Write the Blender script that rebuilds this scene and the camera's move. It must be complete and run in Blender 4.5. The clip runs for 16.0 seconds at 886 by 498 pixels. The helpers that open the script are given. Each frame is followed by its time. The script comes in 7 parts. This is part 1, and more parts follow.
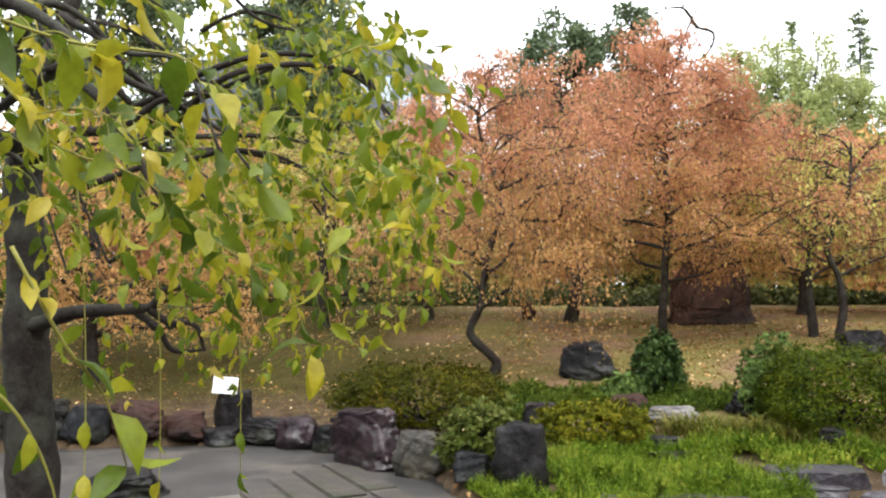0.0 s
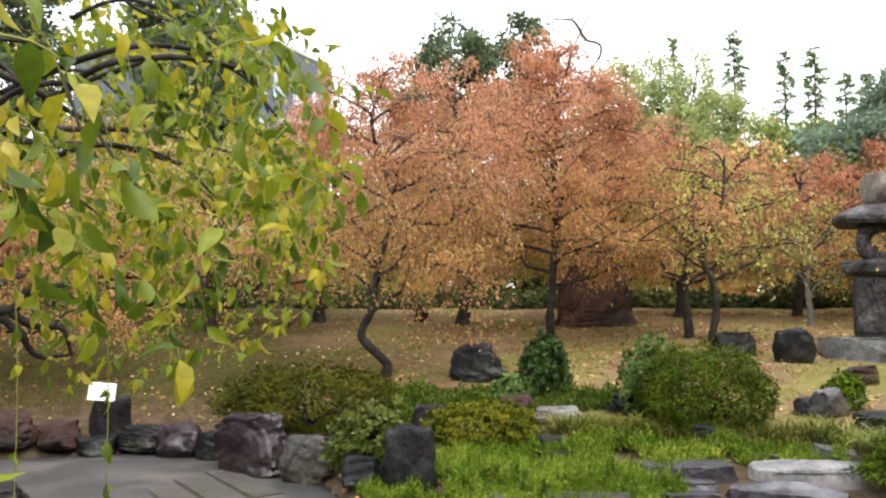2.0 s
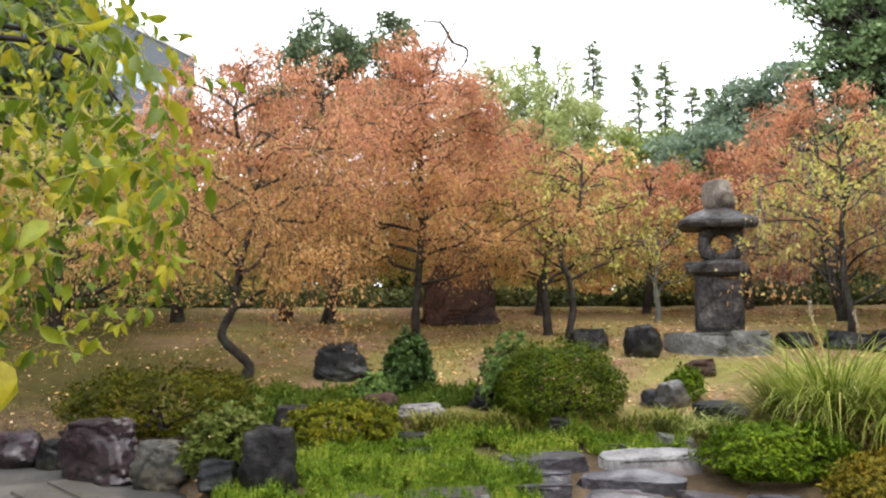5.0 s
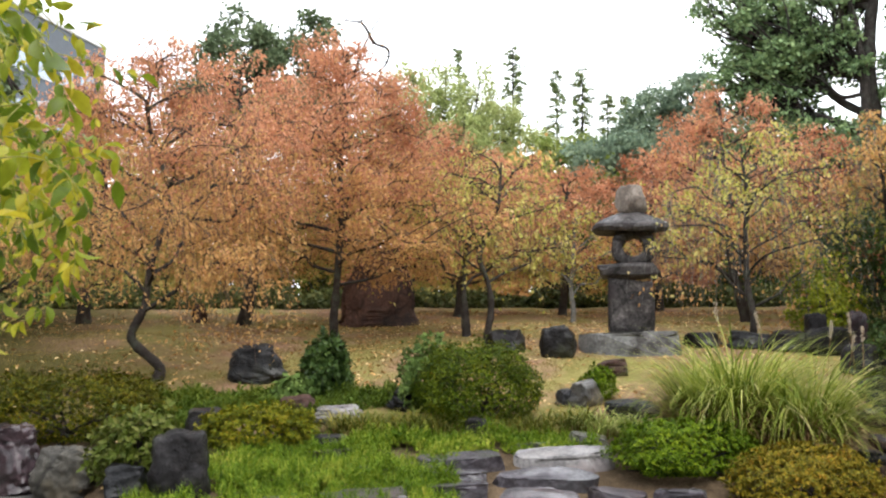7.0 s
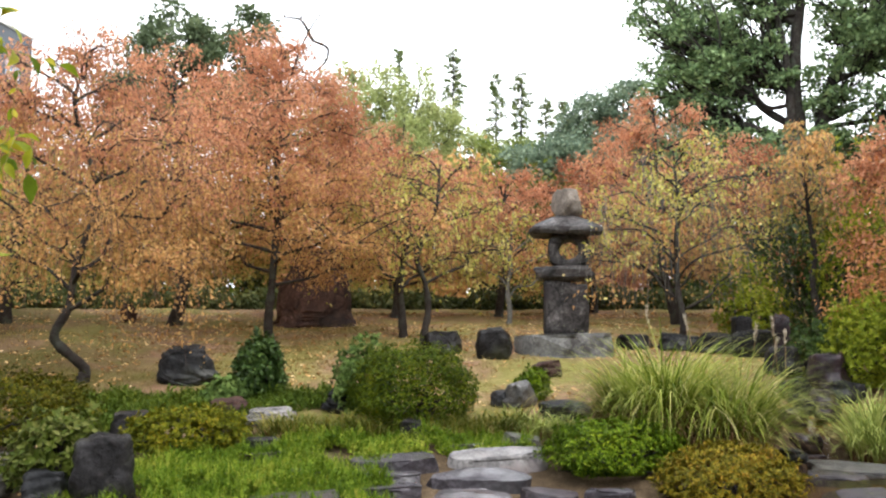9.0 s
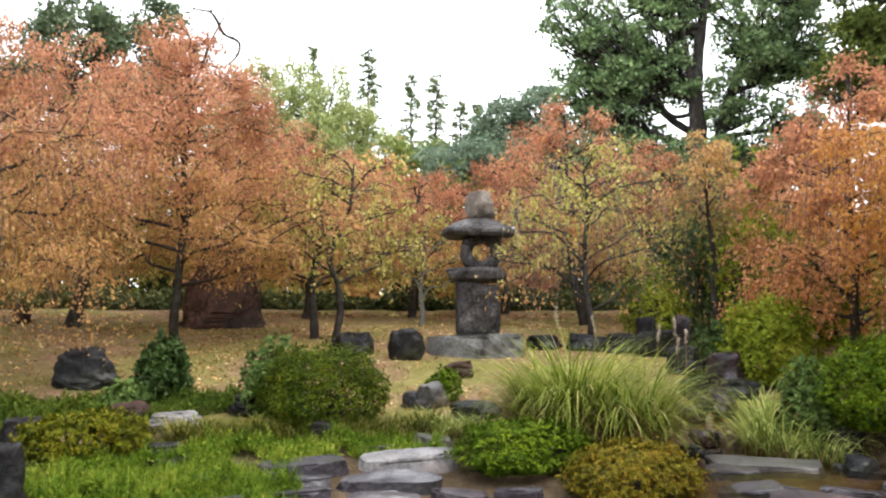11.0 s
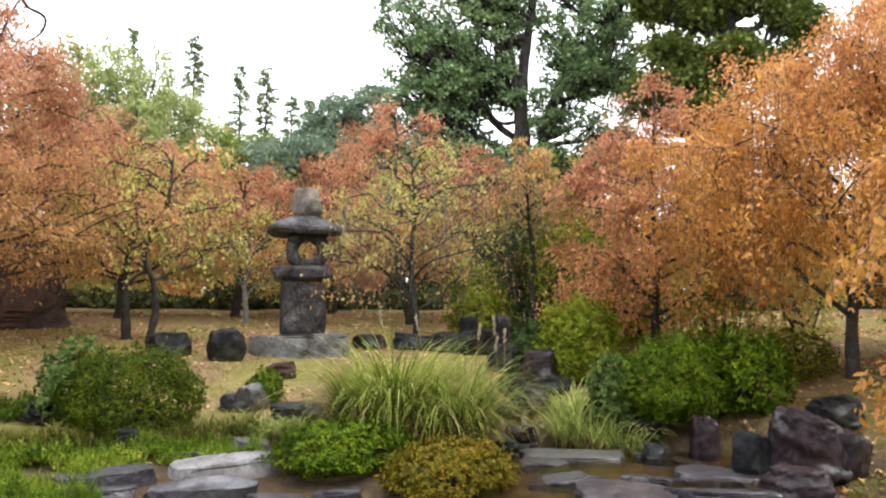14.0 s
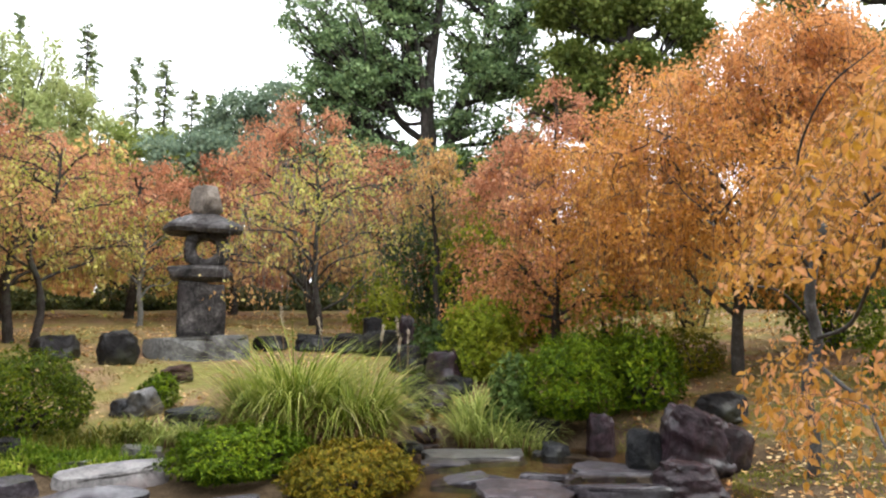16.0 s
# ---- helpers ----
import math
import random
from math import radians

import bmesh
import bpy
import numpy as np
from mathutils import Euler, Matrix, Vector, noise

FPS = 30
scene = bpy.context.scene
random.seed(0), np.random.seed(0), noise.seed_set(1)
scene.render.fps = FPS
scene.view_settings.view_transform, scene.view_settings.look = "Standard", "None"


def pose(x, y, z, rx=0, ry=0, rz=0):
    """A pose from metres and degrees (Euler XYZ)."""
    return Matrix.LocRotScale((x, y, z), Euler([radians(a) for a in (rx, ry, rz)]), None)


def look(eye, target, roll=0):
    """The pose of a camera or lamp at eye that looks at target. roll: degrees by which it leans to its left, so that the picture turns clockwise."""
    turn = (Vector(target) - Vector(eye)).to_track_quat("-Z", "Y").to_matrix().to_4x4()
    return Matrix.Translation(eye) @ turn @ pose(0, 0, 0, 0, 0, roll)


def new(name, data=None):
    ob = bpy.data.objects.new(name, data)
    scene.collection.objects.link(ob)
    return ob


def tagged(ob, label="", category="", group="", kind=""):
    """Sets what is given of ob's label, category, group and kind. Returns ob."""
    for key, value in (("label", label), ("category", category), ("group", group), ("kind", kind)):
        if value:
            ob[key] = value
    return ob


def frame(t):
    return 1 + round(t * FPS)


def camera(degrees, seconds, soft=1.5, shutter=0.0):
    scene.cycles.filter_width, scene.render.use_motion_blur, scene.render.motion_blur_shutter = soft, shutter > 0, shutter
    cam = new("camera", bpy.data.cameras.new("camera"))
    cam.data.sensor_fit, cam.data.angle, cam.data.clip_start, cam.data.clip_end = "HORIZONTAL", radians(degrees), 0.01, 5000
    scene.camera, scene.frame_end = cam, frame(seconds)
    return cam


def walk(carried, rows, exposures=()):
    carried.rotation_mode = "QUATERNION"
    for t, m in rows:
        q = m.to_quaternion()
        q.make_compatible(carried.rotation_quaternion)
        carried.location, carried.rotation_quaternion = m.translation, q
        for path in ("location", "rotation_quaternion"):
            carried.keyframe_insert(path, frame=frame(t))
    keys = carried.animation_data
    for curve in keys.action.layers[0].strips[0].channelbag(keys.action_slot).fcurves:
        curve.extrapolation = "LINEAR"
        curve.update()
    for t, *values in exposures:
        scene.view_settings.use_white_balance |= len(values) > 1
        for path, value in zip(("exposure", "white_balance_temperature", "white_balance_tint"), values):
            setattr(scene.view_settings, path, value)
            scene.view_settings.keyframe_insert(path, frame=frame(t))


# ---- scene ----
# The camera pans from its stand: seconds, eye, heading (clockwise from +Y), pitch and roll in degrees.
cam = camera(59.16, 16.0, soft=2.2, shutter=0.0)
PATH = [
    (0.0, -0.113, 0.025, 1.552, 0.00, 4.67, 0.07),
    (0.5, -0.104, 0.031, 1.552, 2.00, 4.75, 0.09),
    (1.0, -0.099, 0.035, 1.555, 3.99, 4.76, 0.14),
    (1.5, -0.092, 0.035, 1.554, 5.90, 4.83, 0.13),
    (2.0, -0.086, 0.032, 1.553, 7.77, 4.87, 0.07),
    (2.5, -0.077, 0.027, 1.551, 9.52, 4.89, 0.04),
    (3.0, -0.070, 0.022, 1.550, 11.22, 4.86, -0.02),
    (3.5, -0.061, 0.021, 1.549, 12.77, 4.83, -0.06),
    (4.0, -0.054, 0.015, 1.550, 14.32, 4.77, -0.14),
    (5.2, -0.052, 0.010, 1.548, 18.05, 4.79, -0.21),
    (6.5, -0.050, 0.006, 1.546, 21.96, 4.82, -0.27),
    (7.0, -0.045, 0.003, 1.542, 23.31, 4.88, -0.19),
    (7.5, -0.038, 0.007, 1.541, 24.58, 4.92, -0.15),
    (8.0, -0.032, 0.009, 1.540, 25.70, 4.95, -0.07),
    (8.5, -0.023, 0.011, 1.542, 26.77, 4.95, 0.04),
    (10.8, -0.004, 0.023, 1.547, 33.20, 5.02, 0.09),
    (11.0, 0.000, 0.025, 1.548, 34.15, 5.02, 0.09),
    (11.5, 0.020, 0.033, 1.548, 36.86, 5.02, 0.09),
    (12.0, 0.036, 0.034, 1.547, 39.52, 5.03, 0.07),
    (12.5, 0.049, 0.031, 1.547, 41.56, 5.04, 0.10),
    (13.0, 0.065, 0.032, 1.549, 43.22, 5.00, 0.11),
    (13.5, 0.075, 0.028, 1.548, 44.87, 5.00, 0.14),
    (14.0, 0.086, 0.024, 1.551, 46.52, 4.98, 0.09),
    (14.5, 0.098, 0.023, 1.554, 48.18, 4.98, 0.00),
    (15.0, 0.109, 0.026, 1.558, 49.87, 4.98, -0.00),
    (15.5, 0.114, 0.024, 1.559, 51.61, 4.96, -0.06),
    (16.0, 0.119, 0.020, 1.562, 53.43, 4.99, -0.07),
]


def heading(eye, yaw, pitch):
    y, p = radians(yaw), radians(pitch)
    return Vector(eye) + Vector((math.sin(y) * math.cos(p), math.cos(y) * math.cos(p), math.sin(p)))


walk(cam, [(t, look((x, y, z), heading((x, y, z), yaw, pitch), roll)) for t, x, y, z, yaw, pitch, roll in PATH])

# ---- light: a bright overcast sky with a very soft sun behind the clouds ----
scene.view_settings.exposure = 0.66
SUN_UP, SUN_ROUND = radians(58), radians(170)
world = bpy.data.worlds.new("overcast_sky")
scene.world = world
world.use_nodes = True
wn, wl = world.node_tree.nodes, world.node_tree.links
sky = wn.new("ShaderNodeTexSky")
sky.sky_type, sky.sun_disc, sky.sun_elevation, sky.sun_rotation = "NISHITA", False, SUN_UP, SUN_ROUND
sky.air_density, sky.dust_density = 1.0, 4.0
veil = wn.new("ShaderNodeMix")
veil.data_type, veil.blend_type = "RGBA", "MIX"
veil.inputs[0].default_value = 0.93
veil.inputs[7].default_value = (12.0, 12.4, 13.1, 1)
wl.new(sky.outputs[0], veil.inputs[6])
wl.new(veil.outputs[2], wn["Background"].inputs[0])
wn["Background"].inputs[1].default_value = 0.15
sun = new("sun", bpy.data.lights.new("sun", "SUN"))
sun.data.energy, sun.data.angle, sun.data.color = 1.9, radians(50), (1.0, 0.97, 0.92)
sun.matrix_world = look((20 * math.sin(SUN_ROUND), 20 * math.cos(SUN_ROUND), 20 * math.tan(SUN_UP)), (0, 0, 0))

# ---- materials ----
def nodes_of(name):
    m = bpy.data.materials.new(name)
    m.use_nodes = True
    n, l = m.node_tree.nodes, m.node_tree.links
    return m, n, l, n["Principled BSDF"], n["Material Output"]


def ramp(n, stops):
    r = n.new("ShaderNodeValToRGB")
    e = r.color_ramp.elements
    while len(e) < len(stops):
        e.new(0.5)
    for k, (p, c) in enumerate(stops):
        e[k].position, e[k].color = p, (*c, 1)
    return r


def noise_node(n, l, scale, detail=4.0, rough=0.6, vec=None):
    t = n.new("ShaderNodeTexNoise")
    t.inputs["Scale"].default_value, t.inputs["Detail"].default_value, t.inputs["Roughness"].default_value = scale, detail, rough
    if vec is not None:
        l.new(vec, t.inputs["Vector"])
    return t


def leaf_material(name, stops, through_light=0.35, gloss=0.55, single=False, patch=0.35, patch_scale=1.3, spec=0.1):
    """A leaf: each its own tint, clumps that differ, light coming through the blade."""
    m, n, l, b, out = nodes_of(name)
    if single:
        rnd = n.new("ShaderNodeObjectInfo").outputs["Random"]
    else:
        rnd = n.new("ShaderNodeNewGeometry").outputs["Random Per Island"]
    pos = n.new("ShaderNodeNewGeometry").outputs["Position"]
    big = noise_node(n, l, patch_scale, 2.0, 0.5, pos)
    mix = n.new("ShaderNodeMath")
    mix.operation = "MULTIPLY_ADD"
    mix.inputs[1].default_value = patch * 2.4
    l.new(big.outputs["Fac"], mix.inputs[0])
    sub = n.new("ShaderNodeMath")
    sub.operation = "MULTIPLY_ADD"
    sub.inputs[1].default_value, sub.inputs[2].default_value = 1 - patch, -patch * 0.7
    l.new(rnd, sub.inputs[0])
    l.new(sub.outputs[0], mix.inputs[2])
    r = ramp(n, stops)
    l.new(mix.outputs[0], r.inputs[0])
    fine = noise_node(n, l, 60, 3.0, 0.6, pos)
    tint = n.new("ShaderNodeMix")
    tint.data_type, tint.blend_type = "RGBA", "MULTIPLY"
    tint.inputs[0].default_value = 0.5
    fr = ramp(n, [(0.3, (0.55, 0.5, 0.45)), (0.6, (1, 1, 1))])
    l.new(fine.outputs["Fac"], fr.inputs[0])
    l.new(r.outputs[0], tint.inputs[6])
    l.new(fr.outputs[0], tint.inputs[7])
    l.new(tint.outputs[2], b.inputs["Base Color"])
    b.inputs["Roughness"].default_value = gloss
    b.inputs["Specular IOR Level"].default_value = spec
    tr = n.new("ShaderNodeBsdfTranslucent")
    l.new(tint.outputs[2], tr.inputs[0])
    ms = n.new("ShaderNodeMixShader")
    ms.inputs[0].default_value = through_light
    l.new(b.outputs[0], ms.inputs[1])
    l.new(tr.outputs[0], ms.inputs[2])
    l.new(ms.outputs[0], out.inputs[0])
    return m


def surface(name, stops, scale=3.0, fine=25.0, rough=(0.6, 0.9), bump=0.4, bump_dist=0.01, spec=0.4, stain=None, stain_scale=0.8, coords="Object", vary=0.0, cracks=0.0, wet=0.0):
    """Stone, bark or soil: two scales of colour, patches of stain, relief."""
    m, n, l, b, out = nodes_of(name)
    if coords == "Object":
        vec = n.new("ShaderNodeTexCoord").outputs["Object"]
    else:
        vec = n.new("ShaderNodeNewGeometry").outputs["Position"]
    a = noise_node(n, l, scale, 6.0, 0.65, vec)
    f = noise_node(n, l, fine, 5.0, 0.7, vec)
    add = n.new("ShaderNodeMath")
    add.operation = "MULTIPLY_ADD"
    add.inputs[1].default_value = 0.45
    half = n.new("ShaderNodeMath")
    half.operation = "MULTIPLY"
    half.inputs[1].default_value = 0.6
    l.new(a.outputs["Fac"], half.inputs[0])
    l.new(f.outputs["Fac"], add.inputs[0])
    l.new(half.outputs[0], add.inputs[2])
    r = ramp(n, stops)
    l.new(add.outputs[0], r.inputs[0])
    col = r.outputs[0]
    if vary:
        rnd = n.new("ShaderNodeObjectInfo").outputs["Random"]
        vr = ramp(n, [(0, (1 - vary, 1 - vary, 1 - vary)), (0.5, (1.0, 0.97, 0.95)), (1, (1 + vary * 0.8, 1 + vary * 0.8, 1 + vary))])
        vm = n.new("ShaderNodeMix")
        vm.data_type, vm.blend_type = "RGBA", "MULTIPLY"
        vm.inputs[0].default_value = 1.0
        l.new(rnd, vr.inputs[0])
        l.new(col, vm.inputs[6])
        l.new(vr.outputs[0], vm.inputs[7])
        col = vm.outputs[2]
    if stain:
        s = noise_node(n, l, stain_scale, 5.0, 0.65, vec)
        sr = ramp(n, [(0.5, (0, 0, 0)), (0.62, (1, 1, 1))])
        l.new(s.outputs["Fac"], sr.inputs[0])
        sm = n.new("ShaderNodeMix")
        sm.data_type = "RGBA"
        l.new(sr.outputs[0], sm.inputs[0])
        l.new(col, sm.inputs[6])
        sm.inputs[7].default_value = (*stain, 1)
        col = sm.outputs[2]
    if cracks:
        vo = n.new("ShaderNodeTexVoronoi")
        vo.feature = "DISTANCE_TO_EDGE"
        vo.inputs["Scale"].default_value = cracks
        warp = n.new("ShaderNodeVectorMath")
        warp.operation = "MULTIPLY_ADD"
        warp.inputs[1].default_value = (0.35, 0.35, 0.35)
        l.new(a.outputs["Color"], warp.inputs[0])
        l.new(vec, warp.inputs[2])
        l.new(warp.outputs[0], vo.inputs["Vector"])
        cr = ramp(n, [(0.0, (0.25, 0.25, 0.25)), (0.05, (1, 1, 1))])
        l.new(vo.outputs["Distance"], cr.inputs[0])
        cm = n.new("ShaderNodeMix")
        cm.data_type, cm.blend_type = "RGBA", "MULTIPLY"
        cm.inputs[0].default_value = 0.8
        l.new(col, cm.inputs[6])
        l.new(cr.outputs[0], cm.inputs[7])
        col = cm.outputs[2]
    l.new(col, b.inputs["Base Color"])
    rr = n.new("ShaderNodeMapRange")
    rr.inputs[3].default_value, rr.inputs[4].default_value = rough
    l.new(a.outputs["Fac"], rr.inputs[0])
    l.new(rr.outputs[0], b.inputs["Roughness"])
    b.inputs["Specular IOR Level"].default_value = spec
    if wet:  # a film of rain water that gathers in patches
        film = noise_node(n, l, scale * 0.8, 3.0, 0.5, vec)
        fm = n.new("ShaderNodeMapRange")
        fm.inputs[1].default_value, fm.inputs[2].default_value, fm.inputs[3].default_value, fm.inputs[4].default_value = 0.38, 0.58, 0.0, wet
        l.new(film.outputs["Fac"], fm.inputs[0])
        l.new(fm.outputs[0], b.inputs["Coat Weight"])
        b.inputs["Coat Roughness"].default_value = 0.16
    bp = n.new("ShaderNodeBump")
    bp.inputs["Strength"].default_value, bp.inputs["Distance"].default_value = bump, bump_dist
    l.new(add.outputs[0], bp.inputs["Height"])
    l.new(bp.outputs[0], b.inputs["Normal"])
    return m


GREEN_LEAF = [(0.0, (0.04025, 0.07479, 0.007524)), (0.3, (0.1207, 0.1807, 0.01254)), (0.6, (0.2683, 0.3116, 0.02006)), (0.85, (0.483, 0.4114, 0.02759)), (1.0, (0.5903, 0.4737, 0.1254))]
M_GREEN = leaf_material("leaf_yellow_green", GREEN_LEAF, 0.45, 0.45, patch=0.25, patch_scale=4.0, spec=0.18)
M_GREEN_ONE = leaf_material("leaf_yellow_green_single", GREEN_LEAF, 0.45, 0.4, single=True, patch=0.2, spec=0.3)
SALMON = [(0.0, (0.2558, 0.1193, 0.06421)), (0.3, (0.5119, 0.2385, 0.1328)), (0.65, (0.6635, 0.3267, 0.1883)), (0.9, (0.7962, 0.477, 0.3081)), (1.0, (0.5686, 0.3975, 0.1456))]
M_SALMON = leaf_material("leaf_salmon", SALMON, 0.6, 0.5, patch=0.45)
RUST = [(0.0, (0.3103, 0.1877, 0.07213)), (0.35, (0.5833, 0.3439, 0.1383)), (0.7, (0.7944, 0.4814, 0.2044)), (1.0, (0.67, 0.5502, 0.1804))]
M_RUST = leaf_material("leaf_rust", RUST, 0.6, 0.5)
GOLD = [(0.0, (0.4003, 0.1849, 0.04023)), (0.35, (0.653, 0.3263, 0.07471)), (0.7, (0.7794, 0.4241, 0.1092)), (1.0, (0.8426, 0.5655, 0.2299))]
M_GOLD = leaf_material("leaf_gold_orange", GOLD, 0.7, 0.45, patch=0.45, patch_scale=1.8)
M_GOLD_NEAR = leaf_material("leaf_gold_near", [(0.0, (0.26, 0.12, 0.025)), (0.3, (0.50, 0.24, 0.04)), (0.55, (0.66, 0.35, 0.07)), (0.8, (0.72, 0.33, 0.14)), (1.0, (0.78, 0.52, 0.24))], 0.5, 0.4, patch=0.25, patch_scale=3.0, spec=0.2)
M_GOLD_ONE = leaf_material("leaf_gold_orange_single", [(0.0, (0.30, 0.14, 0.02)), (0.35, (0.52, 0.26, 0.03)), (0.6, (0.66, 0.36, 0.05)), (0.8, (0.68, 0.27, 0.10)), (1.0, (0.74, 0.50, 0.20))], 0.4, 0.38, single=True, patch=0.1)
M_SPARSE = leaf_material("leaf_thin_yellow", [(0.0, (0.2794, 0.3087, 0.055)), (0.4, (0.5215, 0.5086, 0.11)), (0.75, (0.7077, 0.6357, 0.22)), (1.0, (0.6891, 0.4904, 0.286))], 0.5, 0.5)
# evergreen, blue-green and bamboo leaf colours are paled to hold distance haze
M_EVER = leaf_material("leaf_evergreen", [(0.0, (0.0595, 0.085, 0.04675)), (0.5, (0.1445, 0.1955, 0.1062)), (1.0, (0.272, 0.3315, 0.1785))], 0.3, 0.5, patch=0.4, patch_scale=0.5)
M_BLUEGREEN_HAZED = leaf_material("leaf_blue_green_hazed", [(0.0, (0.09832, 0.142, 0.09975)), (0.5, (0.2076, 0.284, 0.1995)), (1.0, (0.3496, 0.4151, 0.2565))], 0.35, 0.5, patch_scale=0.5)
M_BAMBOO = leaf_material("leaf_bamboo", [(0.0, (0.2338, 0.2911, 0.1076)), (0.5, (0.425, 0.4851, 0.1938)), (1.0, (0.5526, 0.5821, 0.2799))], 0.4, 0.5, patch_scale=0.5)
M_SPIRE = leaf_material("leaf_slender_conifer", [(0.0, (0.08, 0.12, 0.06)), (0.5, (0.18, 0.24, 0.10)), (1.0, (0.36, 0.42, 0.16))], 0.35, 0.5, patch_scale=0.5)
M_LIGHT = leaf_material("leaf_light_evergreen", [(0.0, (0.10, 0.15, 0.04)), (0.5, (0.24, 0.30, 0.08)), (1.0, (0.44, 0.48, 0.14))], 0.35, 0.5, patch_scale=0.7)
M_OLIVE = leaf_material("leaf_olive", [(0.0, (0.2401, 0.2305, 0.06399)), (0.5, (0.4802, 0.4444, 0.1388)), (1.0, (0.7361, 0.5598, 0.192))], 0.45, 0.5)
M_AZALEA = leaf_material("leaf_azalea", [(0.0, (0.009894, 0.01622, 0.001332)), (0.35, (0.04638, 0.05968, 0.003329)), (0.65, (0.09894, 0.1002, 0.005328)), (0.9, (0.1856, 0.148, 0.008661)), (1.0, (0.2103, 0.07635, 0.009987))], 0.3, 0.45, patch=0.3, patch_scale=3.0, spec=0.1)
M_AZALEA_D = leaf_material("leaf_azalea_deep", [(0.0, (0.009545, 0.02137, 0.001567)), (0.35, (0.04475, 0.07864, 0.003917)), (0.65, (0.09545, 0.132, 0.006268)), (0.9, (0.179, 0.195, 0.01019)), (1.0, (0.2029, 0.1006, 0.01175))], 0.3, 0.45, patch=0.3, patch_scale=3.0, spec=0.1)
M_AZALEA_G = leaf_material("leaf_azalea_green", [(0.0, (0.01011, 0.02863, 0.002196)), (0.4, (0.06065, 0.1133, 0.00439)), (0.75, (0.1617, 0.2385, 0.01025)), (1.0, (0.3235, 0.3934, 0.02196))], 0.25, 0.45, patch=0.3, patch_scale=3.0, spec=0.08)
M_AZALEA_B = leaf_material("leaf_azalea_bronze", [(0.0, (0.02755, 0.02433, 0.00392)), (0.35, (0.1102, 0.1084, 0.01048)), (0.7, (0.2834, 0.2169, 0.01968)), (1.0, (0.3622, 0.1474, 0.01968))], 0.25, 0.5, patch=0.4, patch_scale=4.0, spec=0.08)
M_AZALEA_Y = leaf_material("leaf_azalea_yellow", [(0.0, (0.01909, 0.0298, 0.00252)), (0.35, (0.08908, 0.1083, 0.006552)), (0.7, (0.2037, 0.1964, 0.01109)), (1.0, (0.2673, 0.1626, 0.01512))], 0.25, 0.5, patch=0.4, patch_scale=4.0, spec=0.08)
M_FRESH = leaf_material("leaf_fresh_green", [(0.0, (0.0492, 0.0787, 0.0079)), (0.4, (0.1968, 0.2558, 0.0197)), (0.75, (0.3739, 0.4133, 0.0394)), (1.0, (0.5412, 0.4723, 0.0787))], 0.4, 0.45, patch=0.4, patch_scale=2.0)
M_DARKBUSH = leaf_material("leaf_camellia", [(0.0, (0.012, 0.026, 0.008)), (0.6, (0.04, 0.075, 0.018)), (1.0, (0.11, 0.16, 0.04))], 0.12, 0.3)
M_PALEBUSH = leaf_material("leaf_variegated", [(0.0, (0.0314, 0.0539, 0.0067)), (0.5, (0.0899, 0.1168, 0.0179)), (1.0, (0.2246, 0.2246, 0.0719))], 0.25, 0.4, spec=0.08)
M_SILVER = leaf_material("leaf_grey_green", [(0.0, (0.027, 0.0492, 0.0108)), (0.5, (0.09, 0.1476, 0.036)), (1.0, (0.216, 0.2952, 0.0792))], 0.2, 0.5, spec=0.08)
M_MOSSGRASS = leaf_material("blade_bright_green", [(0.0, (0.02081, 0.04718, 0.003784)), (0.4, (0.09933, 0.1758, 0.01324)), (0.75, (0.227, 0.3002, 0.02838)), (1.0, (0.4352, 0.4289, 0.07568))], 0.4, 0.5, patch_scale=2.0, spec=0.08)
M_PAMPAS = leaf_material("blade_pampas", [(0.0, (0.048, 0.0825, 0.01)), (0.35, (0.156, 0.22, 0.025)), (0.7, (0.324, 0.363, 0.0625)), (0.9, (0.576, 0.55, 0.2)), (1.0, (0.744, 0.616, 0.425))], 0.4, 0.45, patch=0.2, patch_scale=4.0)
M_STRAW = leaf_material("blade_dead", [(0.0, (0.07, 0.04, 0.02)), (0.5, (0.22, 0.13, 0.06)), (1.0, (0.5, 0.36, 0.2))], 0.25, 0.6)
M_LIRIOPE = leaf_material("blade_liriope", [(0.0, (0.0345, 0.05437, 0.009)), (0.4, (0.1035, 0.1305, 0.0225)), (0.75, (0.207, 0.1849, 0.0375)), (1.0, (0.345, 0.2828, 0.0675))], 0.25, 0.45, patch_scale=3.0, spec=0.08)
M_SEDGE = leaf_material("blade_sedge", [(0.0, (0.081, 0.117, 0.026)), (0.4, (0.27, 0.338, 0.078)), (0.8, (0.567, 0.598, 0.195)), (1.0, (0.81, 0.676, 0.338))], 0.3, 0.45, patch_scale=3.0)
M_LITTER = leaf_material("leaf_fallen", [(0.0, (0.14, 0.07, 0.03)), (0.35, (0.40, 0.20, 0.07)), (0.7, (0.66, 0.42, 0.18)), (1.0, (0.78, 0.64, 0.38))], 0.1, 0.6, patch=0.1)
M_BARK = surface("bark_dark", [(0.3, (0.0099, 0.0077, 0.0066)), (0.5, (0.0303, 0.0248, 0.0220)), (0.7, (0.0715, 0.0633, 0.0550))], 6, 40, (0.7, 0.95), 0.9, 0.02, 0.15, (0.06, 0.063, 0.05), 3.0)
M_LICHEN = surface("bark_lichen", [(0.3, (0.05, 0.05, 0.045)), (0.55, (0.16, 0.16, 0.15)), (0.75, (0.30, 0.31, 0.29))], 8, 50, (0.8, 0.95), 0.8, 0.015, 0.2)
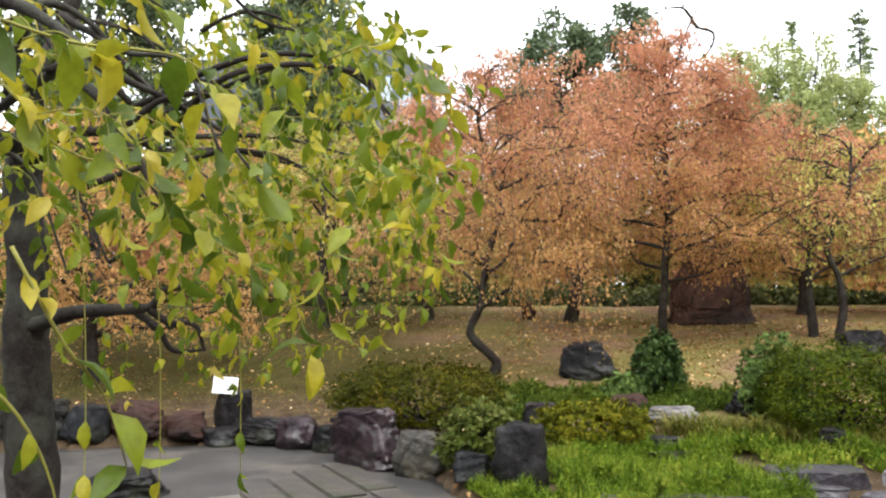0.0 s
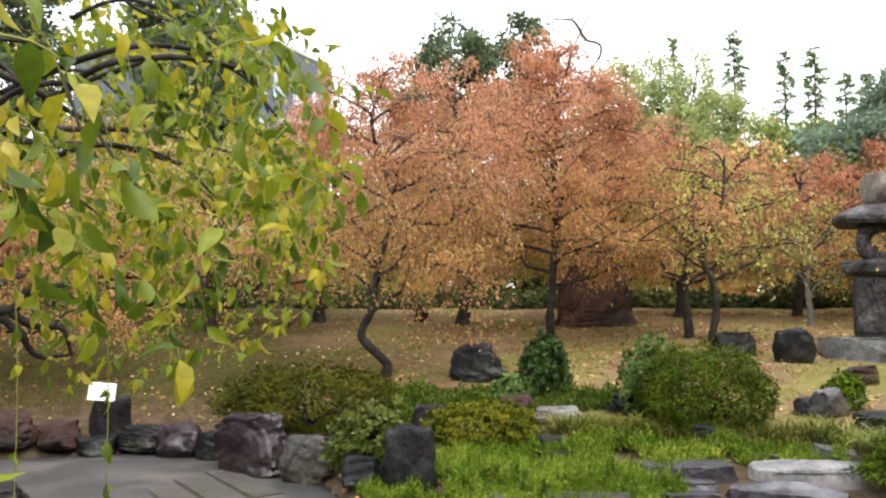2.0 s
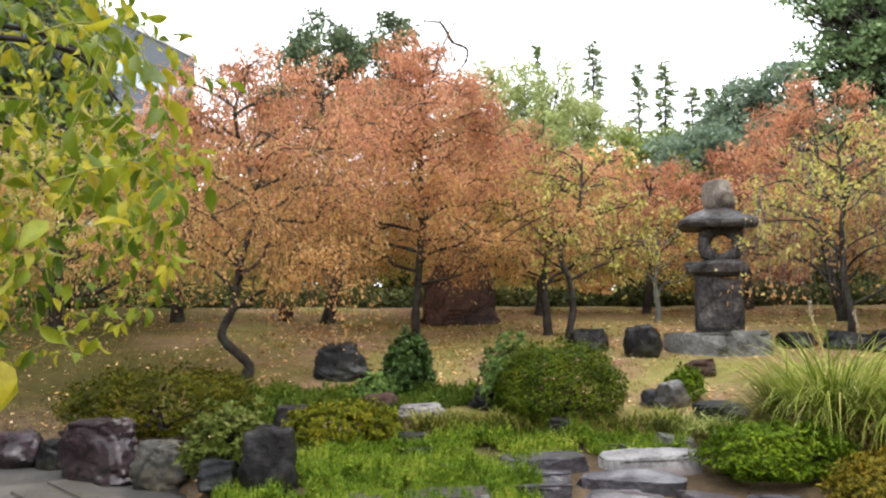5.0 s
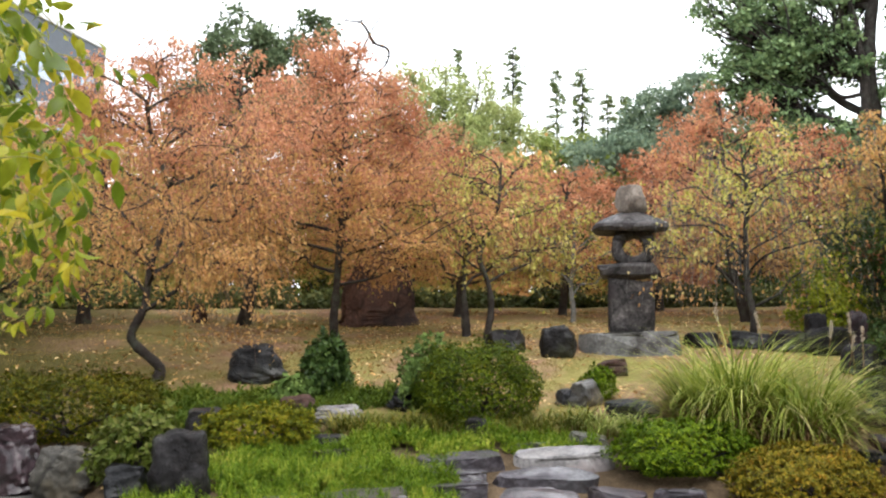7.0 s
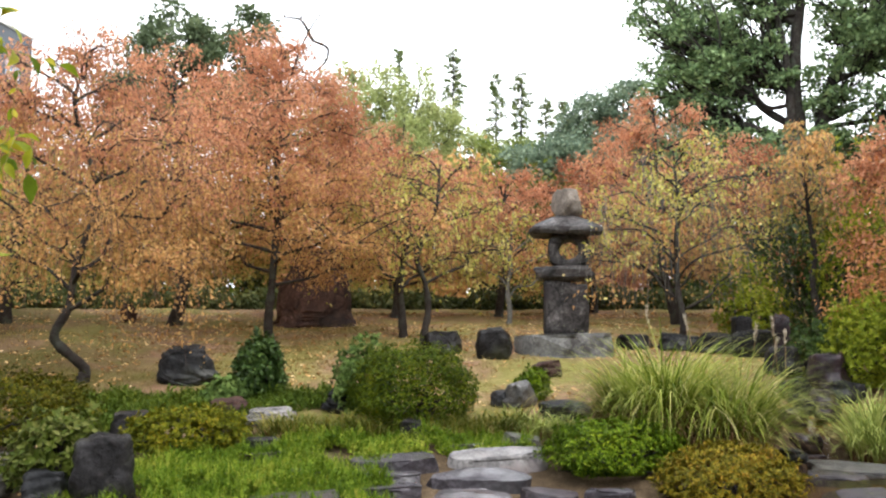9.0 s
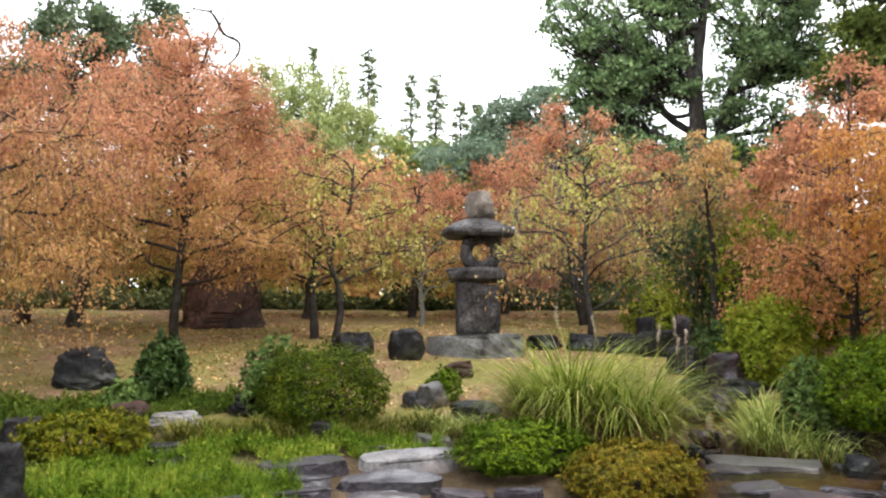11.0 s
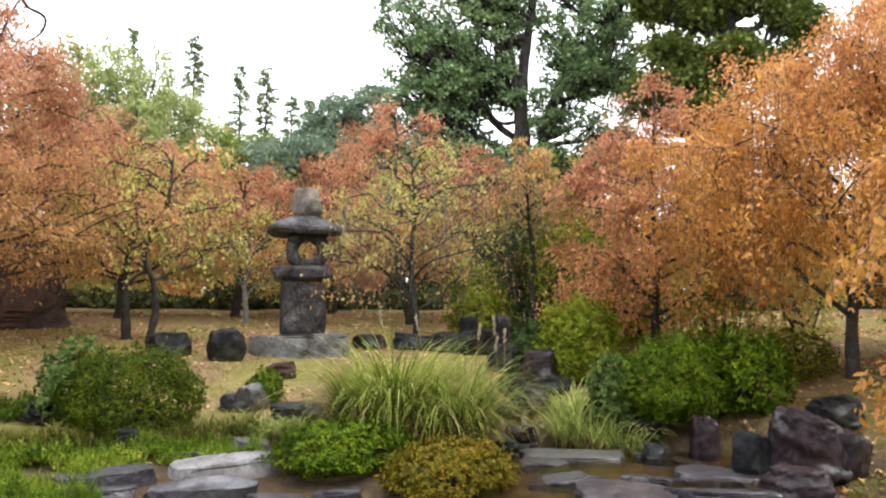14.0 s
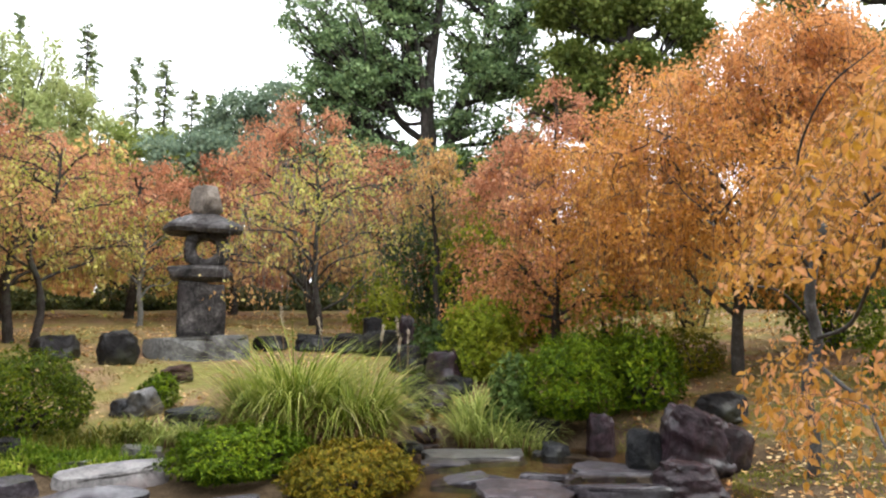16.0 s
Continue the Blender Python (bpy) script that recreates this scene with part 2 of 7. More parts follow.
M_LICHEN_DARK = surface("bark_grey", [(0.3, (0.02, 0.018, 0.016)), (0.55, (0.07, 0.065, 0.06)), (0.75, (0.2, 0.2, 0.19))], 8, 50, (0.8, 0.95), 0.8, 0.015, 0.2)
M_SHOOT = surface("shoot_green", [(0.3, (0.13, 0.12, 0.02)), (0.6, (0.28, 0.27, 0.05))], 10, 60, (0.5, 0.7), 0.2, 0.003)
M_TWIG = surface("twig_brown", [(0.3, (0.05, 0.03, 0.02)), (0.6, (0.14, 0.09, 0.06))], 10, 60, (0.7, 0.9), 0.3, 0.003)
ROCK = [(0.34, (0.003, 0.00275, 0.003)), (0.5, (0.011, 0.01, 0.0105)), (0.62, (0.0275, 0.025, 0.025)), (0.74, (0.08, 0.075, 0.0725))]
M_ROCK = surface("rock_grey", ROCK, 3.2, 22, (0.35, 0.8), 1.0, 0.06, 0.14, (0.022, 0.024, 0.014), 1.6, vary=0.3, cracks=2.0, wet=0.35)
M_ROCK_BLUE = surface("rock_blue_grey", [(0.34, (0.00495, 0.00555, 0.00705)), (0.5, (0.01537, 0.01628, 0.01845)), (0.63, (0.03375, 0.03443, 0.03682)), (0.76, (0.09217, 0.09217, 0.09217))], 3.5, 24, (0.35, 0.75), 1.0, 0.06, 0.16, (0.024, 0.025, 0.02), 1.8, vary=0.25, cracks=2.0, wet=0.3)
M_ROCK_BROWN = surface("rock_red_brown", [(0.34, (0.01547, 0.008085, 0.00693)), (0.5, (0.04165, 0.02079, 0.01617)), (0.65, (0.0952, 0.04851, 0.03696)), (0.78, (0.2023, 0.1155, 0.0924))], 2.5, 18, (0.5, 0.85), 1.0, 0.05, 0.2, (0.02, 0.016, 0.015), 1.2, vary=0.15, cracks=3.0)
M_ROCK_RUST = surface("rock_rust_slab", [(0.34, (0.03, 0.016, 0.014)), (0.5, (0.08, 0.044, 0.035)), (0.65, (0.18, 0.10, 0.08)), (0.78, (0.36, 0.24, 0.20))], 2.5, 18, (0.5, 0.85), 1.0, 0.05, 0.2, (0.035, 0.026, 0.024), 1.2, cracks=1.5)
M_ROCK_LICHEN = surface("rock_lichen_grey", [(0.34, (0.02, 0.019, 0.017)), (0.5, (0.06, 0.056, 0.048)), (0.64, (0.13, 0.12, 0.10)), (0.78, (0.26, 0.24, 0.20))], 3.0, 22, (0.5, 0.85), 1.0, 0.04, 0.2, (0.10, 0.085, 0.06), 2.0, cracks=1.6)
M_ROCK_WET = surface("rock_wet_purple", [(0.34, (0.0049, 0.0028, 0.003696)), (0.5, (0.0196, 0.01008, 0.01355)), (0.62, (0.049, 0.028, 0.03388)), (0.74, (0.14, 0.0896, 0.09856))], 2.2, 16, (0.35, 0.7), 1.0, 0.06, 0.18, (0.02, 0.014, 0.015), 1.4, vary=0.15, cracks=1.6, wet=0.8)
M_SLAB = surface("slab_wet_slate", [(0.34, (0.006789, 0.005712, 0.007834)), (0.48, (0.02885, 0.02448, 0.03221)), (0.6, (0.07213, 0.06284, 0.07486)), (0.74, (0.2037, 0.1795, 0.1958))], 4, 26, (0.3, 0.7), 0.8, 0.03, 0.35, (0.022, 0.022, 0.025), 2.2, vary=0.25, cracks=3.0, wet=1.0)
M_SLAB_PURPLE = surface("slab_purple_grey", [(0.34, (0.007099, 0.005011, 0.007183)), (0.48, (0.03017, 0.02255, 0.02873)), (0.6, (0.0843, 0.06682, 0.07632)), (0.72, (0.2307, 0.1921, 0.2065))], 3.5, 26, (0.3, 0.7), 0.8, 0.025, 0.35, (0.03, 0.027, 0.029), 1.8, vary=0.15, cracks=2.0, wet=0.9)
M_SLAB_GREY = surface("slab_pale_grey", [(0.34, (0.0196, 0.01904, 0.01848)), (0.48, (0.0616, 0.0588, 0.056)), (0.6, (0.1064, 0.1008, 0.0952)), (0.74, (0.1904, 0.1792, 0.168))], 3.5, 26, (0.2, 0.55), 1.0, 0.03, 0.45, (0.06, 0.055, 0.05), 2.0, vary=0.12, cracks=2.0, wet=0.8)
M_HEDGE = leaf_material("leaf_hedge", [(0.0, (0.02004, 0.02994, 0.0112)), (0.5, (0.06014, 0.07842, 0.02403)), (1.0, (0.1604, 0.1569, 0.04813))], 0.25, 0.5, patch=0.4, patch_scale=0.6)
M_SLAB_PALE = surface("slab_pale", [(0.34, (0.03145, 0.0275, 0.02821)), (0.46, (0.08986, 0.08424, 0.08421)), (0.6, (0.2067, 0.1951, 0.1911))], 5, 30, (0.4, 0.75), 0.8, 0.015, 0.4, (0.20, 0.17, 0.17), 3.0, wet=0.4)
M_LANTERN = surface("lantern_stone", [(0.34, (0.004751, 0.00442, 0.004223)), (0.47, (0.02542, 0.02309, 0.02276)), (0.6, (0.08354, 0.07558, 0.07437)), (0.72, (0.2387, 0.2188, 0.2111))], 3.2, 24, (0.6, 0.9), 1.0, 0.04, 0.18, (0.03, 0.024, 0.026), 2.0, cracks=1.6, wet=0.3)
M_LANTERN_TOP = surface("lantern_jewel_stone", [(0.34, (0.05, 0.04, 0.033)), (0.5, (0.14, 0.115, 0.095)), (0.68, (0.30, 0.26, 0.22))], 5, 30, (0.7, 0.9), 0.9, 0.02, 0.3, (0.10, 0.085, 0.07), 3.5)

# ---- building helpers ----
def spot(az, d, z=0.0):
    """A place by its bearing (degrees, clockwise from +Y), its distance and its height."""
    a = math.radians(az)
    return np.array([d * math.sin(a), d * math.cos(a), z])


PROFILE_D = np.array([0, 5.5, 6.2, 7.4, 8.5, 10.5, 11.5, 12.5, 14, 17, 20, 24, 60, 120, 3000], float)
PROFILE_Z = np.array([0, 0, 0.05, 0.2, 0.31, 0.63, 0.85, 0.96, 1.15, 1.4, 1.70, 1.8, 1.7, 0.5, 0.0], float)
EDGE_AZ = np.array([-180, -60, -40, -23, -14, -10, -5.5, -1, 3, 6], float)
EDGE_D = np.array([10.6, 10.6, 10.6, 10.0, 9.7, 9.4, 8.8, 7.3, 5.6, 4.0], float)


def path_edge(az):
    return np.interp(az, EDGE_AZ, EDGE_D)


def ground_z(x, y):
    """The height of the ground: a path, a stream bed and a lawn that climbs away from them."""
    x, y = np.asarray(x, float), np.asarray(y, float)
    d, az = np.hypot(x, y), np.degrees(np.arctan2(x, y))
    e = path_edge(az)
    s = np.maximum(e - 6.3, 0) * np.clip((18 - d) / 8, 0, 1)
    z = np.interp(d - s, PROFILE_D, PROFILE_Z)
    onpath = (d < e) & (az < 6)
    rough = 0.025 * np.sin(x * 2.1 + 0.7 * y) * np.sin(y * 1.7 - 0.4 * x) + 0.012 * np.sin(x * 6.3 + 1.1) * np.sin(y * 5.1)
    z = np.where(onpath, -0.03, z + rough * np.clip((d - 7) / 2, 0, 1) * (d < 60))
    # the shallow pool and the stream that feeds it
    pool = np.clip(2.6 - 1.3 * np.hypot((az - 59.8) / 8.3, (d - 7.45) / 1.2), 0, 1)
    z = z * (1 - pool) + pool * np.minimum(z, 0.09)
    line = 52.6 + 0.6 * np.sin(d * 1.7)
    chan = np.clip(1.5 - np.abs(az - line) * d * 0.0175 / 0.17, 0, 1) * np.clip((d - 8.0) / 0.5, 0, 1) * np.clip((13.2 - d) / 1.0, 0, 1)
    return z - 0.13 * chan


def gz(p, dz=0.0):
    return np.array([p[0], p[1], float(ground_z(p[0], p[1])) + dz])


def on(az, d, dz=0.0):
    return gz(spot(az, d), dz)


def sideways(az, pts):
    """A line in the plane across a bearing: (step to the right, height) pairs."""
    a = math.radians(az)
    return [(s * math.cos(a), -s * math.sin(a), z) for s, z in pts]


def aloft(az, el, d, base):
    """A point by bearing, elevation and distance, from the base of its tree."""
    return spot(az, d, 1.55 + d * math.tan(math.radians(el))) - np.asarray(base)


def lobes(d, base, rows):
    """Crown lobes of a far tree: (bearing, elevation, half width, half height) in degrees."""
    return [(*aloft(az, el, d, base), d * math.tan(math.radians(w)), d * math.tan(math.radians(w)) * 0.8, d * math.tan(math.radians(h))) for az, el, w, h in rows]


def mesh_np(name, V, F, smooth=False):
    """A mesh from arrays of corners and triangles."""
    me = bpy.data.meshes.new(name)
    V, F = np.asarray(V, np.float32), np.asarray(F, np.int32)
    me.vertices.add(len(V))
    me.vertices.foreach_set("co", V.ravel())
    me.loops.add(len(F) * 3)
    me.loops.foreach_set("vertex_index", F.ravel())
    me.polygons.add(len(F))
    me.polygons.foreach_set("loop_start", np.arange(0, len(F) * 3, 3, dtype=np.int32))
    if smooth:
        me.polygons.foreach_set("use_smooth", np.ones(len(F), dtype=bool))
    me.update(calc_edges=True)
    return me


class Soup:
    """Gathers corners and triangles for one mesh."""

    def __init__(self):
        self.V, self.F, self.n = [], [], 0

    def add(self, V, F):
        self.V.append(np.asarray(V, float))
        self.F.append(np.asarray(F, int) + self.n)
        self.n += len(V)

    def mesh(self, name, smooth=False):
        return mesh_np(name, np.concatenate(self.V), np.concatenate(self.F), smooth)


def part(name, me, material, parent, label="", kind=""):
    if isinstance(me, bmesh.types.BMesh):
        bm, me = me, bpy.data.meshes.new(name)
        bm.to_mesh(me)
        bm.free()
    if material and not me.materials:
        me.materials.append(material)
    ob = new(name, me)
    ob.parent = parent
    return tagged(ob, label=label, kind=kind)


def thing(name, loc, label, category, group="", kind=""):
    ob = new(name)
    ob.location = loc
    ob.empty_display_size = 0.2
    return tagged(ob, label=label, category=category, group=group, kind=kind)


def solid(name, me, material, loc, label, category, group="", rz=0.0, kind=""):
    if material and not me.materials:
        me.materials.append(material)
    ob = new(name, me)
    ob.location, ob.rotation_euler = loc, (0, 0, math.radians(rz))
    return tagged(ob, label=label, category=category, group=group, kind=kind)


def unit(v):
    v = np.asarray(v, float)
    return v / np.maximum(np.linalg.norm(v, axis=-1, keepdims=True), 1e-9)


def smooth_line(points, steps=6):
    """A Catmull-Rom line through points."""
    P = np.asarray(points, float)
    P = np.vstack([2 * P[0] - P[1], P, 2 * P[-1] - P[-2]])
    out = []
    for i in range(1, len(P) - 2):
        for t in np.linspace(0, 1, steps, endpoint=False):
            a, b, c, d = P[i - 1], P[i], P[i + 1], P[i + 2]
            out.append(0.5 * (2 * b + (c - a) * t + (2 * a - 5 * b + 4 * c - d) * t * t + (3 * b - 3 * c + d - a) * t ** 3))
    out.append(P[-2])
    return np.array(out)


def tube(soup, pts, radii, sides=7, knobs=0.0, rng=None):
    """A tapering branch along pts."""
    pts = np.asarray(pts, float)
    radii = np.broadcast_to(np.asarray(radii, float), (len(pts),)).copy()
    if knobs and rng is not None:
        radii *= 1 + knobs * rng.normal(0, 1, len(pts)).clip(-1.5, 2)
    tan = unit(np.gradient(pts, axis=0))
    ref = np.array([0.31, 0.87, 0.38]) if abs(tan[0] @ np.array([0.31, 0.87, 0.38])) < 0.9 else np.array([1.0, 0, 0])
    u = unit(np.cross(tan, ref))
    w = np.cross(tan, u)
    ang = np.linspace(0, 2 * np.pi, sides, endpoint=False)
    ring = u[:, None] * np.cos(ang)[None, :, None] + w[:, None] * np.sin(ang)[None, :, None]
    V = (pts[:, None] + ring * radii[:, None, None]).reshape(-1, 3)
    V = np.vstack([V, pts[-1] + tan[-1] * radii[-1], pts[0]])
    n, F = len(pts), []
    i, j = np.meshgrid(np.arange(n - 1), np.arange(sides), indexing="ij")
    a, b = i * sides + j, i * sides + (j + 1) % sides
    F = np.concatenate([np.stack([a, b, b + sides], -1).reshape(-1, 3), np.stack([a, b + sides, a + sides], -1).reshape(-1, 3)])
    k = np.arange(sides)
    last = (n - 1) * sides
    cap = np.stack([last + k, last + (k + 1) % sides, np.full(sides, n * sides)], -1)
    cap0 = np.stack([(k + 1) % sides, k, np.full(sides, n * sides + 1)], -1)
    soup.add(V, np.concatenate([F, cap, cap0]))


def thin_lines(soup, L, r0, r1):
    """Many thin twigs at once: L is (twigs, points, 3)."""
    T, K, _ = L.shape
    off = np.array([[1, 0, 0.2], [-0.5, 0.87, -0.4], [-0.5, -0.87, 0.4]])
    rad = np.linspace(1, 0, K)[None, :, None, None] * (r0 - r1) + r1
    V = (L[:, :, None, :] + off[None, None] * rad).reshape(-1, 3)
    t, i, j = np.meshgrid(np.arange(T), np.arange(K - 1), np.arange(3), indexing="ij")
    a = (t * K + i) * 3 + j
    b = (t * K + i) * 3 + (j + 1) % 3
    F = np.concatenate([np.stack([a, b, b + 3], -1).reshape(-1, 3), np.stack([a, b + 3, a + 3], -1).reshape(-1, 3)])
    soup.add(V, F)


LEAF_PLAIN = (np.array([[0, 0, 0], [0.42, 0.24, 0.07], [1, 0, -0.06], [0.42, -0.24, 0.07]]), np.array([[0, 2, 1], [0, 3, 2]]))
LEAF_FULL = (
    np.array([[0, 0, 0], [0.14, 0, 0.02], [0.3, 0.19, 0.07], [0.3, 0, 0.02], [0.3, -0.19, 0.07], [0.58, 0.23, 0.05], [0.58, 0, 0.0],
              [0.58, -0.23, 0.05], [0.82, 0.12, -0.03], [0.82, 0, -0.06], [0.82, -0.12, -0.03], [1.0, 0, -0.15]]),
    np.array([[0, 1, 2], [0, 4, 1], [1, 3, 2], [1, 4, 3], [2, 3, 6], [2, 6, 5], [3, 4, 7], [3, 7, 6], [5, 6, 9], [5, 9, 8], [6, 7, 10], [6, 10, 9], [8, 9, 11], [9, 10, 11]]),
)
LEAF_SPRAY = (
    np.array([[0, 0, 0], [0.3, 0.22, 0.05], [0.55, 0.08, 0.1], [0.75, 0.3, 0.0], [1, 0.02, -0.1], [0.7, -0.26, 0.02], [0.5, -0.1, 0.08], [0.28, -0.3, -0.04]]),
    np.array([[0, 2, 1], [0, 6, 2], [0, 7, 6], [2, 4, 3], [2, 6, 4], [6, 5, 4]]),
)


def leaves(soup, pos, along, up, size, form=LEAF_PLAIN, width=1.0):
    """Leaves at pos, growing along, with their face up."""
    T, F = form
    along = unit(along)
    side = unit(np.cross(up, along))
    nrm = np.cross(along, side)
    s = np.broadcast_to(np.asarray(size, float), (len(pos),))[:, None, None]
    V = pos[:, None] + s * (T[None, :, 0:1] * along[:, None] + T[None, :, 1:2] * width * side[:, None] + T[None, :, 2:3] * nrm[:, None])
    m = len(T)
    Fa = (F[None] + (np.arange(len(pos)) * m)[:, None, None]).reshape(-1, 3)
    soup.add(V.reshape(-1, 3), Fa)


def rock_mesh(name, size, seed, cuts=9, block=1.0, rough=0.10, level=4, sharp=28, taper=0.12, flat_top=0.7, keep=(0.62, 0.88), soft=16.0):
    """A boulder: a blunt block cut by planes, then roughened; stands with its foot a little under z = 0."""
    rng = np.random.default_rng(seed)
    bm = bmesh.new()
    bmesh.ops.create_icosphere(bm, subdivisions=level, radius=1.0)
    P = np.array([v.co[:] for v in bm.verts])
    F = np.array([[v.index for v in f.verts] for f in bm.faces])
    bm.free()
    P = np.sign(P) * np.abs(P) ** block
    P /= np.abs(P).max()
    for k in range(cuts + 4):
        a = rng.uniform(0, 2 * np.pi)
        nz = rng.uniform(-0.2, 0.32) if k else 1.0
        nrm = unit(np.array([math.cos(a), math.sin(a), nz]) if k else np.array([rng.normal(0, 0.12), rng.normal(0, 0.12), 1.0]))
        lim = rng.uniform(*keep) if k else flat_top * rng.uniform(0.85, 1.1)
        P = P - (np.logaddexp(0, (P @ nrm - lim) * soft) / soft)[:, None] * nrm
    o = rng.uniform(-50, 50, 3)
    D = np.array([noise.fractal(Vector(p * 1.7 + o), 0.62, 2.15, 7) for p in P])
    R = np.array([noise.ridged_multi_fractal(Vector(p * 1.3 - o), 0.9, 2.0, 4, 0.9, 1.8) for p in P])
    P = P * (1 + rough * 0.9 * D + rough * 0.5 * (R - 1.2))[:, None]
    P[:, :2] *= (1 + taper * np.clip(-P[:, 2:3], -0.6, 1))
    tiltv = rng.normal(0, 0.25, 2)
    bed = P[:, 2] + P[:, 0] * tiltv[0] + P[:, 1] * tiltv[1]
    P[:, :2] *= (1 + rough * 0.55 * np.array([noise.noise(Vector((o[0], o[1], b * 4.5))) + 0.6 * noise.noise(Vector((o[1], o[0], b * 11))) for b in bed]))[:, None]
    P /= (P.max(0) - P.min(0)) / 2
    s = np.array(size) / 2
    P = P * s
    P[:, 2] += s[2] * 0.9
    P[:, 2] = np.where(P[:, 2] < -0.12, -0.12, P[:, 2])
    me = mesh_np(name, P, F, True)
    me.set_sharp_from_angle(angle=math.radians(sharp))
    return me


def weeping_tree(name, base, top, crown_r, low, seed, mat, label, group, n_limbs=9, n_twigs=420, n_leaves=26000, leaf=0.06, trunk_r=0.09,
                 trunk_line=None, fork=0.30, weep=1.0, cone=0.7, twig_len=(0.5, 1.3), bark=None, form=LEAF_PLAIN, cover=None, twig_mat=None, fluff=0.05,
                 rise=0.3, tuft_f=2.2, gaps=-0.25, width=1.15, round_top=1.7, arch=1.9):
    """A small weeping tree: a crooked trunk, limbs in tiers that fill a domed crown, hanging twigs set with clumps of leaves. top and low: heights over the base.
    cover: a second leaf (count, size, material, label) that takes the lower and inner crown."""
    rng = np.random.default_rng(seed)
    bark = bark or M_BARK
    tree = thing(name, base, label, "tree", group)
    H = top
    if trunk_line is None:
        k = 8
        trunk_line = np.zeros((k, 3))
        trunk_line[:, 2] = np.linspace(-0.05, H * 0.93, k)
        trunk_line[1:, :2] = np.cumsum(rng.normal(0, 0.05 * H / 4, (k, 2)), axis=0)[1:]
    line = smooth_line(trunk_line, 6)
    tt = np.linspace(0, 1, len(line))
    s = Soup()
    tube(s, line, trunk_r * (1 - tt) ** 0.8 + 0.012 + 0.5 * trunk_r * np.exp(-tt * 22), 9, 0.07, rng)
    part("trunk", s.mesh("trunk", True), bark, tree)

    def reach_at(h):
        f = max(0.0, (h / H - 0.42) / 0.58)
        return crown_r * max(0.06, 1 - cone * min(1.0, f) ** round_top)

    carriers = []
    for i in range(n_limbs):
        f = fork + (0.97 - fork) * ((i + 0.5) / n_limbs) ** 0.85
        ht = f * H
        az = i * 2.4 + rng.uniform(-0.5, 0.5)
        reach = reach_at(ht) * rng.uniform(0.78, 1.06)
        z0 = max(ht - rise * reach - 0.1, 0.16 * H)
        p0 = line[int(np.argmin(np.abs(line[:, 2] - z0)))]
        dirh = np.array([math.cos(az), math.sin(az), 0])
        up = ht - p0[2]
        pts = [p0]
        for q in (0.2, 0.42, 0.65, 0.85, 1.0):
            p = p0 + dirh * reach * q + np.array([0, 0, up * math.sin(q * arch) * 1.05])
            pts.append(p + rng.normal(0, 0.055 * reach, 3) * np.array([1, 1, 0.6]))
        pl = smooth_line(pts, 4)
        ls = Soup()
        tr = np.linspace(0, 1, len(pl))
        r0 = trunk_r * (0.46 - 0.24 * f)
        tube(ls, pl, r0 * (1 - tr) ** 0.7 + 0.006, 6, 0.08, rng)
        carriers.append((pl, dirh, reach))
        for j in range(6):
            k = int(len(pl) * (0.22 + 0.7 * (j + rng.uniform(0, 1)) / 6))
            k = min(k, len(pl) - 2)
            a2 = az + (1 if j % 2 else -1) * rng.uniform(0.5, 1.2)
            d2 = np.array([math.cos(a2), math.sin(a2), 0])
            ln = reach * rng.uniform(0.28, 0.6)
            sp = [pl[k]]
            for q in (0.35, 0.7, 1.0):
                sp.append(pl[k] + d2 * ln * q + np.array([0, 0, ln * 0.3 * math.sin(q * 2.4)]) + rng.normal(0, 0.06 * ln, 3))
            sl = smooth_line(sp, 3)
            tube(ls, sl, np.linspace(r0 * 0.4, 0.005, len(sl)), 4, 0.05, rng)
            carriers.append((sl, d2, ln))
        part("limb", ls.mesh("limb", True), bark, tree)
    # twigs, evenly along all the wood
    K = 5
    L = np.zeros((n_twigs, K, 3))
    outd = np.zeros((n_twigs, 3))
    q = np.linspace(0, 1, K)
    wts = np.array([r for _, _, r in carriers], float)
    pick = rng.choice(len(carriers), n_twigs, p=wts / wts.sum())
    for i in range(n_twigs):
        c, dh, rc = carriers[pick[i]]
        p = c[min(int(len(c) * rng.uniform(0.18, 1.0) ** 0.85), len(c) - 1)]
        a = math.atan2(dh[1], dh[0]) + rng.normal(0, 0.9)
        o = np.array([math.cos(a), math.sin(a), 0])
        ln = rng.uniform(*twig_len) * (0.45 + 0.55 * min(1.0, reach_at(p[2]) / crown_r + 0.15))
        z = 0.55 * ln * q * (1 - 0.6 * q) * rng.uniform(0.2, 1.0) - weep * ln * q ** 2 * rng.uniform(0.5, 1.1)
        L[i] = p + o * (ln * (0.75 - 0.4 * weep) * q * (1 - 0.35 * q))[:, None] + np.stack([np.zeros(K), np.zeros(K), z], -1)
        L[i] += np.cumsum(rng.normal(0, 0.022, (K, 3)), axis=0)
        L[i, :, 2] = np.maximum(L[i, :, 2], np.minimum(low + rng.uniform(0, 0.5), p[2]))
        outd[i] = o
    ts = Soup()
    thin_lines(ts, L, 0.0045, 0.0015)
    part("twig_spray", ts.mesh("twig_spray"), twig_mat or M_TWIG, tree, kind="stuff")
    count = int((n_leaves + (cover[0] if cover else 0)) * 0.9)
    ti = rng.integers(0, n_twigs, count)
    u = rng.uniform(0.0, 1.0, count) * (K - 1)
    k = np.minimum(u.astype(int), K - 2)
    fr = (u - k)[:, None]
    pos = L[ti, k] * (1 - fr) + L[ti, k + 1] * fr + rng.normal(0, fluff, (count, 3))
    o3 = rng.uniform(-30, 30, 3)
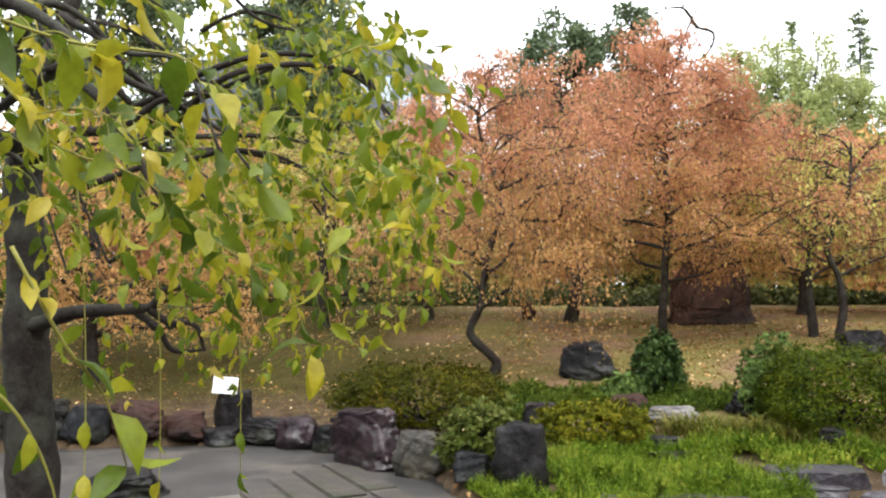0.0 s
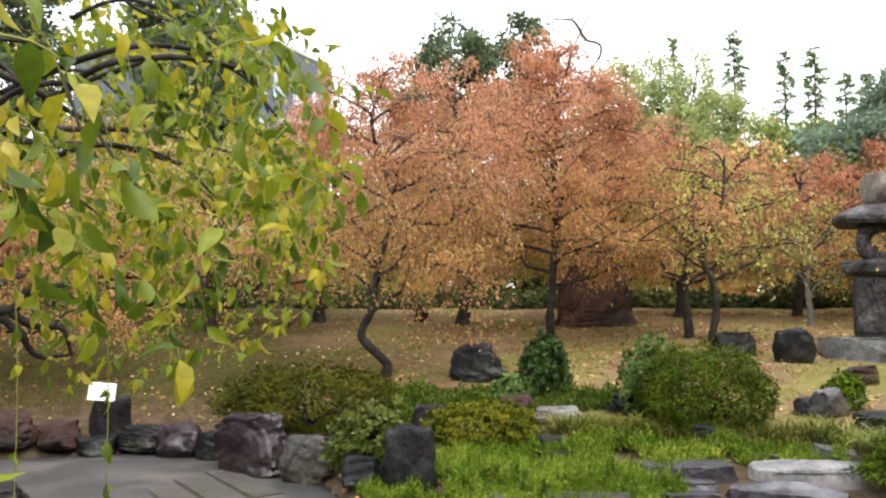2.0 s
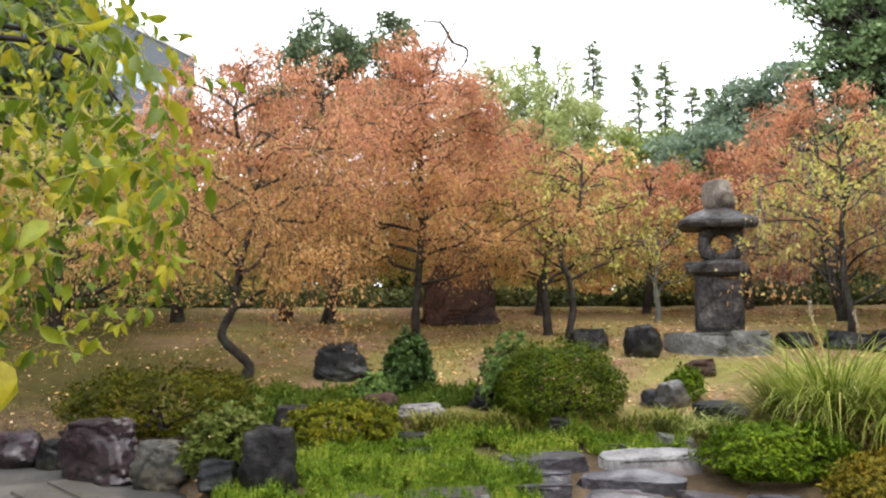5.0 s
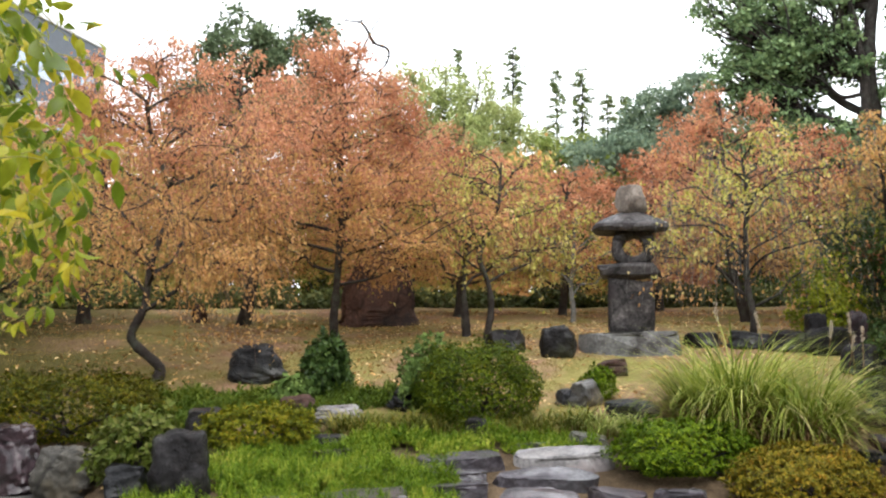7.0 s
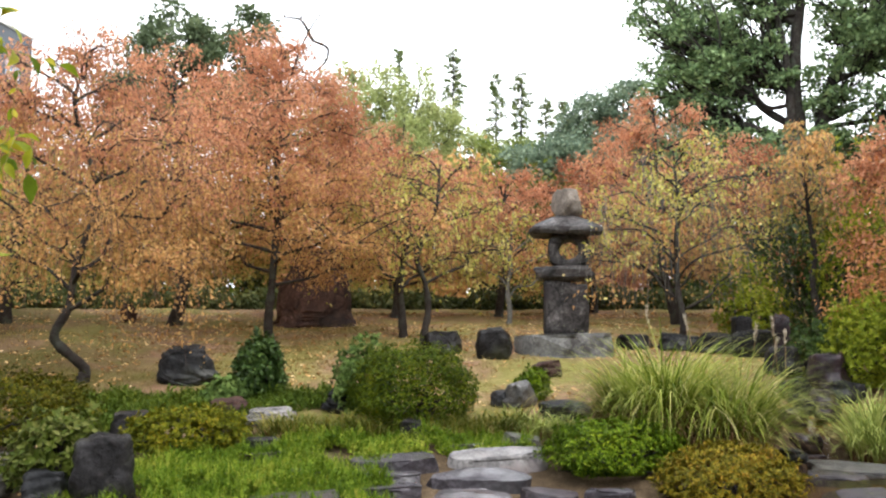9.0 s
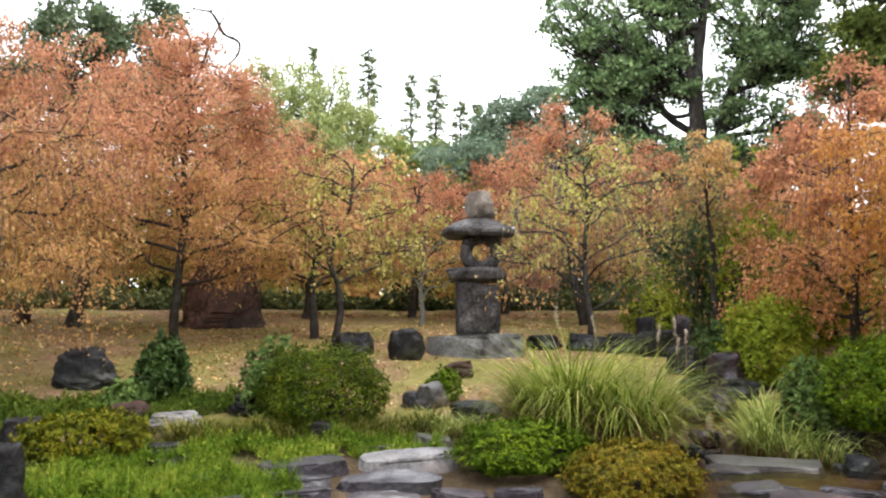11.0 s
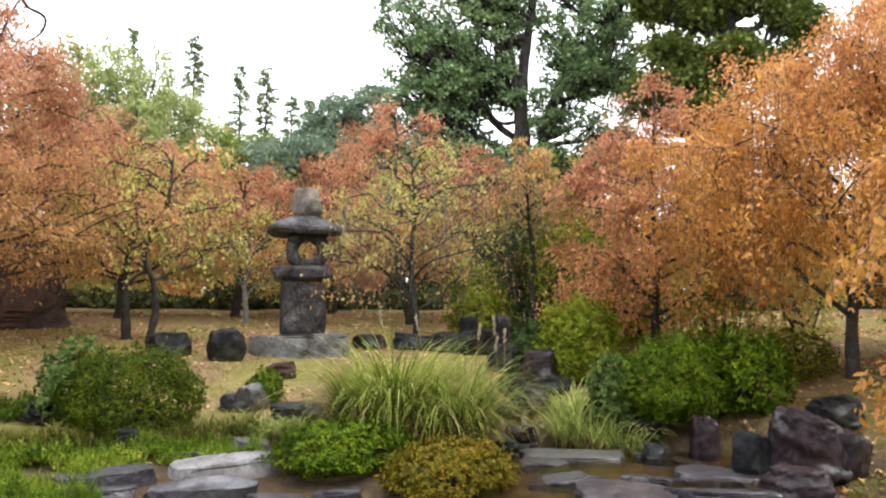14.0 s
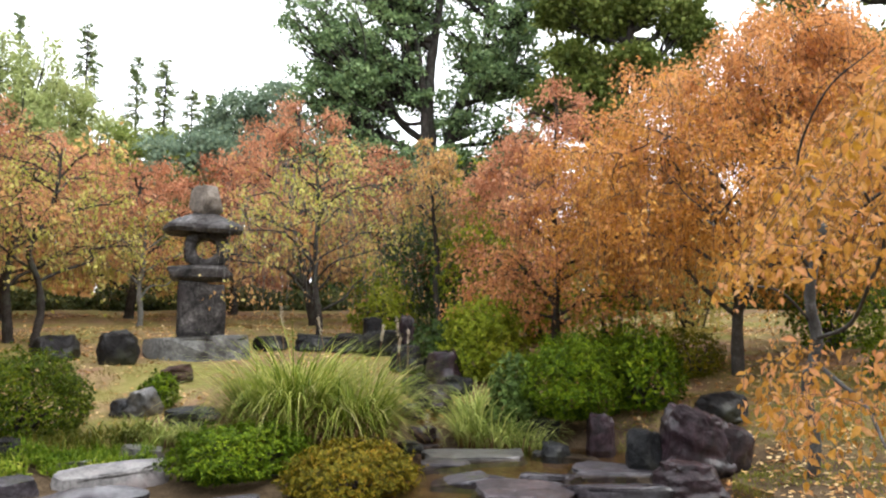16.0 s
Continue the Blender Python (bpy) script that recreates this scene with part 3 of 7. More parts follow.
    clump = np.array([noise.noise(Vector(p * tuft_f * np.array([1, 1, 1.7]) + o3)) for p in pos])
    keep = clump > gaps + rng.normal(0, 0.12, count)
    pos, ti, k, clump = pos[keep], ti[keep], k[keep], clump[keep]
    count = len(pos)
    tang = unit(L[ti, k + 1] - L[ti, k])
    along = tang * 0.35 + rng.normal(0, 0.6, (count, 3)) + np.array([0, 0, -0.35])
    up = outd[ti] * 0.4 + rng.normal(0, 0.5, (count, 3)) + np.array([0, 0, 1.0])
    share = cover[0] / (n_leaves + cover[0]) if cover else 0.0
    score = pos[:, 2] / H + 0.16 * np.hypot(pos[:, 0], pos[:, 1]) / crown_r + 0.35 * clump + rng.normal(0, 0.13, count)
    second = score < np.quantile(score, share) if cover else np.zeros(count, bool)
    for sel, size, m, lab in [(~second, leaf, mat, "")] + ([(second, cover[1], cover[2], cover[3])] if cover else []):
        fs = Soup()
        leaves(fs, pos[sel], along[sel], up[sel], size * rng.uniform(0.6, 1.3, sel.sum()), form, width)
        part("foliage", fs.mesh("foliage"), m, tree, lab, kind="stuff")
    return tree


def clump_tree(name, base, top, seed, mat, label, crown, group="", n_clumps=40, per=220, leaf=0.16, clump_r=0.8, trunk_r=0.25, bare=0.35, flat=0.6, form=LEAF_SPRAY, trunk_line=None, width=1.0):
    """A broad evergreen: trunk, forked limbs, leaves in uneven clumps with gaps. crown: list of (dx, dy, z, rx, ry, rz) lobes over the base."""
    rng = np.random.default_rng(seed)
    tree = thing(name, base, label, "tree", group)
    line = smooth_line(trunk_line if trunk_line is not None else [(0, 0, -0.1), (rng.normal(0, 0.1), 0, top * 0.3), (rng.normal(0, 0.25), rng.normal(0, 0.2), top * 0.6), (rng.normal(0, 0.3), 0, top * 0.92)], 6)
    s = Soup()
    tt = np.linspace(0, 1, len(line))
    tube(s, line, trunk_r * (1 - tt) ** 0.7 + 0.02, 9, 0.06, rng)
    part("trunk", s.mesh("trunk", True), M_BARK, tree)
    vol = np.array([c[3] * c[4] * c[5] for c in crown]) ** (2 / 3)
    pick = rng.choice(len(crown), n_clumps, p=vol / vol.sum())
    cen = np.zeros((n_clumps, 3))
    for i, k in enumerate(pick):
        dx, dy, z, rx, ry, rz = crown[k]
        v = unit(rng.normal(0, 1, 3)) * rng.uniform(0.55, 1.0)
        cen[i] = np.array([dx, dy, z]) + v * np.array([rx, ry, rz])
    ls = Soup()
    for k, lobe in enumerate(crown):
        g = np.where(pick == k)[0]
        heart = np.array(lobe[:3]) - np.array([0, 0, 0.35 * lobe[5]])
        far = np.linalg.norm(line[:, :2] - heart[:2], axis=1)
        z0 = np.clip(heart[2] - 0.45 * far.min() - 0.4, bare * line[-1, 2], 0.95 * line[-1, 2])
        p0 = line[int(np.argmin(np.abs(line[:, 2] - z0)))]
        span = np.linalg.norm(heart - p0)
        bend = [p0] + [p0 + (heart - p0) * q + rng.normal(0, 0.06 * span, 3) + np.array([0, 0, -0.07 * span * math.sin(q * math.pi)]) for q in (0.3, 0.6)] + [heart]
        limb = smooth_line(bend, 6)
        tube(ls, limb, np.linspace(trunk_r * 0.42, trunk_r * 0.16, len(limb)), 6, 0.06, rng)
        for c in cen[g]:
            q = limb[int(rng.uniform(0.5, 1.0) * (len(limb) - 1))]
            m2 = (q + c) / 2 + rng.normal(0, 0.12 * np.linalg.norm(c - q), 3) - np.array([0, 0, 0.1])
            tube(ls, smooth_line([q, m2, c], 4), np.linspace(trunk_r * 0.13, 0.012, 9), 4, 0.05, rng)
    part("branchwork", ls.mesh("branchwork", True), M_BARK, tree, kind="stuff")
    n = n_clumps * per
    ci = np.repeat(np.arange(n_clumps), per)
    cr = clump_r * rng.uniform(0.55, 1.3, n_clumps)
    v = unit(rng.normal(0, 1, (n, 3))) * (rng.uniform(0.15, 1, n) ** 0.6)[:, None]
    pos = cen[ci] + v * cr[ci][:, None] * np.array([1, 1, flat]) * (1 + 0.25 * np.sin(v[:, :1] * 9 + ci[:, None]))
    along = v + rng.normal(0, 0.6, (n, 3)) + np.array([0, 0, -0.1])
    up = rng.normal(0, 0.6, (n, 3)) + np.array([0, 0, 1.0])
    fs = Soup()
    leaves(fs, pos, along, up, leaf * rng.uniform(0.6, 1.3, n), form, width)
    part("foliage", fs.mesh("foliage"), mat, tree, kind="stuff")
    return tree


def spire_tree(name, base, top, seed, mat, label, radius=0.9, n_whorl=26, per=90, leaf=0.2, group="", bare=0.3, droop=0.3):
    """A narrow conifer: straight stem, short ragged side branches, needles in sprays."""
    rng = np.random.default_rng(seed)
    tree = thing(name, base, label, "tree", group)
    s = Soup()
    line = smooth_line([(0, 0, -0.1), (0.05, 0, top * 0.5), (rng.normal(0, 0.15), rng.normal(0, 0.1), top)], 8)
    tube(s, line, np.linspace(0.16, 0.015, len(line)), 7)
    part("trunk", s.mesh("trunk", True), M_BARK, tree)
    bs, fs = Soup(), Soup()
    P, A = [], []
    for i in range(n_whorl):
        h = bare + (1 - bare) * (i + rng.uniform(0, 0.8)) / n_whorl
        p0 = line[min(int(h * (len(line) - 1)), len(line) - 1)]
        p0 = np.array([p0[0], p0[1], h * top])
        for _ in range(rng.integers(2, 4)):
            a = rng.uniform(0, 2 * np.pi)
            r = radius * (1 - h) ** 0.55 * rng.uniform(0.5, 1.25) + 0.12
            tip = p0 + np.array([math.cos(a) * r, math.sin(a) * r, rng.uniform(-0.1, 0.35) * r - droop * r * 0.4])
            tube(bs, np.array([p0, (p0 + tip) / 2 + [0, 0, 0.08 * r], tip]), [0.03, 0.018, 0.008], 4)
            q = rng.uniform(0.25, 1.0, per // 3)[:, None]
            P.append(p0 + (tip - p0) * q + rng.normal(0, 0.06, (per // 3, 3)))
            A.append(np.repeat((tip - p0)[None], per // 3, 0) + rng.normal(0, 0.5 * r, (per // 3, 3)))
    P, A = np.concatenate(P), np.concatenate(A)
    leaves(fs, P, A, rng.normal(0, 0.5, (len(P), 3)) + [0, 0, 1], leaf * rng.uniform(0.5, 1.2, len(P)), LEAF_SPRAY)
    part("branchwork", bs.mesh("branchwork"), M_BARK, tree, kind="stuff")
    part("foliage", fs.mesh("foliage"), mat, tree, kind="stuff")
    return tree


def mound_shrub(name, base, size, seed, mat, label, group="", count=9000, leaf=0.035, lumps=0.2, rz=0.0, low=0.0, form=LEAF_PLAIN, lump_f=4.6, width=1.0, round_out=0.78, rosette=True):
    """A clipped or natural rounded shrub: stems inside, small leaves in a lumpy shell. size: width, depth, height."""
    rng = np.random.default_rng(seed)
    bush = thing(name, base, label, "shrub", group)
    bush.rotation_euler = (0, 0, math.radians(rz))
    w, dp, h = size[0] / 2, size[1] / 2, size[2]
    st = Soup()
    for i in range(22 if rosette else 7):
        v = unit(rng.normal(0, 1, 3))
        v[2] = abs(v[2]) * 0.9 + 0.1
        tip = v * np.array([w, dp, h]) * 0.86
        root = np.array([rng.normal(0, 0.12) * w, rng.normal(0, 0.12) * dp, -0.04])
        tube(st, smooth_line([root, (root + tip) / 2 + rng.normal(0, 0.05, 3) * size[2] + [0, 0, 0.08 * h], tip], 4), np.linspace(0.018, 0.004, 9), 5)
    part("stem_clump", st.mesh("stem_clump", True), M_BARK, bush, kind="stuff")
    ring = 6 if rosette else 1
    tips = count // ring
    v = unit(rng.normal(0, 1, (tips, 3)))
    v[:, 2] = np.abs(v[:, 2]) * 1.12 - 0.12
    v = np.sign(v) * np.abs(v) ** round_out
    o = rng.uniform(-20, 20, 3)
    lump = np.array([noise.fractal(Vector(a * lump_f + o), 0.7, 2.1, 4) for a in v])
    shell = np.where(rng.uniform(0, 1, tips) < 0.66, rng.uniform(0.94, 1.03, tips), rng.uniform(0.74, 0.95, tips))
    shell = shell * np.where(rng.uniform(0, 1, tips) < 0.08, rng.uniform(1.0, 1.12, tips), 1.0)
    pos = v * ((1 + lumps * lump) * shell)[:, None] * np.array([w, dp, h])
    tuck = np.clip(1 - pos[:, 2] / (0.34 * h), 0, 1) ** 1.5
    pos[:, :2] *= (1 - 0.42 * tuck)[:, None]
    pos[:, 2] = np.maximum(pos[:, 2], low + 0.03)
    out = unit(v / np.array([w, dp, h]) + np.array([0, 0, 0.25 / h]))
    pos, out = np.repeat(pos, ring, 0), np.repeat(out, ring, 0)
    count = len(pos)
    if rosette:
        flare = rng.normal(0, 1, (count, 3))
        flare = unit(flare - out * (flare * out).sum(1, keepdims=True))
        along = flare * 0.8 + out * rng.uniform(0.1, 0.9, count)[:, None]
        up = out + rng.normal(0, 0.2, (count, 3))
        pos = pos - out * rng.uniform(0, 0.5, count)[:, None] * leaf
    else:
        along = out * 0.25 + rng.normal(0, 0.55, (count, 3)) + np.array([0, 0, 0.2])
        up = out * 1.1 + rng.normal(0, 0.3, (count, 3)) + np.array([0, 0, 0.3])
    fs = Soup()
    leaves(fs, pos, along, up, leaf * rng.uniform(0.6, 1.3, count), form, width)
    part("foliage", fs.mesh("foliage"), mat, bush, kind="stuff")
    return bush


def blades(soup, root, heading_v, length, width, arch, rng, seg=6, lean=0.5):
    """Grass blades: ribbons that rise and bend over."""
    n = len(root)
    q = np.linspace(0, 1, seg + 1)
    hv = unit(heading_v * np.array([1, 1, 0]))
    side = np.stack([-hv[:, 1], hv[:, 0], np.zeros(n)], -1)
    a = arch[:, None] * q[None] ** 1.4
    ds = length[:, None] / seg
    tilt = a + rng.uniform(0.03, lean, n)[:, None]
    hx = np.cumsum(np.sin(tilt) * ds, axis=1) - np.sin(tilt) * ds
    hz = np.cumsum(np.cos(tilt) * ds, axis=1) - np.cos(tilt) * ds
    mid = root[:, None] + hv[:, None] * hx[..., None] + np.stack([np.zeros_like(hz), np.zeros_like(hz), hz], -1)
    wq = width[:, None] * np.minimum(1, 0.55 + 2 * q)[None] * (1 - q[None] ** 2.2) * 0.5
    Lf, Rt = mid + side[:, None] * wq[..., None], mid - side[:, None] * wq[..., None]
    V = np.stack([Lf, Rt], 2).reshape(-1, 3)
    t, i = np.meshgrid(np.arange(n), np.arange(seg), indexing="ij")
    b = (t * (seg + 1) + i) * 2
    F = np.concatenate([np.stack([b, b + 1, b + 3], -1).reshape(-1, 3), np.stack([b, b + 3, b + 2], -1).reshape(-1, 3)])
    soup.add(V, F)
    return mid


def tuft(name, base, seed, label, mat, count, spread, length, width=0.008, arch=(0.8, 2.2), category="grass", group="", dead=0, dead_mat=None, seg=6, squash=1.0):
    """A clump of long arching blades from a dense crown."""
    rng = np.random.default_rng(seed)
    g = thing(name, base, label, category, group)

    def grow(n, m, lo, hi, sp, part_name):
        a, r = rng.uniform(0, 2 * np.pi, n), np.sqrt(rng.uniform(0, 1, n)) * sp
        root = np.stack([np.cos(a) * r, np.sin(a) * r * squash, np.zeros(n) - 0.02], -1)
        hv = np.stack([np.cos(a), np.sin(a), np.zeros(n)], -1) * (0.35 + r[:, None] / max(sp, 0.01)) + rng.normal(0, 0.6, (n, 3))
        s = Soup()
        blades(s, root, hv, rng.uniform(lo, hi, n), rng.uniform(0.6, 1.3, n) * width, rng.uniform(*arch, n), rng, seg)
        part(part_name, s.mesh(part_name), m, g, kind="stuff")

    grow(count, mat, length * 0.4, length * 1.15, spread, "blade_tuft")
    if dead:
        grow(dead, dead_mat or M_STRAW, length * 0.25, length * 0.62, spread * 1.25, "dead_thatch")
    return g


# ---- ground, path, water ----
def ground_material():
    m, n, l, b, out = nodes_of("lawn_moss_soil_and_shade")
    pos = n.new("ShaderNodeNewGeometry").outputs["Position"]
    patch = noise_node(n, l, 0.7, 6.0, 0.65, pos)
    mid = noise_node(n, l, 4.5, 5.0, 0.65, pos)
    fine = noise_node(n, l, 55.0, 4.0, 0.7, pos)
    grass = ramp(n, [(0.25, (0.0728, 0.0721, 0.0199)), (0.5, (0.177, 0.159, 0.0512)), (0.75, (0.341, 0.268, 0.135))])
    soil = ramp(n, [(0.25, (0.0879, 0.0546, 0.0355)), (0.55, (0.235, 0.148, 0.0924)), (0.8, (0.423, 0.284, 0.206))])
    mixf = n.new("ShaderNodeMath")
    mixf.operation = "MULTIPLY_ADD"
    mixf.inputs[1].default_value = 0.5
    l.new(fine.outputs["Fac"], mixf.inputs[0])
    h = n.new("ShaderNodeMath")
    h.operation = "MULTIPLY"
    h.inputs[1].default_value = 0.5
    l.new(mid.outputs["Fac"], h.inputs[0])
    l.new(h.outputs[0], mixf.inputs[2])
    l.new(mixf.outputs[0], grass.inputs[0])
    l.new(mixf.outputs[0], soil.inputs[0])
    pm = ramp(n, [(0.42, (0, 0, 0)), (0.6, (1, 1, 1))])
    l.new(patch.outputs["Fac"], pm.inputs[0])
    mx = n.new("ShaderNodeMix")
    mx.data_type = "RGBA"
    l.new(pm.outputs[0], mx.inputs[0])
    l.new(grass.outputs[0], mx.inputs[6])
    l.new(soil.outputs[0], mx.inputs[7])
    xyz = n.new("ShaderNodeSeparateXYZ")
    l.new(pos, xyz.inputs[0])
    # left lawn: olive moss, its tone deepened to paint in the tree shade
    side = n.new("ShaderNodeMath")
    side.operation = "MULTIPLY_ADD"
    side.inputs[1].default_value = 3.5
    l.new(patch.outputs["Fac"], side.inputs[0])
    l.new(xyz.outputs["X"], side.inputs[2])
    sm = n.new("ShaderNodeMapRange")
    sm.inputs[1].default_value, sm.inputs[2].default_value, sm.inputs[3].default_value, sm.inputs[4].default_value = 0.4, 3.4, 0.9, 0.0
    l.new(side.outputs[0], sm.inputs[0])
    moss = ramp(n, [(0.3, (0.018, 0.018, 0.006)), (0.55, (0.052, 0.047, 0.014)), (0.75, (0.12, 0.088, 0.035))])
    l.new(mixf.outputs[0], moss.inputs[0])
    mm = n.new("ShaderNodeMix")
    mm.data_type = "RGBA"
    l.new(sm.outputs[0], mm.inputs[0])
    l.new(mx.outputs[2], mm.inputs[6])
    l.new(moss.outputs[0], mm.inputs[7])
    # damp soil on the low bank along the water
    low = n.new("ShaderNodeMath")
    low.operation = "MULTIPLY_ADD"
    low.inputs[1].default_value = 0.22
    l.new(mid.outputs["Fac"], low.inputs[0])
    l.new(xyz.outputs["Z"], low.inputs[2])
    lm = n.new("ShaderNodeMapRange")
    lm.inputs[1].default_value, lm.inputs[2].default_value, lm.inputs[3].default_value, lm.inputs[4].default_value = 0.40, 0.54, 1.0, 0.0
    l.new(low.outputs[0], lm.inputs[0])
    damp = ramp(n, [(0.3, (0.022, 0.016, 0.010)), (0.5, (0.08, 0.056, 0.034)), (0.7, (0.19, 0.14, 0.09))])
    l.new(mixf.outputs[0], damp.inputs[0])
    dm = n.new("ShaderNodeMix")
    dm.data_type = "RGBA"
    l.new(lm.outputs[0], dm.inputs[0])
    l.new(mm.outputs[2], dm.inputs[6])
    l.new(damp.outputs[0], dm.inputs[7])
    l.new(dm.outputs[2], b.inputs["Base Color"])
    b.inputs["Roughness"].default_value = 0.95
    b.inputs["Specular IOR Level"].default_value = 0.05
    bp = n.new("ShaderNodeBump")
    bp.inputs["Strength"].default_value, bp.inputs["Distance"].default_value = 0.9, 0.03
    l.new(mixf.outputs[0], bp.inputs["Height"])
    l.new(bp.outputs[0], b.inputs["Normal"])
    return m


M_GROUND = ground_material()
AZ = np.concatenate([np.arange(-180, -46, 6.0), np.arange(-46, 101, 0.5), np.arange(104, 180, 6.0)])
RR = np.concatenate([[0.05], np.arange(0.5, 5.2, 0.35), np.arange(5.2, 22, 0.14), 22 * 1.25 ** np.arange(0, 23)])


def ground_sheet():
    a = np.radians(AZ)
    X, Y = RR[:, None] * np.sin(a)[None], RR[:, None] * np.cos(a)[None]
    Z = ground_z(X, Y)
    V = np.stack([X, Y, Z], -1).reshape(-1, 3)
    na, nr = len(AZ), len(RR)
    i, j = np.meshgrid(np.arange(nr - 1), np.arange(na), indexing="ij")
    p, q = i * na + j, i * na + (j + 1) % na
    F = np.concatenate([np.stack([p, q + na, q], -1).reshape(-1, 3), np.stack([p, p + na, q + na], -1).reshape(-1, 3)])
    cap = np.stack([np.zeros(na - 2, int), np.arange(2, na), np.arange(1, na - 1)], -1)
    return mesh_np("ground", V, np.concatenate([F, cap]), True)


solid("ground", ground_sheet(), M_GROUND, (0, 0, 0), "mossy lawn and bare soil climbing away from the stream", "ground", kind="structure")

M_PATH = surface("path_fine_gravel", [(0.3, (0.02077, 0.01958, 0.01833)), (0.5, (0.04447, 0.04147, 0.0391)), (0.7, (0.08294, 0.07702, 0.07109))], 1.6, 120, (0.55, 0.9), 0.6, 0.01, 0.25, (0.095, 0.083, 0.072), 0.7, coords="World")
M_PAVE = surface("paving_stone", [(0.3, (0.0248, 0.02232, 0.0186)), (0.5, (0.0558, 0.0496, 0.0434)), (0.7, (0.1054, 0.093, 0.0806))], 4, 45, (0.5, 0.85), 0.7, 0.008, 0.2, (0.05, 0.05, 0.034), 2.5, vary=0.2)


def path_sheet():
    az = np.arange(-120, 5.6, 1.0)
    f = np.linspace(0, 1, 26)
    e = path_edge(az) - 0.02 + 0.05 * np.sin(az * 0.9) * np.sin(az * 0.37)
    R = 0.02 + f[:, None] * (e[None] - 0.02)
    a = np.radians(az)[None]
    top = np.stack([R * np.sin(a), R * np.cos(a), 0.004 * np.sin(R * 1.9) * np.sin(a * 9 + R)], -1)
    n, k = len(az), len(f)
    bot = top.copy()
    bot[..., 2] = -0.08
    V = np.concatenate([top.reshape(-1, 3), bot.reshape(-1, 3)])
    i, j = np.meshgrid(np.arange(k - 1), np.arange(n - 1), indexing="ij")
    p = i * n + j
    F = [np.stack([p, p + n + 1, p + 1], -1).reshape(-1, 3), np.stack([p, p + n, p + n + 1], -1).reshape(-1, 3)]
    o, j = k * n, np.arange(n - 1)
    rim = (k - 1) * n + j
    F += [np.stack([rim, rim + o, rim + 1], -1), np.stack([rim + 1, rim + o, rim + 1 + o], -1)]
    i = np.arange(k - 1) * n + n - 1
    F += [np.stack([i, i + n, i + o], -1), np.stack([i + n, i + n + o, i + o], -1)]
    return mesh_np("path", V, np.concatenate(F), True)


solid("path", path_sheet(), M_PATH, (0, 0, 0), "grey fine gravel garden path damp from rain", "path", kind="structure")


# a paved strip let into the path: rows of long cut stones along its edge
M_PAVE_PALE = surface("paving_stone_pale", [(0.3, (0.0744, 0.0682, 0.0589)), (0.5, (0.124, 0.1147, 0.1023)), (0.7, (0.186, 0.1736, 0.155))], 4, 45, (0.5, 0.85), 0.6, 0.006, 0.2, (0.10, 0.10, 0.075), 2.5, vary=0.1)
ALONG = np.array([0.44, -0.90])
ACROSS = np.array([-0.90, -0.44])


def cut_stone(w, dp, h, seed):
    """A long cut paving stone with worn corners."""
    rng = np.random.default_rng(seed)
    bm = bmesh.new()
    bmesh.ops.create_cube(bm, size=1.0, matrix=Matrix.Translation((0, 0, 0)) @ Matrix.Diagonal((w, dp, h, 1)))
    for v in bm.verts:
        v.co.x += rng.normal(0, 0.02)
        v.co.y += rng.normal(0, 0.012)
    bmesh.ops.bevel(bm, geom=bm.edges[:], offset=0.012, segments=2, affect="EDGES")
    me = bpy.data.meshes.new("paving_stone")
    bm.to_mesh(me)
    bm.free()
    return me


r = np.random.default_rng(61)
for row in range(5):
    u = -0.1 + 0.25 * row + r.uniform(-0.15, 0.15)
    while u < 4.6:
        ln = r.uniform(0.8, 1.5)
        c = np.array([-1.02, 8.15]) + ALONG * (u + ln / 2) + ACROSS * (0.16 + row * 0.33)
        if math.hypot(*c) < float(path_edge(math.degrees(math.atan2(c[0], c[1])))) - 0.15:
            pale = row == 4 and u < 1.6
            solid("paving_stone", cut_stone(ln - 0.03, 0.30, 0.06, 900 + int(u * 10) + row * 50), M_PAVE_PALE if pale else M_PAVE, (c[0], c[1], -0.014 + r.uniform(0, 0.005)),
                  "long pale cut stone in the path paving" if pale else "long weathered cut stone in the path paving", "paving stone", "paving stones in the path", rz=math.degrees(math.atan2(ALONG[1], ALONG[0])))
        u += ln

# unseen plain walls, added behind and left to block low sky light
M_UNSEEN_WALL = surface("unseen_wall_plaster", [(0.3, (0.10, 0.10, 0.09)), (0.5, (0.16, 0.155, 0.14)), (0.7, (0.22, 0.21, 0.19))], 0.6, 14, (0.8, 0.95), 0.3, 0.01, 0.1, coords="World")
for nm, size, at, rz in [("wall_south", (46, 0.4, 9.0), (4, -11, 4.4), 0), ("wall_west", (34, 0.4, 9.0), (-19, 2, 4.4), 82)]:
    bm = bmesh.new()
    bmesh.ops.create_cube(bm, size=1.0, matrix=Matrix.Diagonal((*size, 1)))
    bmesh.ops.bevel(bm, geom=bm.edges[:], offset=0.03, segments=2, affect="EDGES")
    wall_me = bpy.data.meshes.new(nm)
    bm.to_mesh(wall_me)
    bm.free()
    solid(nm, wall_me, M_UNSEEN_WALL, at, "plain grey wall added out of view to block low sky light", "wall", kind="structure", rz=rz)

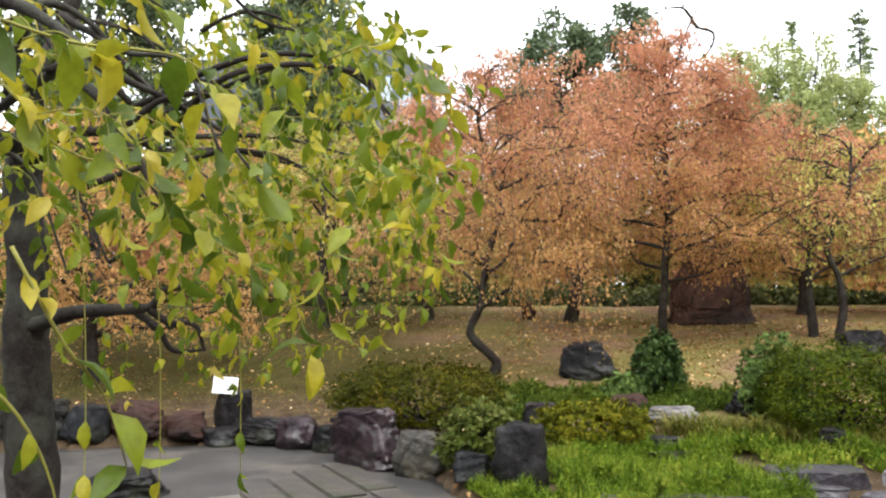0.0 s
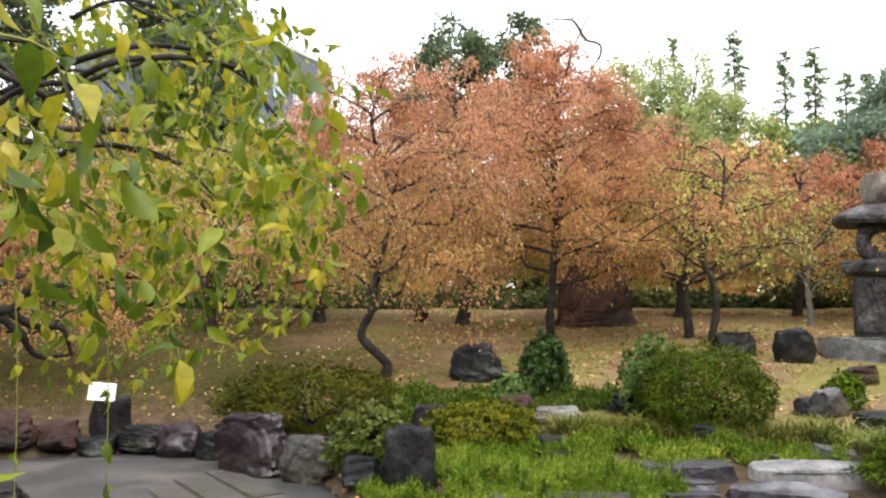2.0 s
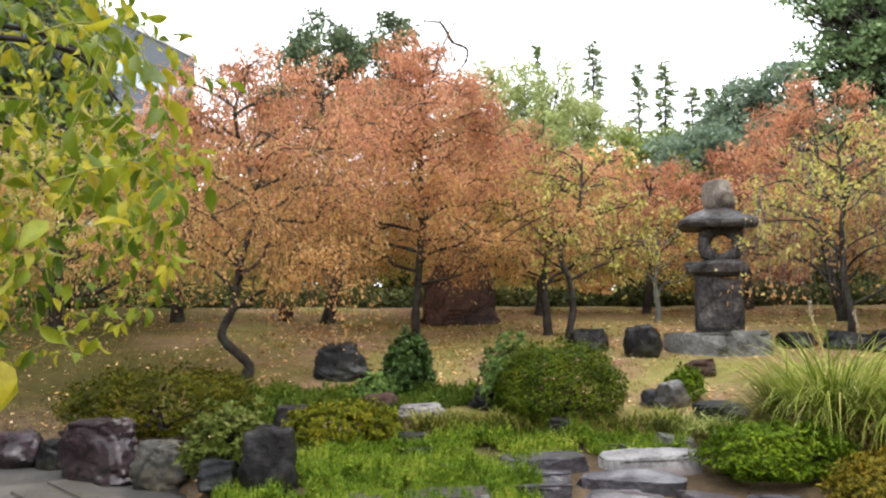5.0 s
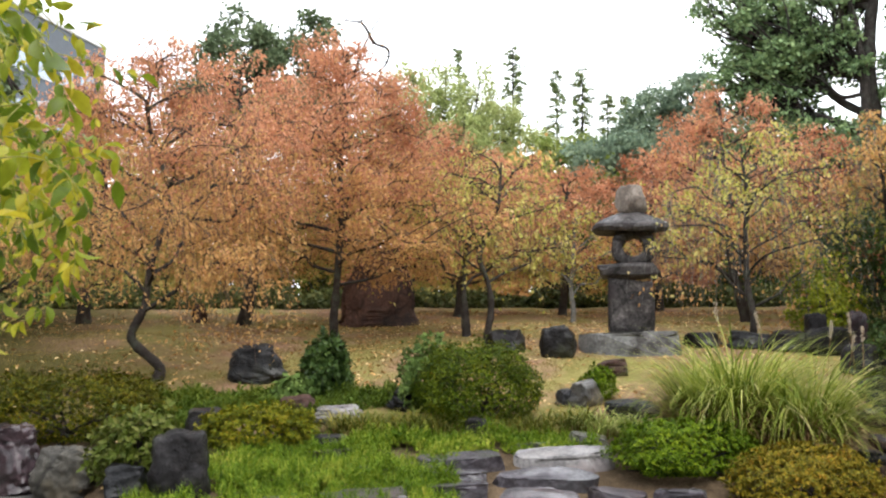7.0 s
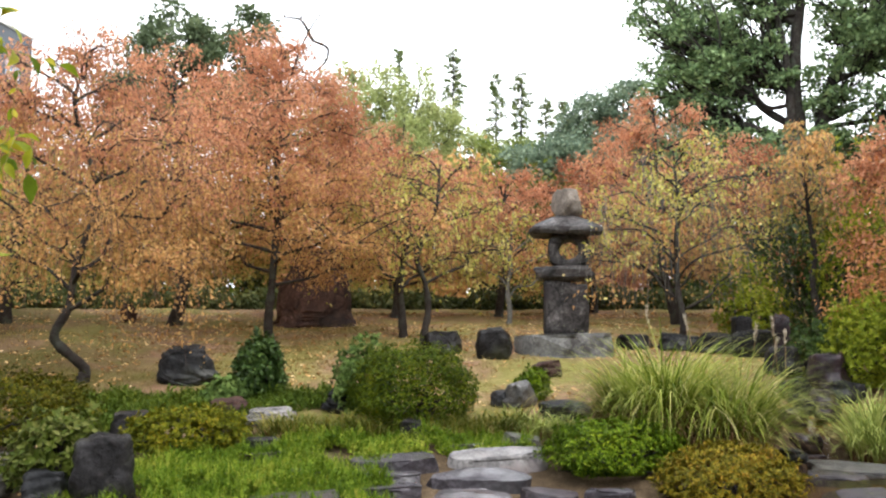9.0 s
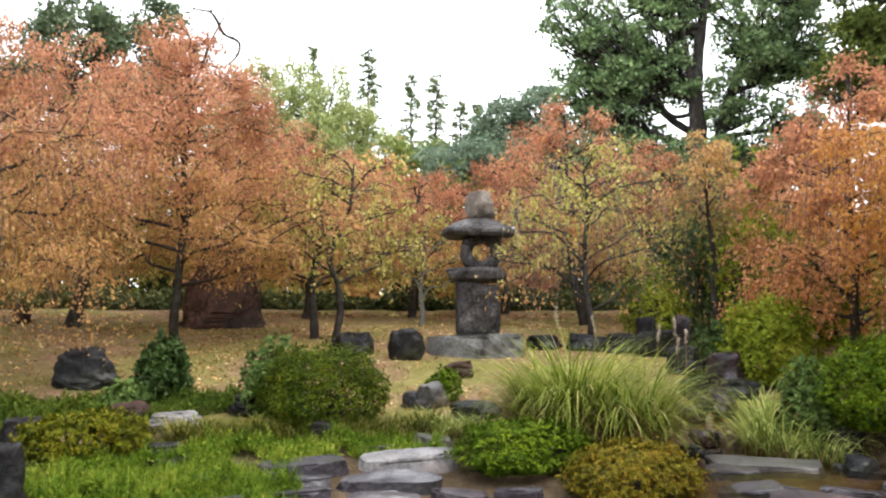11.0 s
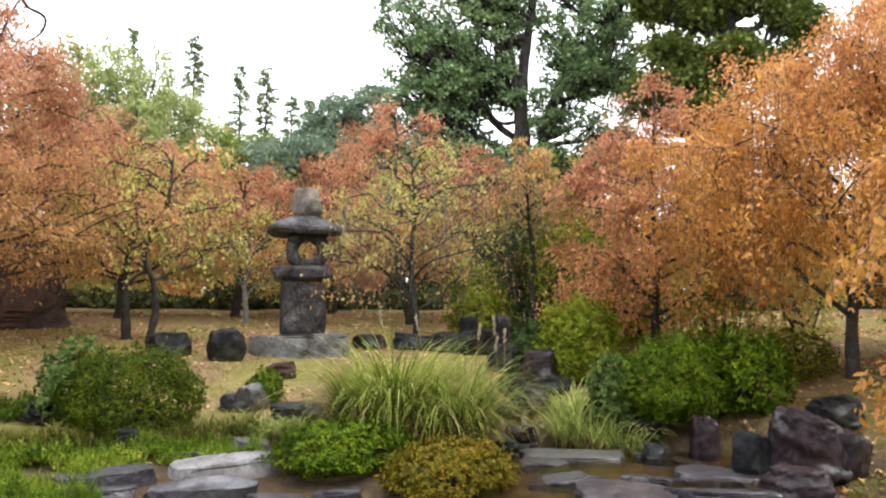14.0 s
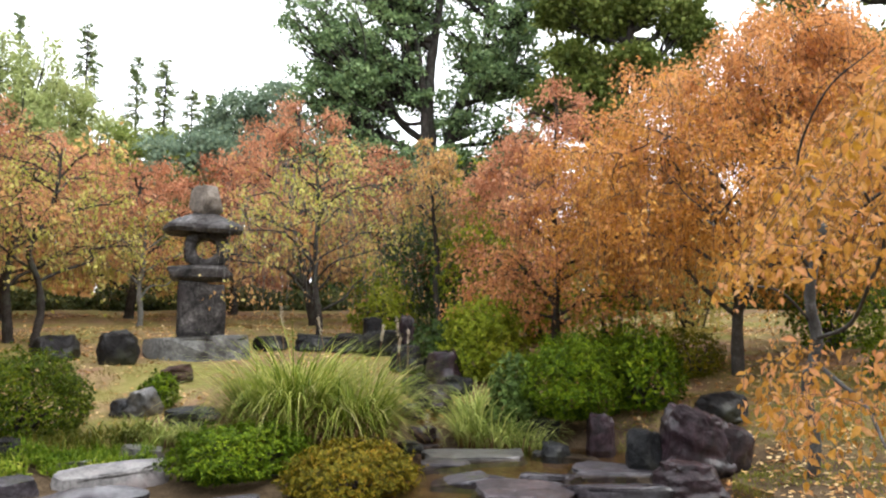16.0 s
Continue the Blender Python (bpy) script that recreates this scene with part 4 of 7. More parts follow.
# the pool and the stream
m, n, l, b, out = nodes_of("shallow_water")
tint = n.new("ShaderNodeBsdfTransparent")
tint.inputs[0].default_value = (0.86, 0.74, 0.60, 1)
gloss = n.new("ShaderNodeBsdfGlossy")
gloss.inputs["Roughness"].default_value = 0.06
fres = n.new("ShaderNodeFresnel")
fres.inputs[0].default_value = 1.33
wmix = n.new("ShaderNodeMixShader")
l.new(fres.outputs[0], wmix.inputs[0])
l.new(tint.outputs[0], wmix.inputs[1])
l.new(gloss.outputs[0], wmix.inputs[2])
l.new(wmix.outputs[0], out.inputs[0])
wv = noise_node(n, l, 9.0, 3.0, 0.5, n.new("ShaderNodeNewGeometry").outputs["Position"])
bp = n.new("ShaderNodeBump")
bp.inputs["Strength"].default_value, bp.inputs["Distance"].default_value = 0.25, 0.02
l.new(wv.outputs["Fac"], bp.inputs["Height"])
l.new(bp.outputs[0], gloss.inputs["Normal"])
l.new(bp.outputs[0], fres.inputs["Normal"])
M_WATER = m


def water_sheet():
    az, d = np.arange(46, 76.1, 1.0), np.arange(5.9, 8.85, 0.12)
    A, D = np.meshgrid(np.radians(az), d, indexing="ij")
    V = np.stack([D * np.sin(A), D * np.cos(A), np.full(A.shape, 0.155)], -1).reshape(-1, 3)
    n = len(d)
    i, j = np.meshgrid(np.arange(len(az) - 1), np.arange(n - 1), indexing="ij")
    p = i * n + j
    F = np.concatenate([np.stack([p, p + n + 1, p + 1], -1).reshape(-1, 3), np.stack([p, p + n, p + n + 1], -1).reshape(-1, 3)])
    keep = [k for k in range(len(F)) if (lambda c: 0.155 > float(ground_z(c[0], c[1])) - 0.02)(V[F[k]].mean(0))]
    return mesh_np("water", V, F[keep], True)


pool = solid("water", water_sheet(), M_WATER, (0, 0, 0), "clear shallow pool over brown gravel", "water", kind="structure")
pool.visible_shadow = False


def stream_sheet():
    d = np.arange(8.75, 12.6, 0.1)
    line = 52.6 + 0.6 * np.sin(d * 1.7)
    V = []
    for k, dd in enumerate(d):
        c = spot(line[k], dd)
        z = float(ground_z(c[0], c[1])) + 0.03 + 0.01 * math.sin(dd * 21)
        for off in (-0.2, -0.1, 0, 0.1, 0.2):
            p = spot(line[k] + math.degrees(off / dd), dd)
            V.append((p[0], p[1], z + 0.01 * math.sin(off * 30 + dd * 9)))
    F = []
    for i in range(len(d) - 1):
        for j in range(4):
            p = i * 5 + j
            F += [(p, p + 1, p + 5), (p + 1, p + 6, p + 5)]
    return mesh_np("stream", np.array(V), np.array(F), True)


st = solid("stream_water", stream_sheet(), M_WATER, (0, 0, 0), "narrow stream running down between rocks", "water", kind="structure")
st.visible_shadow = False


# ---- background: building, screen of evergreens ----
def office_block():
    """A grey office block far behind the garden: storeys of windows, a parapet, a pale canopy."""
    a, c = spot(-8.6, 48.6), spot(-0.6, 57.0)
    ln = float(np.linalg.norm(c - a))
    rz = math.degrees(math.atan2(c[1] - a[1], c[0] - a[0]))
    H = 19.2
    b = thing("office_building", (a[0], a[1], 0.5), "grey panelled office building with strips of windows", "building")
    b.rotation_euler = (0, 0, math.radians(rz))
    wall = surface("facade_grey", [(0.3, (0.06, 0.07, 0.085)), (0.6, (0.095, 0.11, 0.13)), (0.8, (0.13, 0.145, 0.17))], 0.4, 6, (0.5, 0.8), 0.1, 0.01)
    pale = surface("parapet_pale", [(0.3, (0.45, 0.47, 0.5)), (0.7, (0.7, 0.71, 0.73))], 0.6, 8, (0.5, 0.8), 0.1, 0.01)
    m, n, l, bs, out = nodes_of("window_glass_far")
    bs.inputs["Base Color"].default_value, bs.inputs["Roughness"].default_value, bs.inputs["Metallic"].default_value = (0.35, 0.4, 0.45, 1), 0.1, 0.6

    def box(nm, x0, x1, y0, y1, z0, z1, mat, par):
        bm = bmesh.new()
        bmesh.ops.create_cube(bm, size=1.0, matrix=Matrix.Translation(((x0 + x1) / 2, (y0 + y1) / 2, (z0 + z1) / 2)) @ Matrix.Diagonal((x1 - x0, y1 - y0, z1 - z0, 1)))
        bmesh.ops.bevel(bm, geom=bm.edges[:], offset=min(0.03, (y1 - y0) * 0.2), segments=1, affect="EDGES")
        return part(nm, bm, mat, par)

    box("wall", 0, ln, 0, 14, 0, H, wall, b)
    box("parapet", -0.1, ln + 0.1, -0.12, 14.1, H, H + 0.35, pale, b)
    box("canopy", ln * 0.45, ln + 1.5, -1.6, -0.02, 13.7, 14.0, pale, b)
    for s in range(5):
        for k in range(5):
            x0, z0 = 0.8 + k * (ln - 1.2) / 5, 2.0 + s * 3.4
            w = box("window", x0, x0 + 1.25, -0.05, 0.02, z0, z0 + 1.6, m, b)
            box("window_frame", x0 - 0.08, x0 + 1.33, -0.09, -0.055, z0 - 0.1, z0 - 0.02, pale, w)


office_block()

# big evergreens behind the lawn: bearing, distance, height over the ground, lobes
BACK = [
    ("round_evergreen", 8.6, 30, [(0, 0, 9.6, 1.8, 1.9, 1.9), (-0.8, 0, 7.4, 2.0, 2, 1.6), (0.8, 0, 7.0, 2.0, 2, 1.6)], 11.4, 21, M_EVER, 46, 150),
    ("round_evergreen", 13.8, 30.5, [(0, 0, 9.8, 1.1, 1.4, 1.9), (-0.3, 0, 7.4, 1.9, 1.8, 1.8)], 11.6, 22, M_EVER, 38, 150),
    ("tall_evergreen", -10.4, 26, [(0, 0, 8.2, 2.1, 2, 3.4), (0, 0, 5.0, 2.4, 2, 2.2)], 11.6, 23, M_EVER, 110, 110),
    ("tall_evergreen", -24.5, 24, [(0, 0, 8.0, 3.0, 2.4, 3.4), (0, 0, 4.5, 3.2, 2.4, 2.2)], 11.5, 24, M_EVER, 90, 110),
    ("garden_evergreen", 38.3, 34, [(0, 0, 8.3, 1.3, 1.3, 1.9), (0, 0, 5.8, 1.8, 1.6, 1.8)], 10.3, 25, M_BLUEGREEN_HAZED, 34, 140),
    ("garden_evergreen", 41.2, 34, [(0, 0, 8.5, 1.1, 1.2, 1.9), (0.2, 0, 5.9, 1.8, 1.6, 2.0)], 10.5, 26, M_BLUEGREEN_HAZED, 34, 140),
    ("garden_evergreen", 36.0, 31, [(0, 0, 5.6, 2.2, 1.6, 1.5), (-1.2, 0, 4.6, 1.5, 1.4, 1.5)], 7.0, 27, M_BLUEGREEN_HAZED, 34, 140),
    ("garden_evergreen", 41.5, 29, [(0, 0, 5.2, 2.2, 1.6, 1.5), (1.2, 0, 4.2, 1.8, 1.4, 1.5)], 6.6, 28, M_BLUEGREEN_HAZED, 34, 140),
    ("garden_evergreen", 44.6, 36, [(0, 0, 7.4, 1.2, 1.2, 1.8), (0.2, 0, 5.2, 1.6, 1.6, 1.8)], 9.2, 29, M_BLUEGREEN_HAZED, 28, 130),
]
for nm, az, d, crown, top, seed, mat, nc, per in BACK:
    clump_tree(nm, on(az, d, -0.1), top, seed, mat, "dark green broad-leaved evergreen tree behind the lawn" if mat is M_EVER else "blue-green evergreen tree behind the garden", crown, "background evergreens", int(nc * 1.7), int(per * 1.5), 0.17, 0.62, 0.2, form=LEAF_PLAIN, width=1.7)

for az, d, seed, h, r in [(19.6, 35, 33, 11.6, 1.2), (21.4, 36, 31, 12.4, 1.2), (23.2, 37, 32, 12.8, 1.3), (24.6, 34.5, 37, 9.6, 1.3), (25.9, 36, 34, 11.9, 1.3), (27.4, 37, 36, 11.0, 1.3), (29.8, 36, 38, 8.8, 1.4), (17.6, 36, 39, 9.6, 1.3)]:
    clump_tree("bamboo", on(az, d, -0.1), h, seed, M_BAMBOO, "pale green feathery bamboo clump behind the garden", [(0, 0, h * 0.8, r * 0.9, r, h * 0.17), (0, 0, h * 0.56, r * 1.3, r, h * 0.2)], "bamboo clumps", 80, 70, 0.22, 0.4, 0.05, flat=1.1, form=LEAF_PLAIN, width=0.9)
for az, d, seed, h, r in [(31.2, 33, 71, 7.6, 1.3), (33.6, 32, 72, 7.4, 1.3), (28.6, 33, 73, 6.8, 1.3)]:
    clump_tree("light_evergreen", on(az, d, -0.1), h, seed, M_LIGHT, "yellow-green evergreen tree behind the garden", [(0, 0, h * 0.75, r, r, h * 0.22), (0, 0, h * 0.45, r * 1.3, r, h * 0.22)], "background evergreens", 60, 110, 0.17, 0.5, 0.1, form=LEAF_PLAIN, width=1.6)
for az, d, seed, top, r, n in [(24.7, 38, 41, 13.2, 0.62, 40), (28.4, 38, 42, 13.1, 1.3, 50), (31.7, 38, 43, 11.8, 1.1, 44), (33.4, 38, 44, 12.0, 1.25, 50), (35.4, 39, 45, 10.8, 1.1, 40), (36.8, 40, 46, 11.0, 0.8, 40)]:
    spire_tree("slender_conifer", on(az, d, -0.1), top, seed, M_SPIRE, "slender ragged conifer standing against the sky", r, n, 66, 0.19, "slender conifers", 0.35)

# the great spreading evergreens behind the stream
M_GREAT = leaf_material("leaf_great_evergreen", [(0.0, (0.077, 0.129, 0.066)), (0.5, (0.2002, 0.3036, 0.1403)), (1.0, (0.4158, 0.5465, 0.2475))], 0.3, 0.5, patch=0.4, patch_scale=0.5)
M_DENSE = leaf_material("leaf_dense_evergreen", [(0.0, (0.06, 0.085, 0.02)), (0.5, (0.16, 0.21, 0.05)), (1.0, (0.34, 0.38, 0.11))], 0.3, 0.5, patch=0.4, patch_scale=0.5)


def great_tree(az, d, seed, mat, label, rows, trunk, n, per, clump_r, trunk_r, flat=0.42, leaf=0.14, spread=1.55):
    base = on(az, d, -0.1)
    crown = lobes(d, base, [(a, e, w * spread, h * spread) for a, e, w, h in rows])
    clump_tree("great_evergreen", base, 12.0, seed, mat, label, crown, "great evergreens", n, per, leaf, clump_r, trunk_r, bare=0.2, flat=flat, form=LEAF_PLAIN, width=1.6,
               trunk_line=[(0, 0, -0.1)] + [tuple(aloft(a, e, d, base)) for a, e in trunk])


great_tree(52.5, 26, 51, M_GREAT, "large spreading dark evergreen tree with a forked trunk",
           [(44.0, 21, 1.8, 2.0), (44.4, 16.4, 1.8, 1.6), (46.6, 19.5, 1.7, 1.2), (47.4, 14.0, 2.2, 1.0), (48.3, 22.8, 1.8, 1.1), (49.6, 17.4, 2.0, 1.0), (48.8, 11.6, 2.4, 0.9), (51.6, 25.5, 2.6, 1.0), (44.6, 12.6, 1.5, 1.0),
            (50.8, 20.6, 1.4, 0.7), (52.2, 15.6, 1.5, 0.6), (53.0, 11.2, 2.4, 0.9), (46.6, 17.6, 2.6, 3.2), (50.2, 18.8, 2.2, 3.0), (51.0, 23.0, 2.4, 1.8)],
           [(52.5, 8), (52.5, 12.6), (52.4, 15.0), (52.7, 18.5), (53.4, 22.7), (53.8, 26.0)], 760, 38, 0.33, 0.34)
great_tree(53.6, 26.3, 52, M_GREAT, "large leaning dark evergreen tree beside its twin",
           [(56.8, 17.0, 2.0, 1.1), (59.2, 16.8, 1.4, 1.0), (56.4, 23.6, 1.5, 0.8), (59.6, 21.4, 1.6, 0.9), (54.6, 13.8, 1.5, 0.7), (61.0, 24.5, 2.2, 1.1), (58.8, 13.6, 1.6, 0.9), (54.9, 18.6, 1.0, 0.6), (56.6, 11.4, 2.2, 1.0), (57.0, 19.6, 2.2, 2.4), (59.6, 18.2, 1.6, 2.4), (55.4, 15.4, 1.6, 1.6), (54.1, 20.6, 1.1, 0.9), (54.4, 23.8, 1.2, 0.9)],
           [(53.7, 9), (54.0, 12.4), (54.6, 14.7), (55.5, 17.0), (57.4, 19.4), (60.0, 21.4)], 520, 38, 0.33, 0.26)
great_tree(51.6, 25.6, 55, M_GREAT, "slim dark evergreen tree before the great one",
           [(51.0, 24.5, 1.5, 1.0), (47.2, 17.0, 1.6, 0.9), (50.2, 10.2, 2.8, 0.9), (54.6, 25.0, 1.2, 0.7), (46.4, 10.6, 2.0, 0.8)],
           [(51.8, 9), (52.2, 13.5), (52.0, 17.0), (51.5, 20.2), (51.2, 23.0)], 260, 60, 0.38, 0.18)
great_tree(51.0, 28, 56, M_GREAT, "dark evergreen thicket behind the great trees",
           [(44.5, 9.2, 2.6, 1.6), (48.5, 9.0, 2.6, 1.5), (52.5, 9.4, 2.6, 1.5), (56.5, 9.8, 2.6, 1.7), (60.0, 10.5, 2.4, 1.8)],
           [(51.0, 5), (51.2, 7), (50.8, 9), (51.0, 11)], 240, 90, 0.5, 0.16, 0.7, 0.16, 1.0)
great_tree(67.0, 24, 53, M_DENSE, "dense dark evergreen tree over the orange trees",
           [(62.6, 22, 2.0, 1.9), (65.5, 21.6, 2.4, 2.3), (69.0, 21.8, 2.2, 2.0), (71.0, 20.3, 1.2, 1.6), (66.0, 25, 4.0, 1.8), (63.5, 18.4, 2.0, 1.1), (67.5, 17.6, 2.6, 1.3), (70.4, 16.5, 1.8, 1.4), (61.8, 15.5, 2.0, 1.5), (65.5, 14.0, 2.5, 1.6), (64.6, 16.6, 2.5, 1.4), (72.2, 19.0, 1.2, 1.6), (72.4, 22.8, 1.0, 1.2), (71.6, 25.0, 1.6, 1.2)],
           [(67, 8), (67.2, 12), (66.8, 16), (67.4, 20), (67.0, 24)], 580, 96, 0.5, 0.3, 0.55, 0.16, 1.0)
great_tree(84.0, 22, 54, M_DENSE, "dense dark evergreen tree behind the golden tree",
           [(79.6, 22.6, 1.5, 1.2), (78.4, 20.6, 1.5, 1.2), (84.0, 22.2, 3.0, 1.9), (90.0, 20, 4.0, 3.0), (82.0, 15, 5.0, 2.8), (75.0, 13, 3.6, 2.6)],
           [(84, 8), (83.6, 13), (84.2, 18), (84.0, 23)], 240, 130, 0.65, 0.3, 0.55, 0.17, 1.0)

# the dark hedge that closes the lawn, and taller shrubs behind it
for k, az in enumerate(np.arange(-38, 96, 3.0)):
    r = np.random.default_rng(600 + k)
    d = 21.4 + r.uniform(-0.3, 0.6)
    h = r.uniform(0.35, 0.7)
    mound_shrub("hedge_shrub", on(az + r.uniform(-0.6, 0.6), d, -0.1), (1.7, 1.3, h), 700 + k, M_HEDGE, "dark evergreen shrub in the boundary hedge", "boundary hedge", 1800, 0.13, 0.3, width=1.5, rosette=False)
for k, az in enumerate(np.arange(-38, 96, 5.2)):
    r = np.random.default_rng(650 + k)
    # bearings 44 to 58 get darker leaves in place of the deep shade there
    mound_shrub("tall_shrub", on(az + r.uniform(-1, 1), 24.5 + r.uniform(-0.6, 0.9), -0.1), (3.0, 2.2, r.uniform(3.6, 4.9)), 760 + k, (M_DARKBUSH, M_EVER)[k % 2] if 44 < az < 58 else (M_OLIVE, M_RUST, M_PALEBUSH, M_SALMON)[k % 4], "tall shrub behind the boundary hedge", "tall boundary shrubs", 3600, 0.19, 0.34, width=1.6, rosette=False, lump_f=5.0)

for k, az in enumerate(np.arange(-38, 97, 3.6)):
    r = np.random.default_rng(670 + k)
    mound_shrub("far_shrub", on(az + r.uniform(-0.5, 0.5), 27.4 + r.uniform(-0.3, 0.5), -0.1), (3.0, 1.6, r.uniform(2.0, 2.9)), 810 + k, (M_EVER, M_OLIVE, M_HEDGE)[k % 3], "dense evergreen shrub far behind the hedge", "far boundary shrubs", 1300, 0.24, 0.28, width=1.6, rosette=False)

# ---- the weeping trees on the lawn ----
WEEP = "autumn weeping trees on the lawn"
M_REDBROWN = leaf_material("leaf_red_brown", [(0.0, (0.187, 0.06, 0.035)), (0.5, (0.408, 0.1575, 0.084)), (1.0, (0.527, 0.2475, 0.14))], 0.35, 0.5)
M_GOLD_TOP = leaf_material("leaf_gold_pink", [(0.0, (0.40, 0.18, 0.06)), (0.35, (0.66, 0.31, 0.11)), (0.7, (0.80, 0.42, 0.17)), (1.0, (0.85, 0.56, 0.30))], 0.55, 0.42)
M_ORANGE = leaf_material("leaf_orange", [(0.0, (0.3673, 0.1699, 0.07419)), (0.4, (0.7101, 0.3459, 0.1483)), (0.75, (0.8815, 0.4612, 0.2101)), (1.0, (0.9, 0.6554, 0.371))], 0.7, 0.45)
FAR_TWIG = (0.45, 1.5)
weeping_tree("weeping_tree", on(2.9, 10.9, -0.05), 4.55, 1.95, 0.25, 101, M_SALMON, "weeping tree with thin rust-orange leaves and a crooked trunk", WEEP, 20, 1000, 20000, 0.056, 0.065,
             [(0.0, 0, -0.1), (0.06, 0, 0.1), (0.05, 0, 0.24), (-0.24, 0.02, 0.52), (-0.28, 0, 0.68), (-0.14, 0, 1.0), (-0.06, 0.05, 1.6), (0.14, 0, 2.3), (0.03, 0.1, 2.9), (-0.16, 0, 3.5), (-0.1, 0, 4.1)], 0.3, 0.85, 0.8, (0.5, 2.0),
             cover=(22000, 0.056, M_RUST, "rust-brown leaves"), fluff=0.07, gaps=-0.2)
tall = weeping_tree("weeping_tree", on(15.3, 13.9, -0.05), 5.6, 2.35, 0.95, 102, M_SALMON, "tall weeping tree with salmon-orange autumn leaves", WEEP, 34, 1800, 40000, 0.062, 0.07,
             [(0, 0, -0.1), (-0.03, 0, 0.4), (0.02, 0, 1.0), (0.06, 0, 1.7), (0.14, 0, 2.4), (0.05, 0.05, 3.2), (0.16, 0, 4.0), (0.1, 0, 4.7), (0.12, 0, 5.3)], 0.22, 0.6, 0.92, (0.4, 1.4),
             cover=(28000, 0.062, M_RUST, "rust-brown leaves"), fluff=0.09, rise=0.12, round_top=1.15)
CURL = [
    [(0.12, 0, 4.3), (0.2, -0.05, 4.53), (0.35, -0.1, 5.05), (0.55, -0.16, 5.58), (0.75, -0.23, 5.94)],
    [(0.55, -0.16, 5.56), (0.65, -0.19, 5.41), (0.87, -0.27, 5.3), (0.84, -0.26, 5.04), (0.64, -0.19, 4.84), (0.48, -0.14, 4.82)],
    [(0.55, -0.16, 5.58), (0.4, -0.12, 5.79), (0.11, -0.03, 5.82)],
]
cs = Soup()
for pts in CURL:
    pl = smooth_line(pts, 6)
    tube(cs, pl, np.linspace(0.03, 0.009, len(pl)), 6, 0.08, np.random.default_rng(5))
r = np.random.default_rng(6)
for pts in CURL:
    pl = smooth_line(pts, 6)
    for k in range(9):
        p = pl[r.integers(4, len(pl))]
        q = p + unit(r.normal(0, 1, 3) * np.array([1, 0.6, 1])) * r.uniform(0.12, 0.32)
        tube(cs, smooth_line([p, (p + q) / 2 + r.normal(0, 0.03, 3), q], 3), np.linspace(0.009, 0.004, 7), 4)
part("leader", cs.mesh("leader", True), M_BARK, tall, "bare curling leader at the top")
lp = np.concatenate([smooth_line(p, 6) for p in CURL])
lp = lp[r.integers(0, len(lp), 120)] + r.normal(0, 0.09, (120, 3))
ls = Soup()
leaves(ls, lp, r.normal(0, 0.6, (120, 3)) - np.array([0, 0, 0.5]), r.normal(0, 0.6, (120, 3)) + np.array([0, 0, 1.0]), 0.06 * r.uniform(0.6, 1.2, 120))
part("leader_leaves", ls.mesh("leader_leaves"), M_RUST, tall, "last brown leaves on the leader", kind="stuff")


def lawn_tree(az, d, top, crown_r, low, seed, mat, label, limbs, twigs, n, cover=None, weep=0.7, cone=0.85, trunk_r=0.09, **more):
    weeping_tree("weeping_tree", on(az, d, -0.05), top, crown_r, low, seed, mat, label, WEEP, limbs, twigs, n, 0.078, trunk_r, None, 0.2, weep, cone, more.pop("twig_len", FAR_TWIG), fluff=0.09, cover=cover, **more)


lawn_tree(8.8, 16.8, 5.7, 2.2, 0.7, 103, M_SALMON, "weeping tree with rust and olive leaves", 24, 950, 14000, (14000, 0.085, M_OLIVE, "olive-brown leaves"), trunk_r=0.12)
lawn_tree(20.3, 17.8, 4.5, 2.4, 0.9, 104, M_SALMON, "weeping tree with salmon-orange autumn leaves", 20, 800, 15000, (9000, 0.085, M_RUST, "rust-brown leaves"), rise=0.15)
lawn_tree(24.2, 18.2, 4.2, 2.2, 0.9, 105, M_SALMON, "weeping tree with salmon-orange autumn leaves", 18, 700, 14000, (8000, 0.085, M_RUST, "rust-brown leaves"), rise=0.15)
lawn_tree(31.8, 18.4, 3.5, 2.0, 0.7, 106, M_SALMON, "low weeping tree with salmon-orange leaves", 14, 600, 12000, (6000, 0.085, M_RUST, "rust-brown leaves"))
lawn_tree(38.6, 19.5, 4.0, 1.7, 1.0, 107, M_REDBROWN, "weeping tree with red-brown leaves", 14, 520, 14000, weep=0.4, twig_len=(0.3, 0.9))
# two leaning trunks with thin yellow-green leaves
weeping_tree("weeping_tree", on(26.2, 13.8, -0.05), 3.5, 1.65, 0.3, 108, M_SPARSE, "thin weeping tree with sparse yellow-green leaves", WEEP, 13, 420, 4200, 0.08, 0.06,
             [(0, 0, -0.1), (0.06, 0, 0.25), (0.12, 0, 0.6), (0.06, 0, 1.05), (-0.1, 0, 1.5), (0.12, 0, 2.0), (0.3, 0, 2.6), (0.35, 0, 3.2)], 0.42, 0.95, 0.6, (0.5, 1.7), gaps=-0.1)
weeping_tree("weeping_tree", on(24.9, 14.1, -0.05), 2.8, 1.4, 0.5, 109, M_SPARSE, "short weeping tree with sparse yellow-green leaves", WEEP, 9, 260, 2800, 0.08, 0.075,
             [(0, 0, -0.1), (-0.04, 0, 0.4), (-0.08, 0, 0.9), (-0.02, 0, 1.5), (0.1, 0, 2.0), (0.0, 0, 2.5)], 0.45, 0.95, 0.6, (0.5, 1.5), gaps=-0.1)
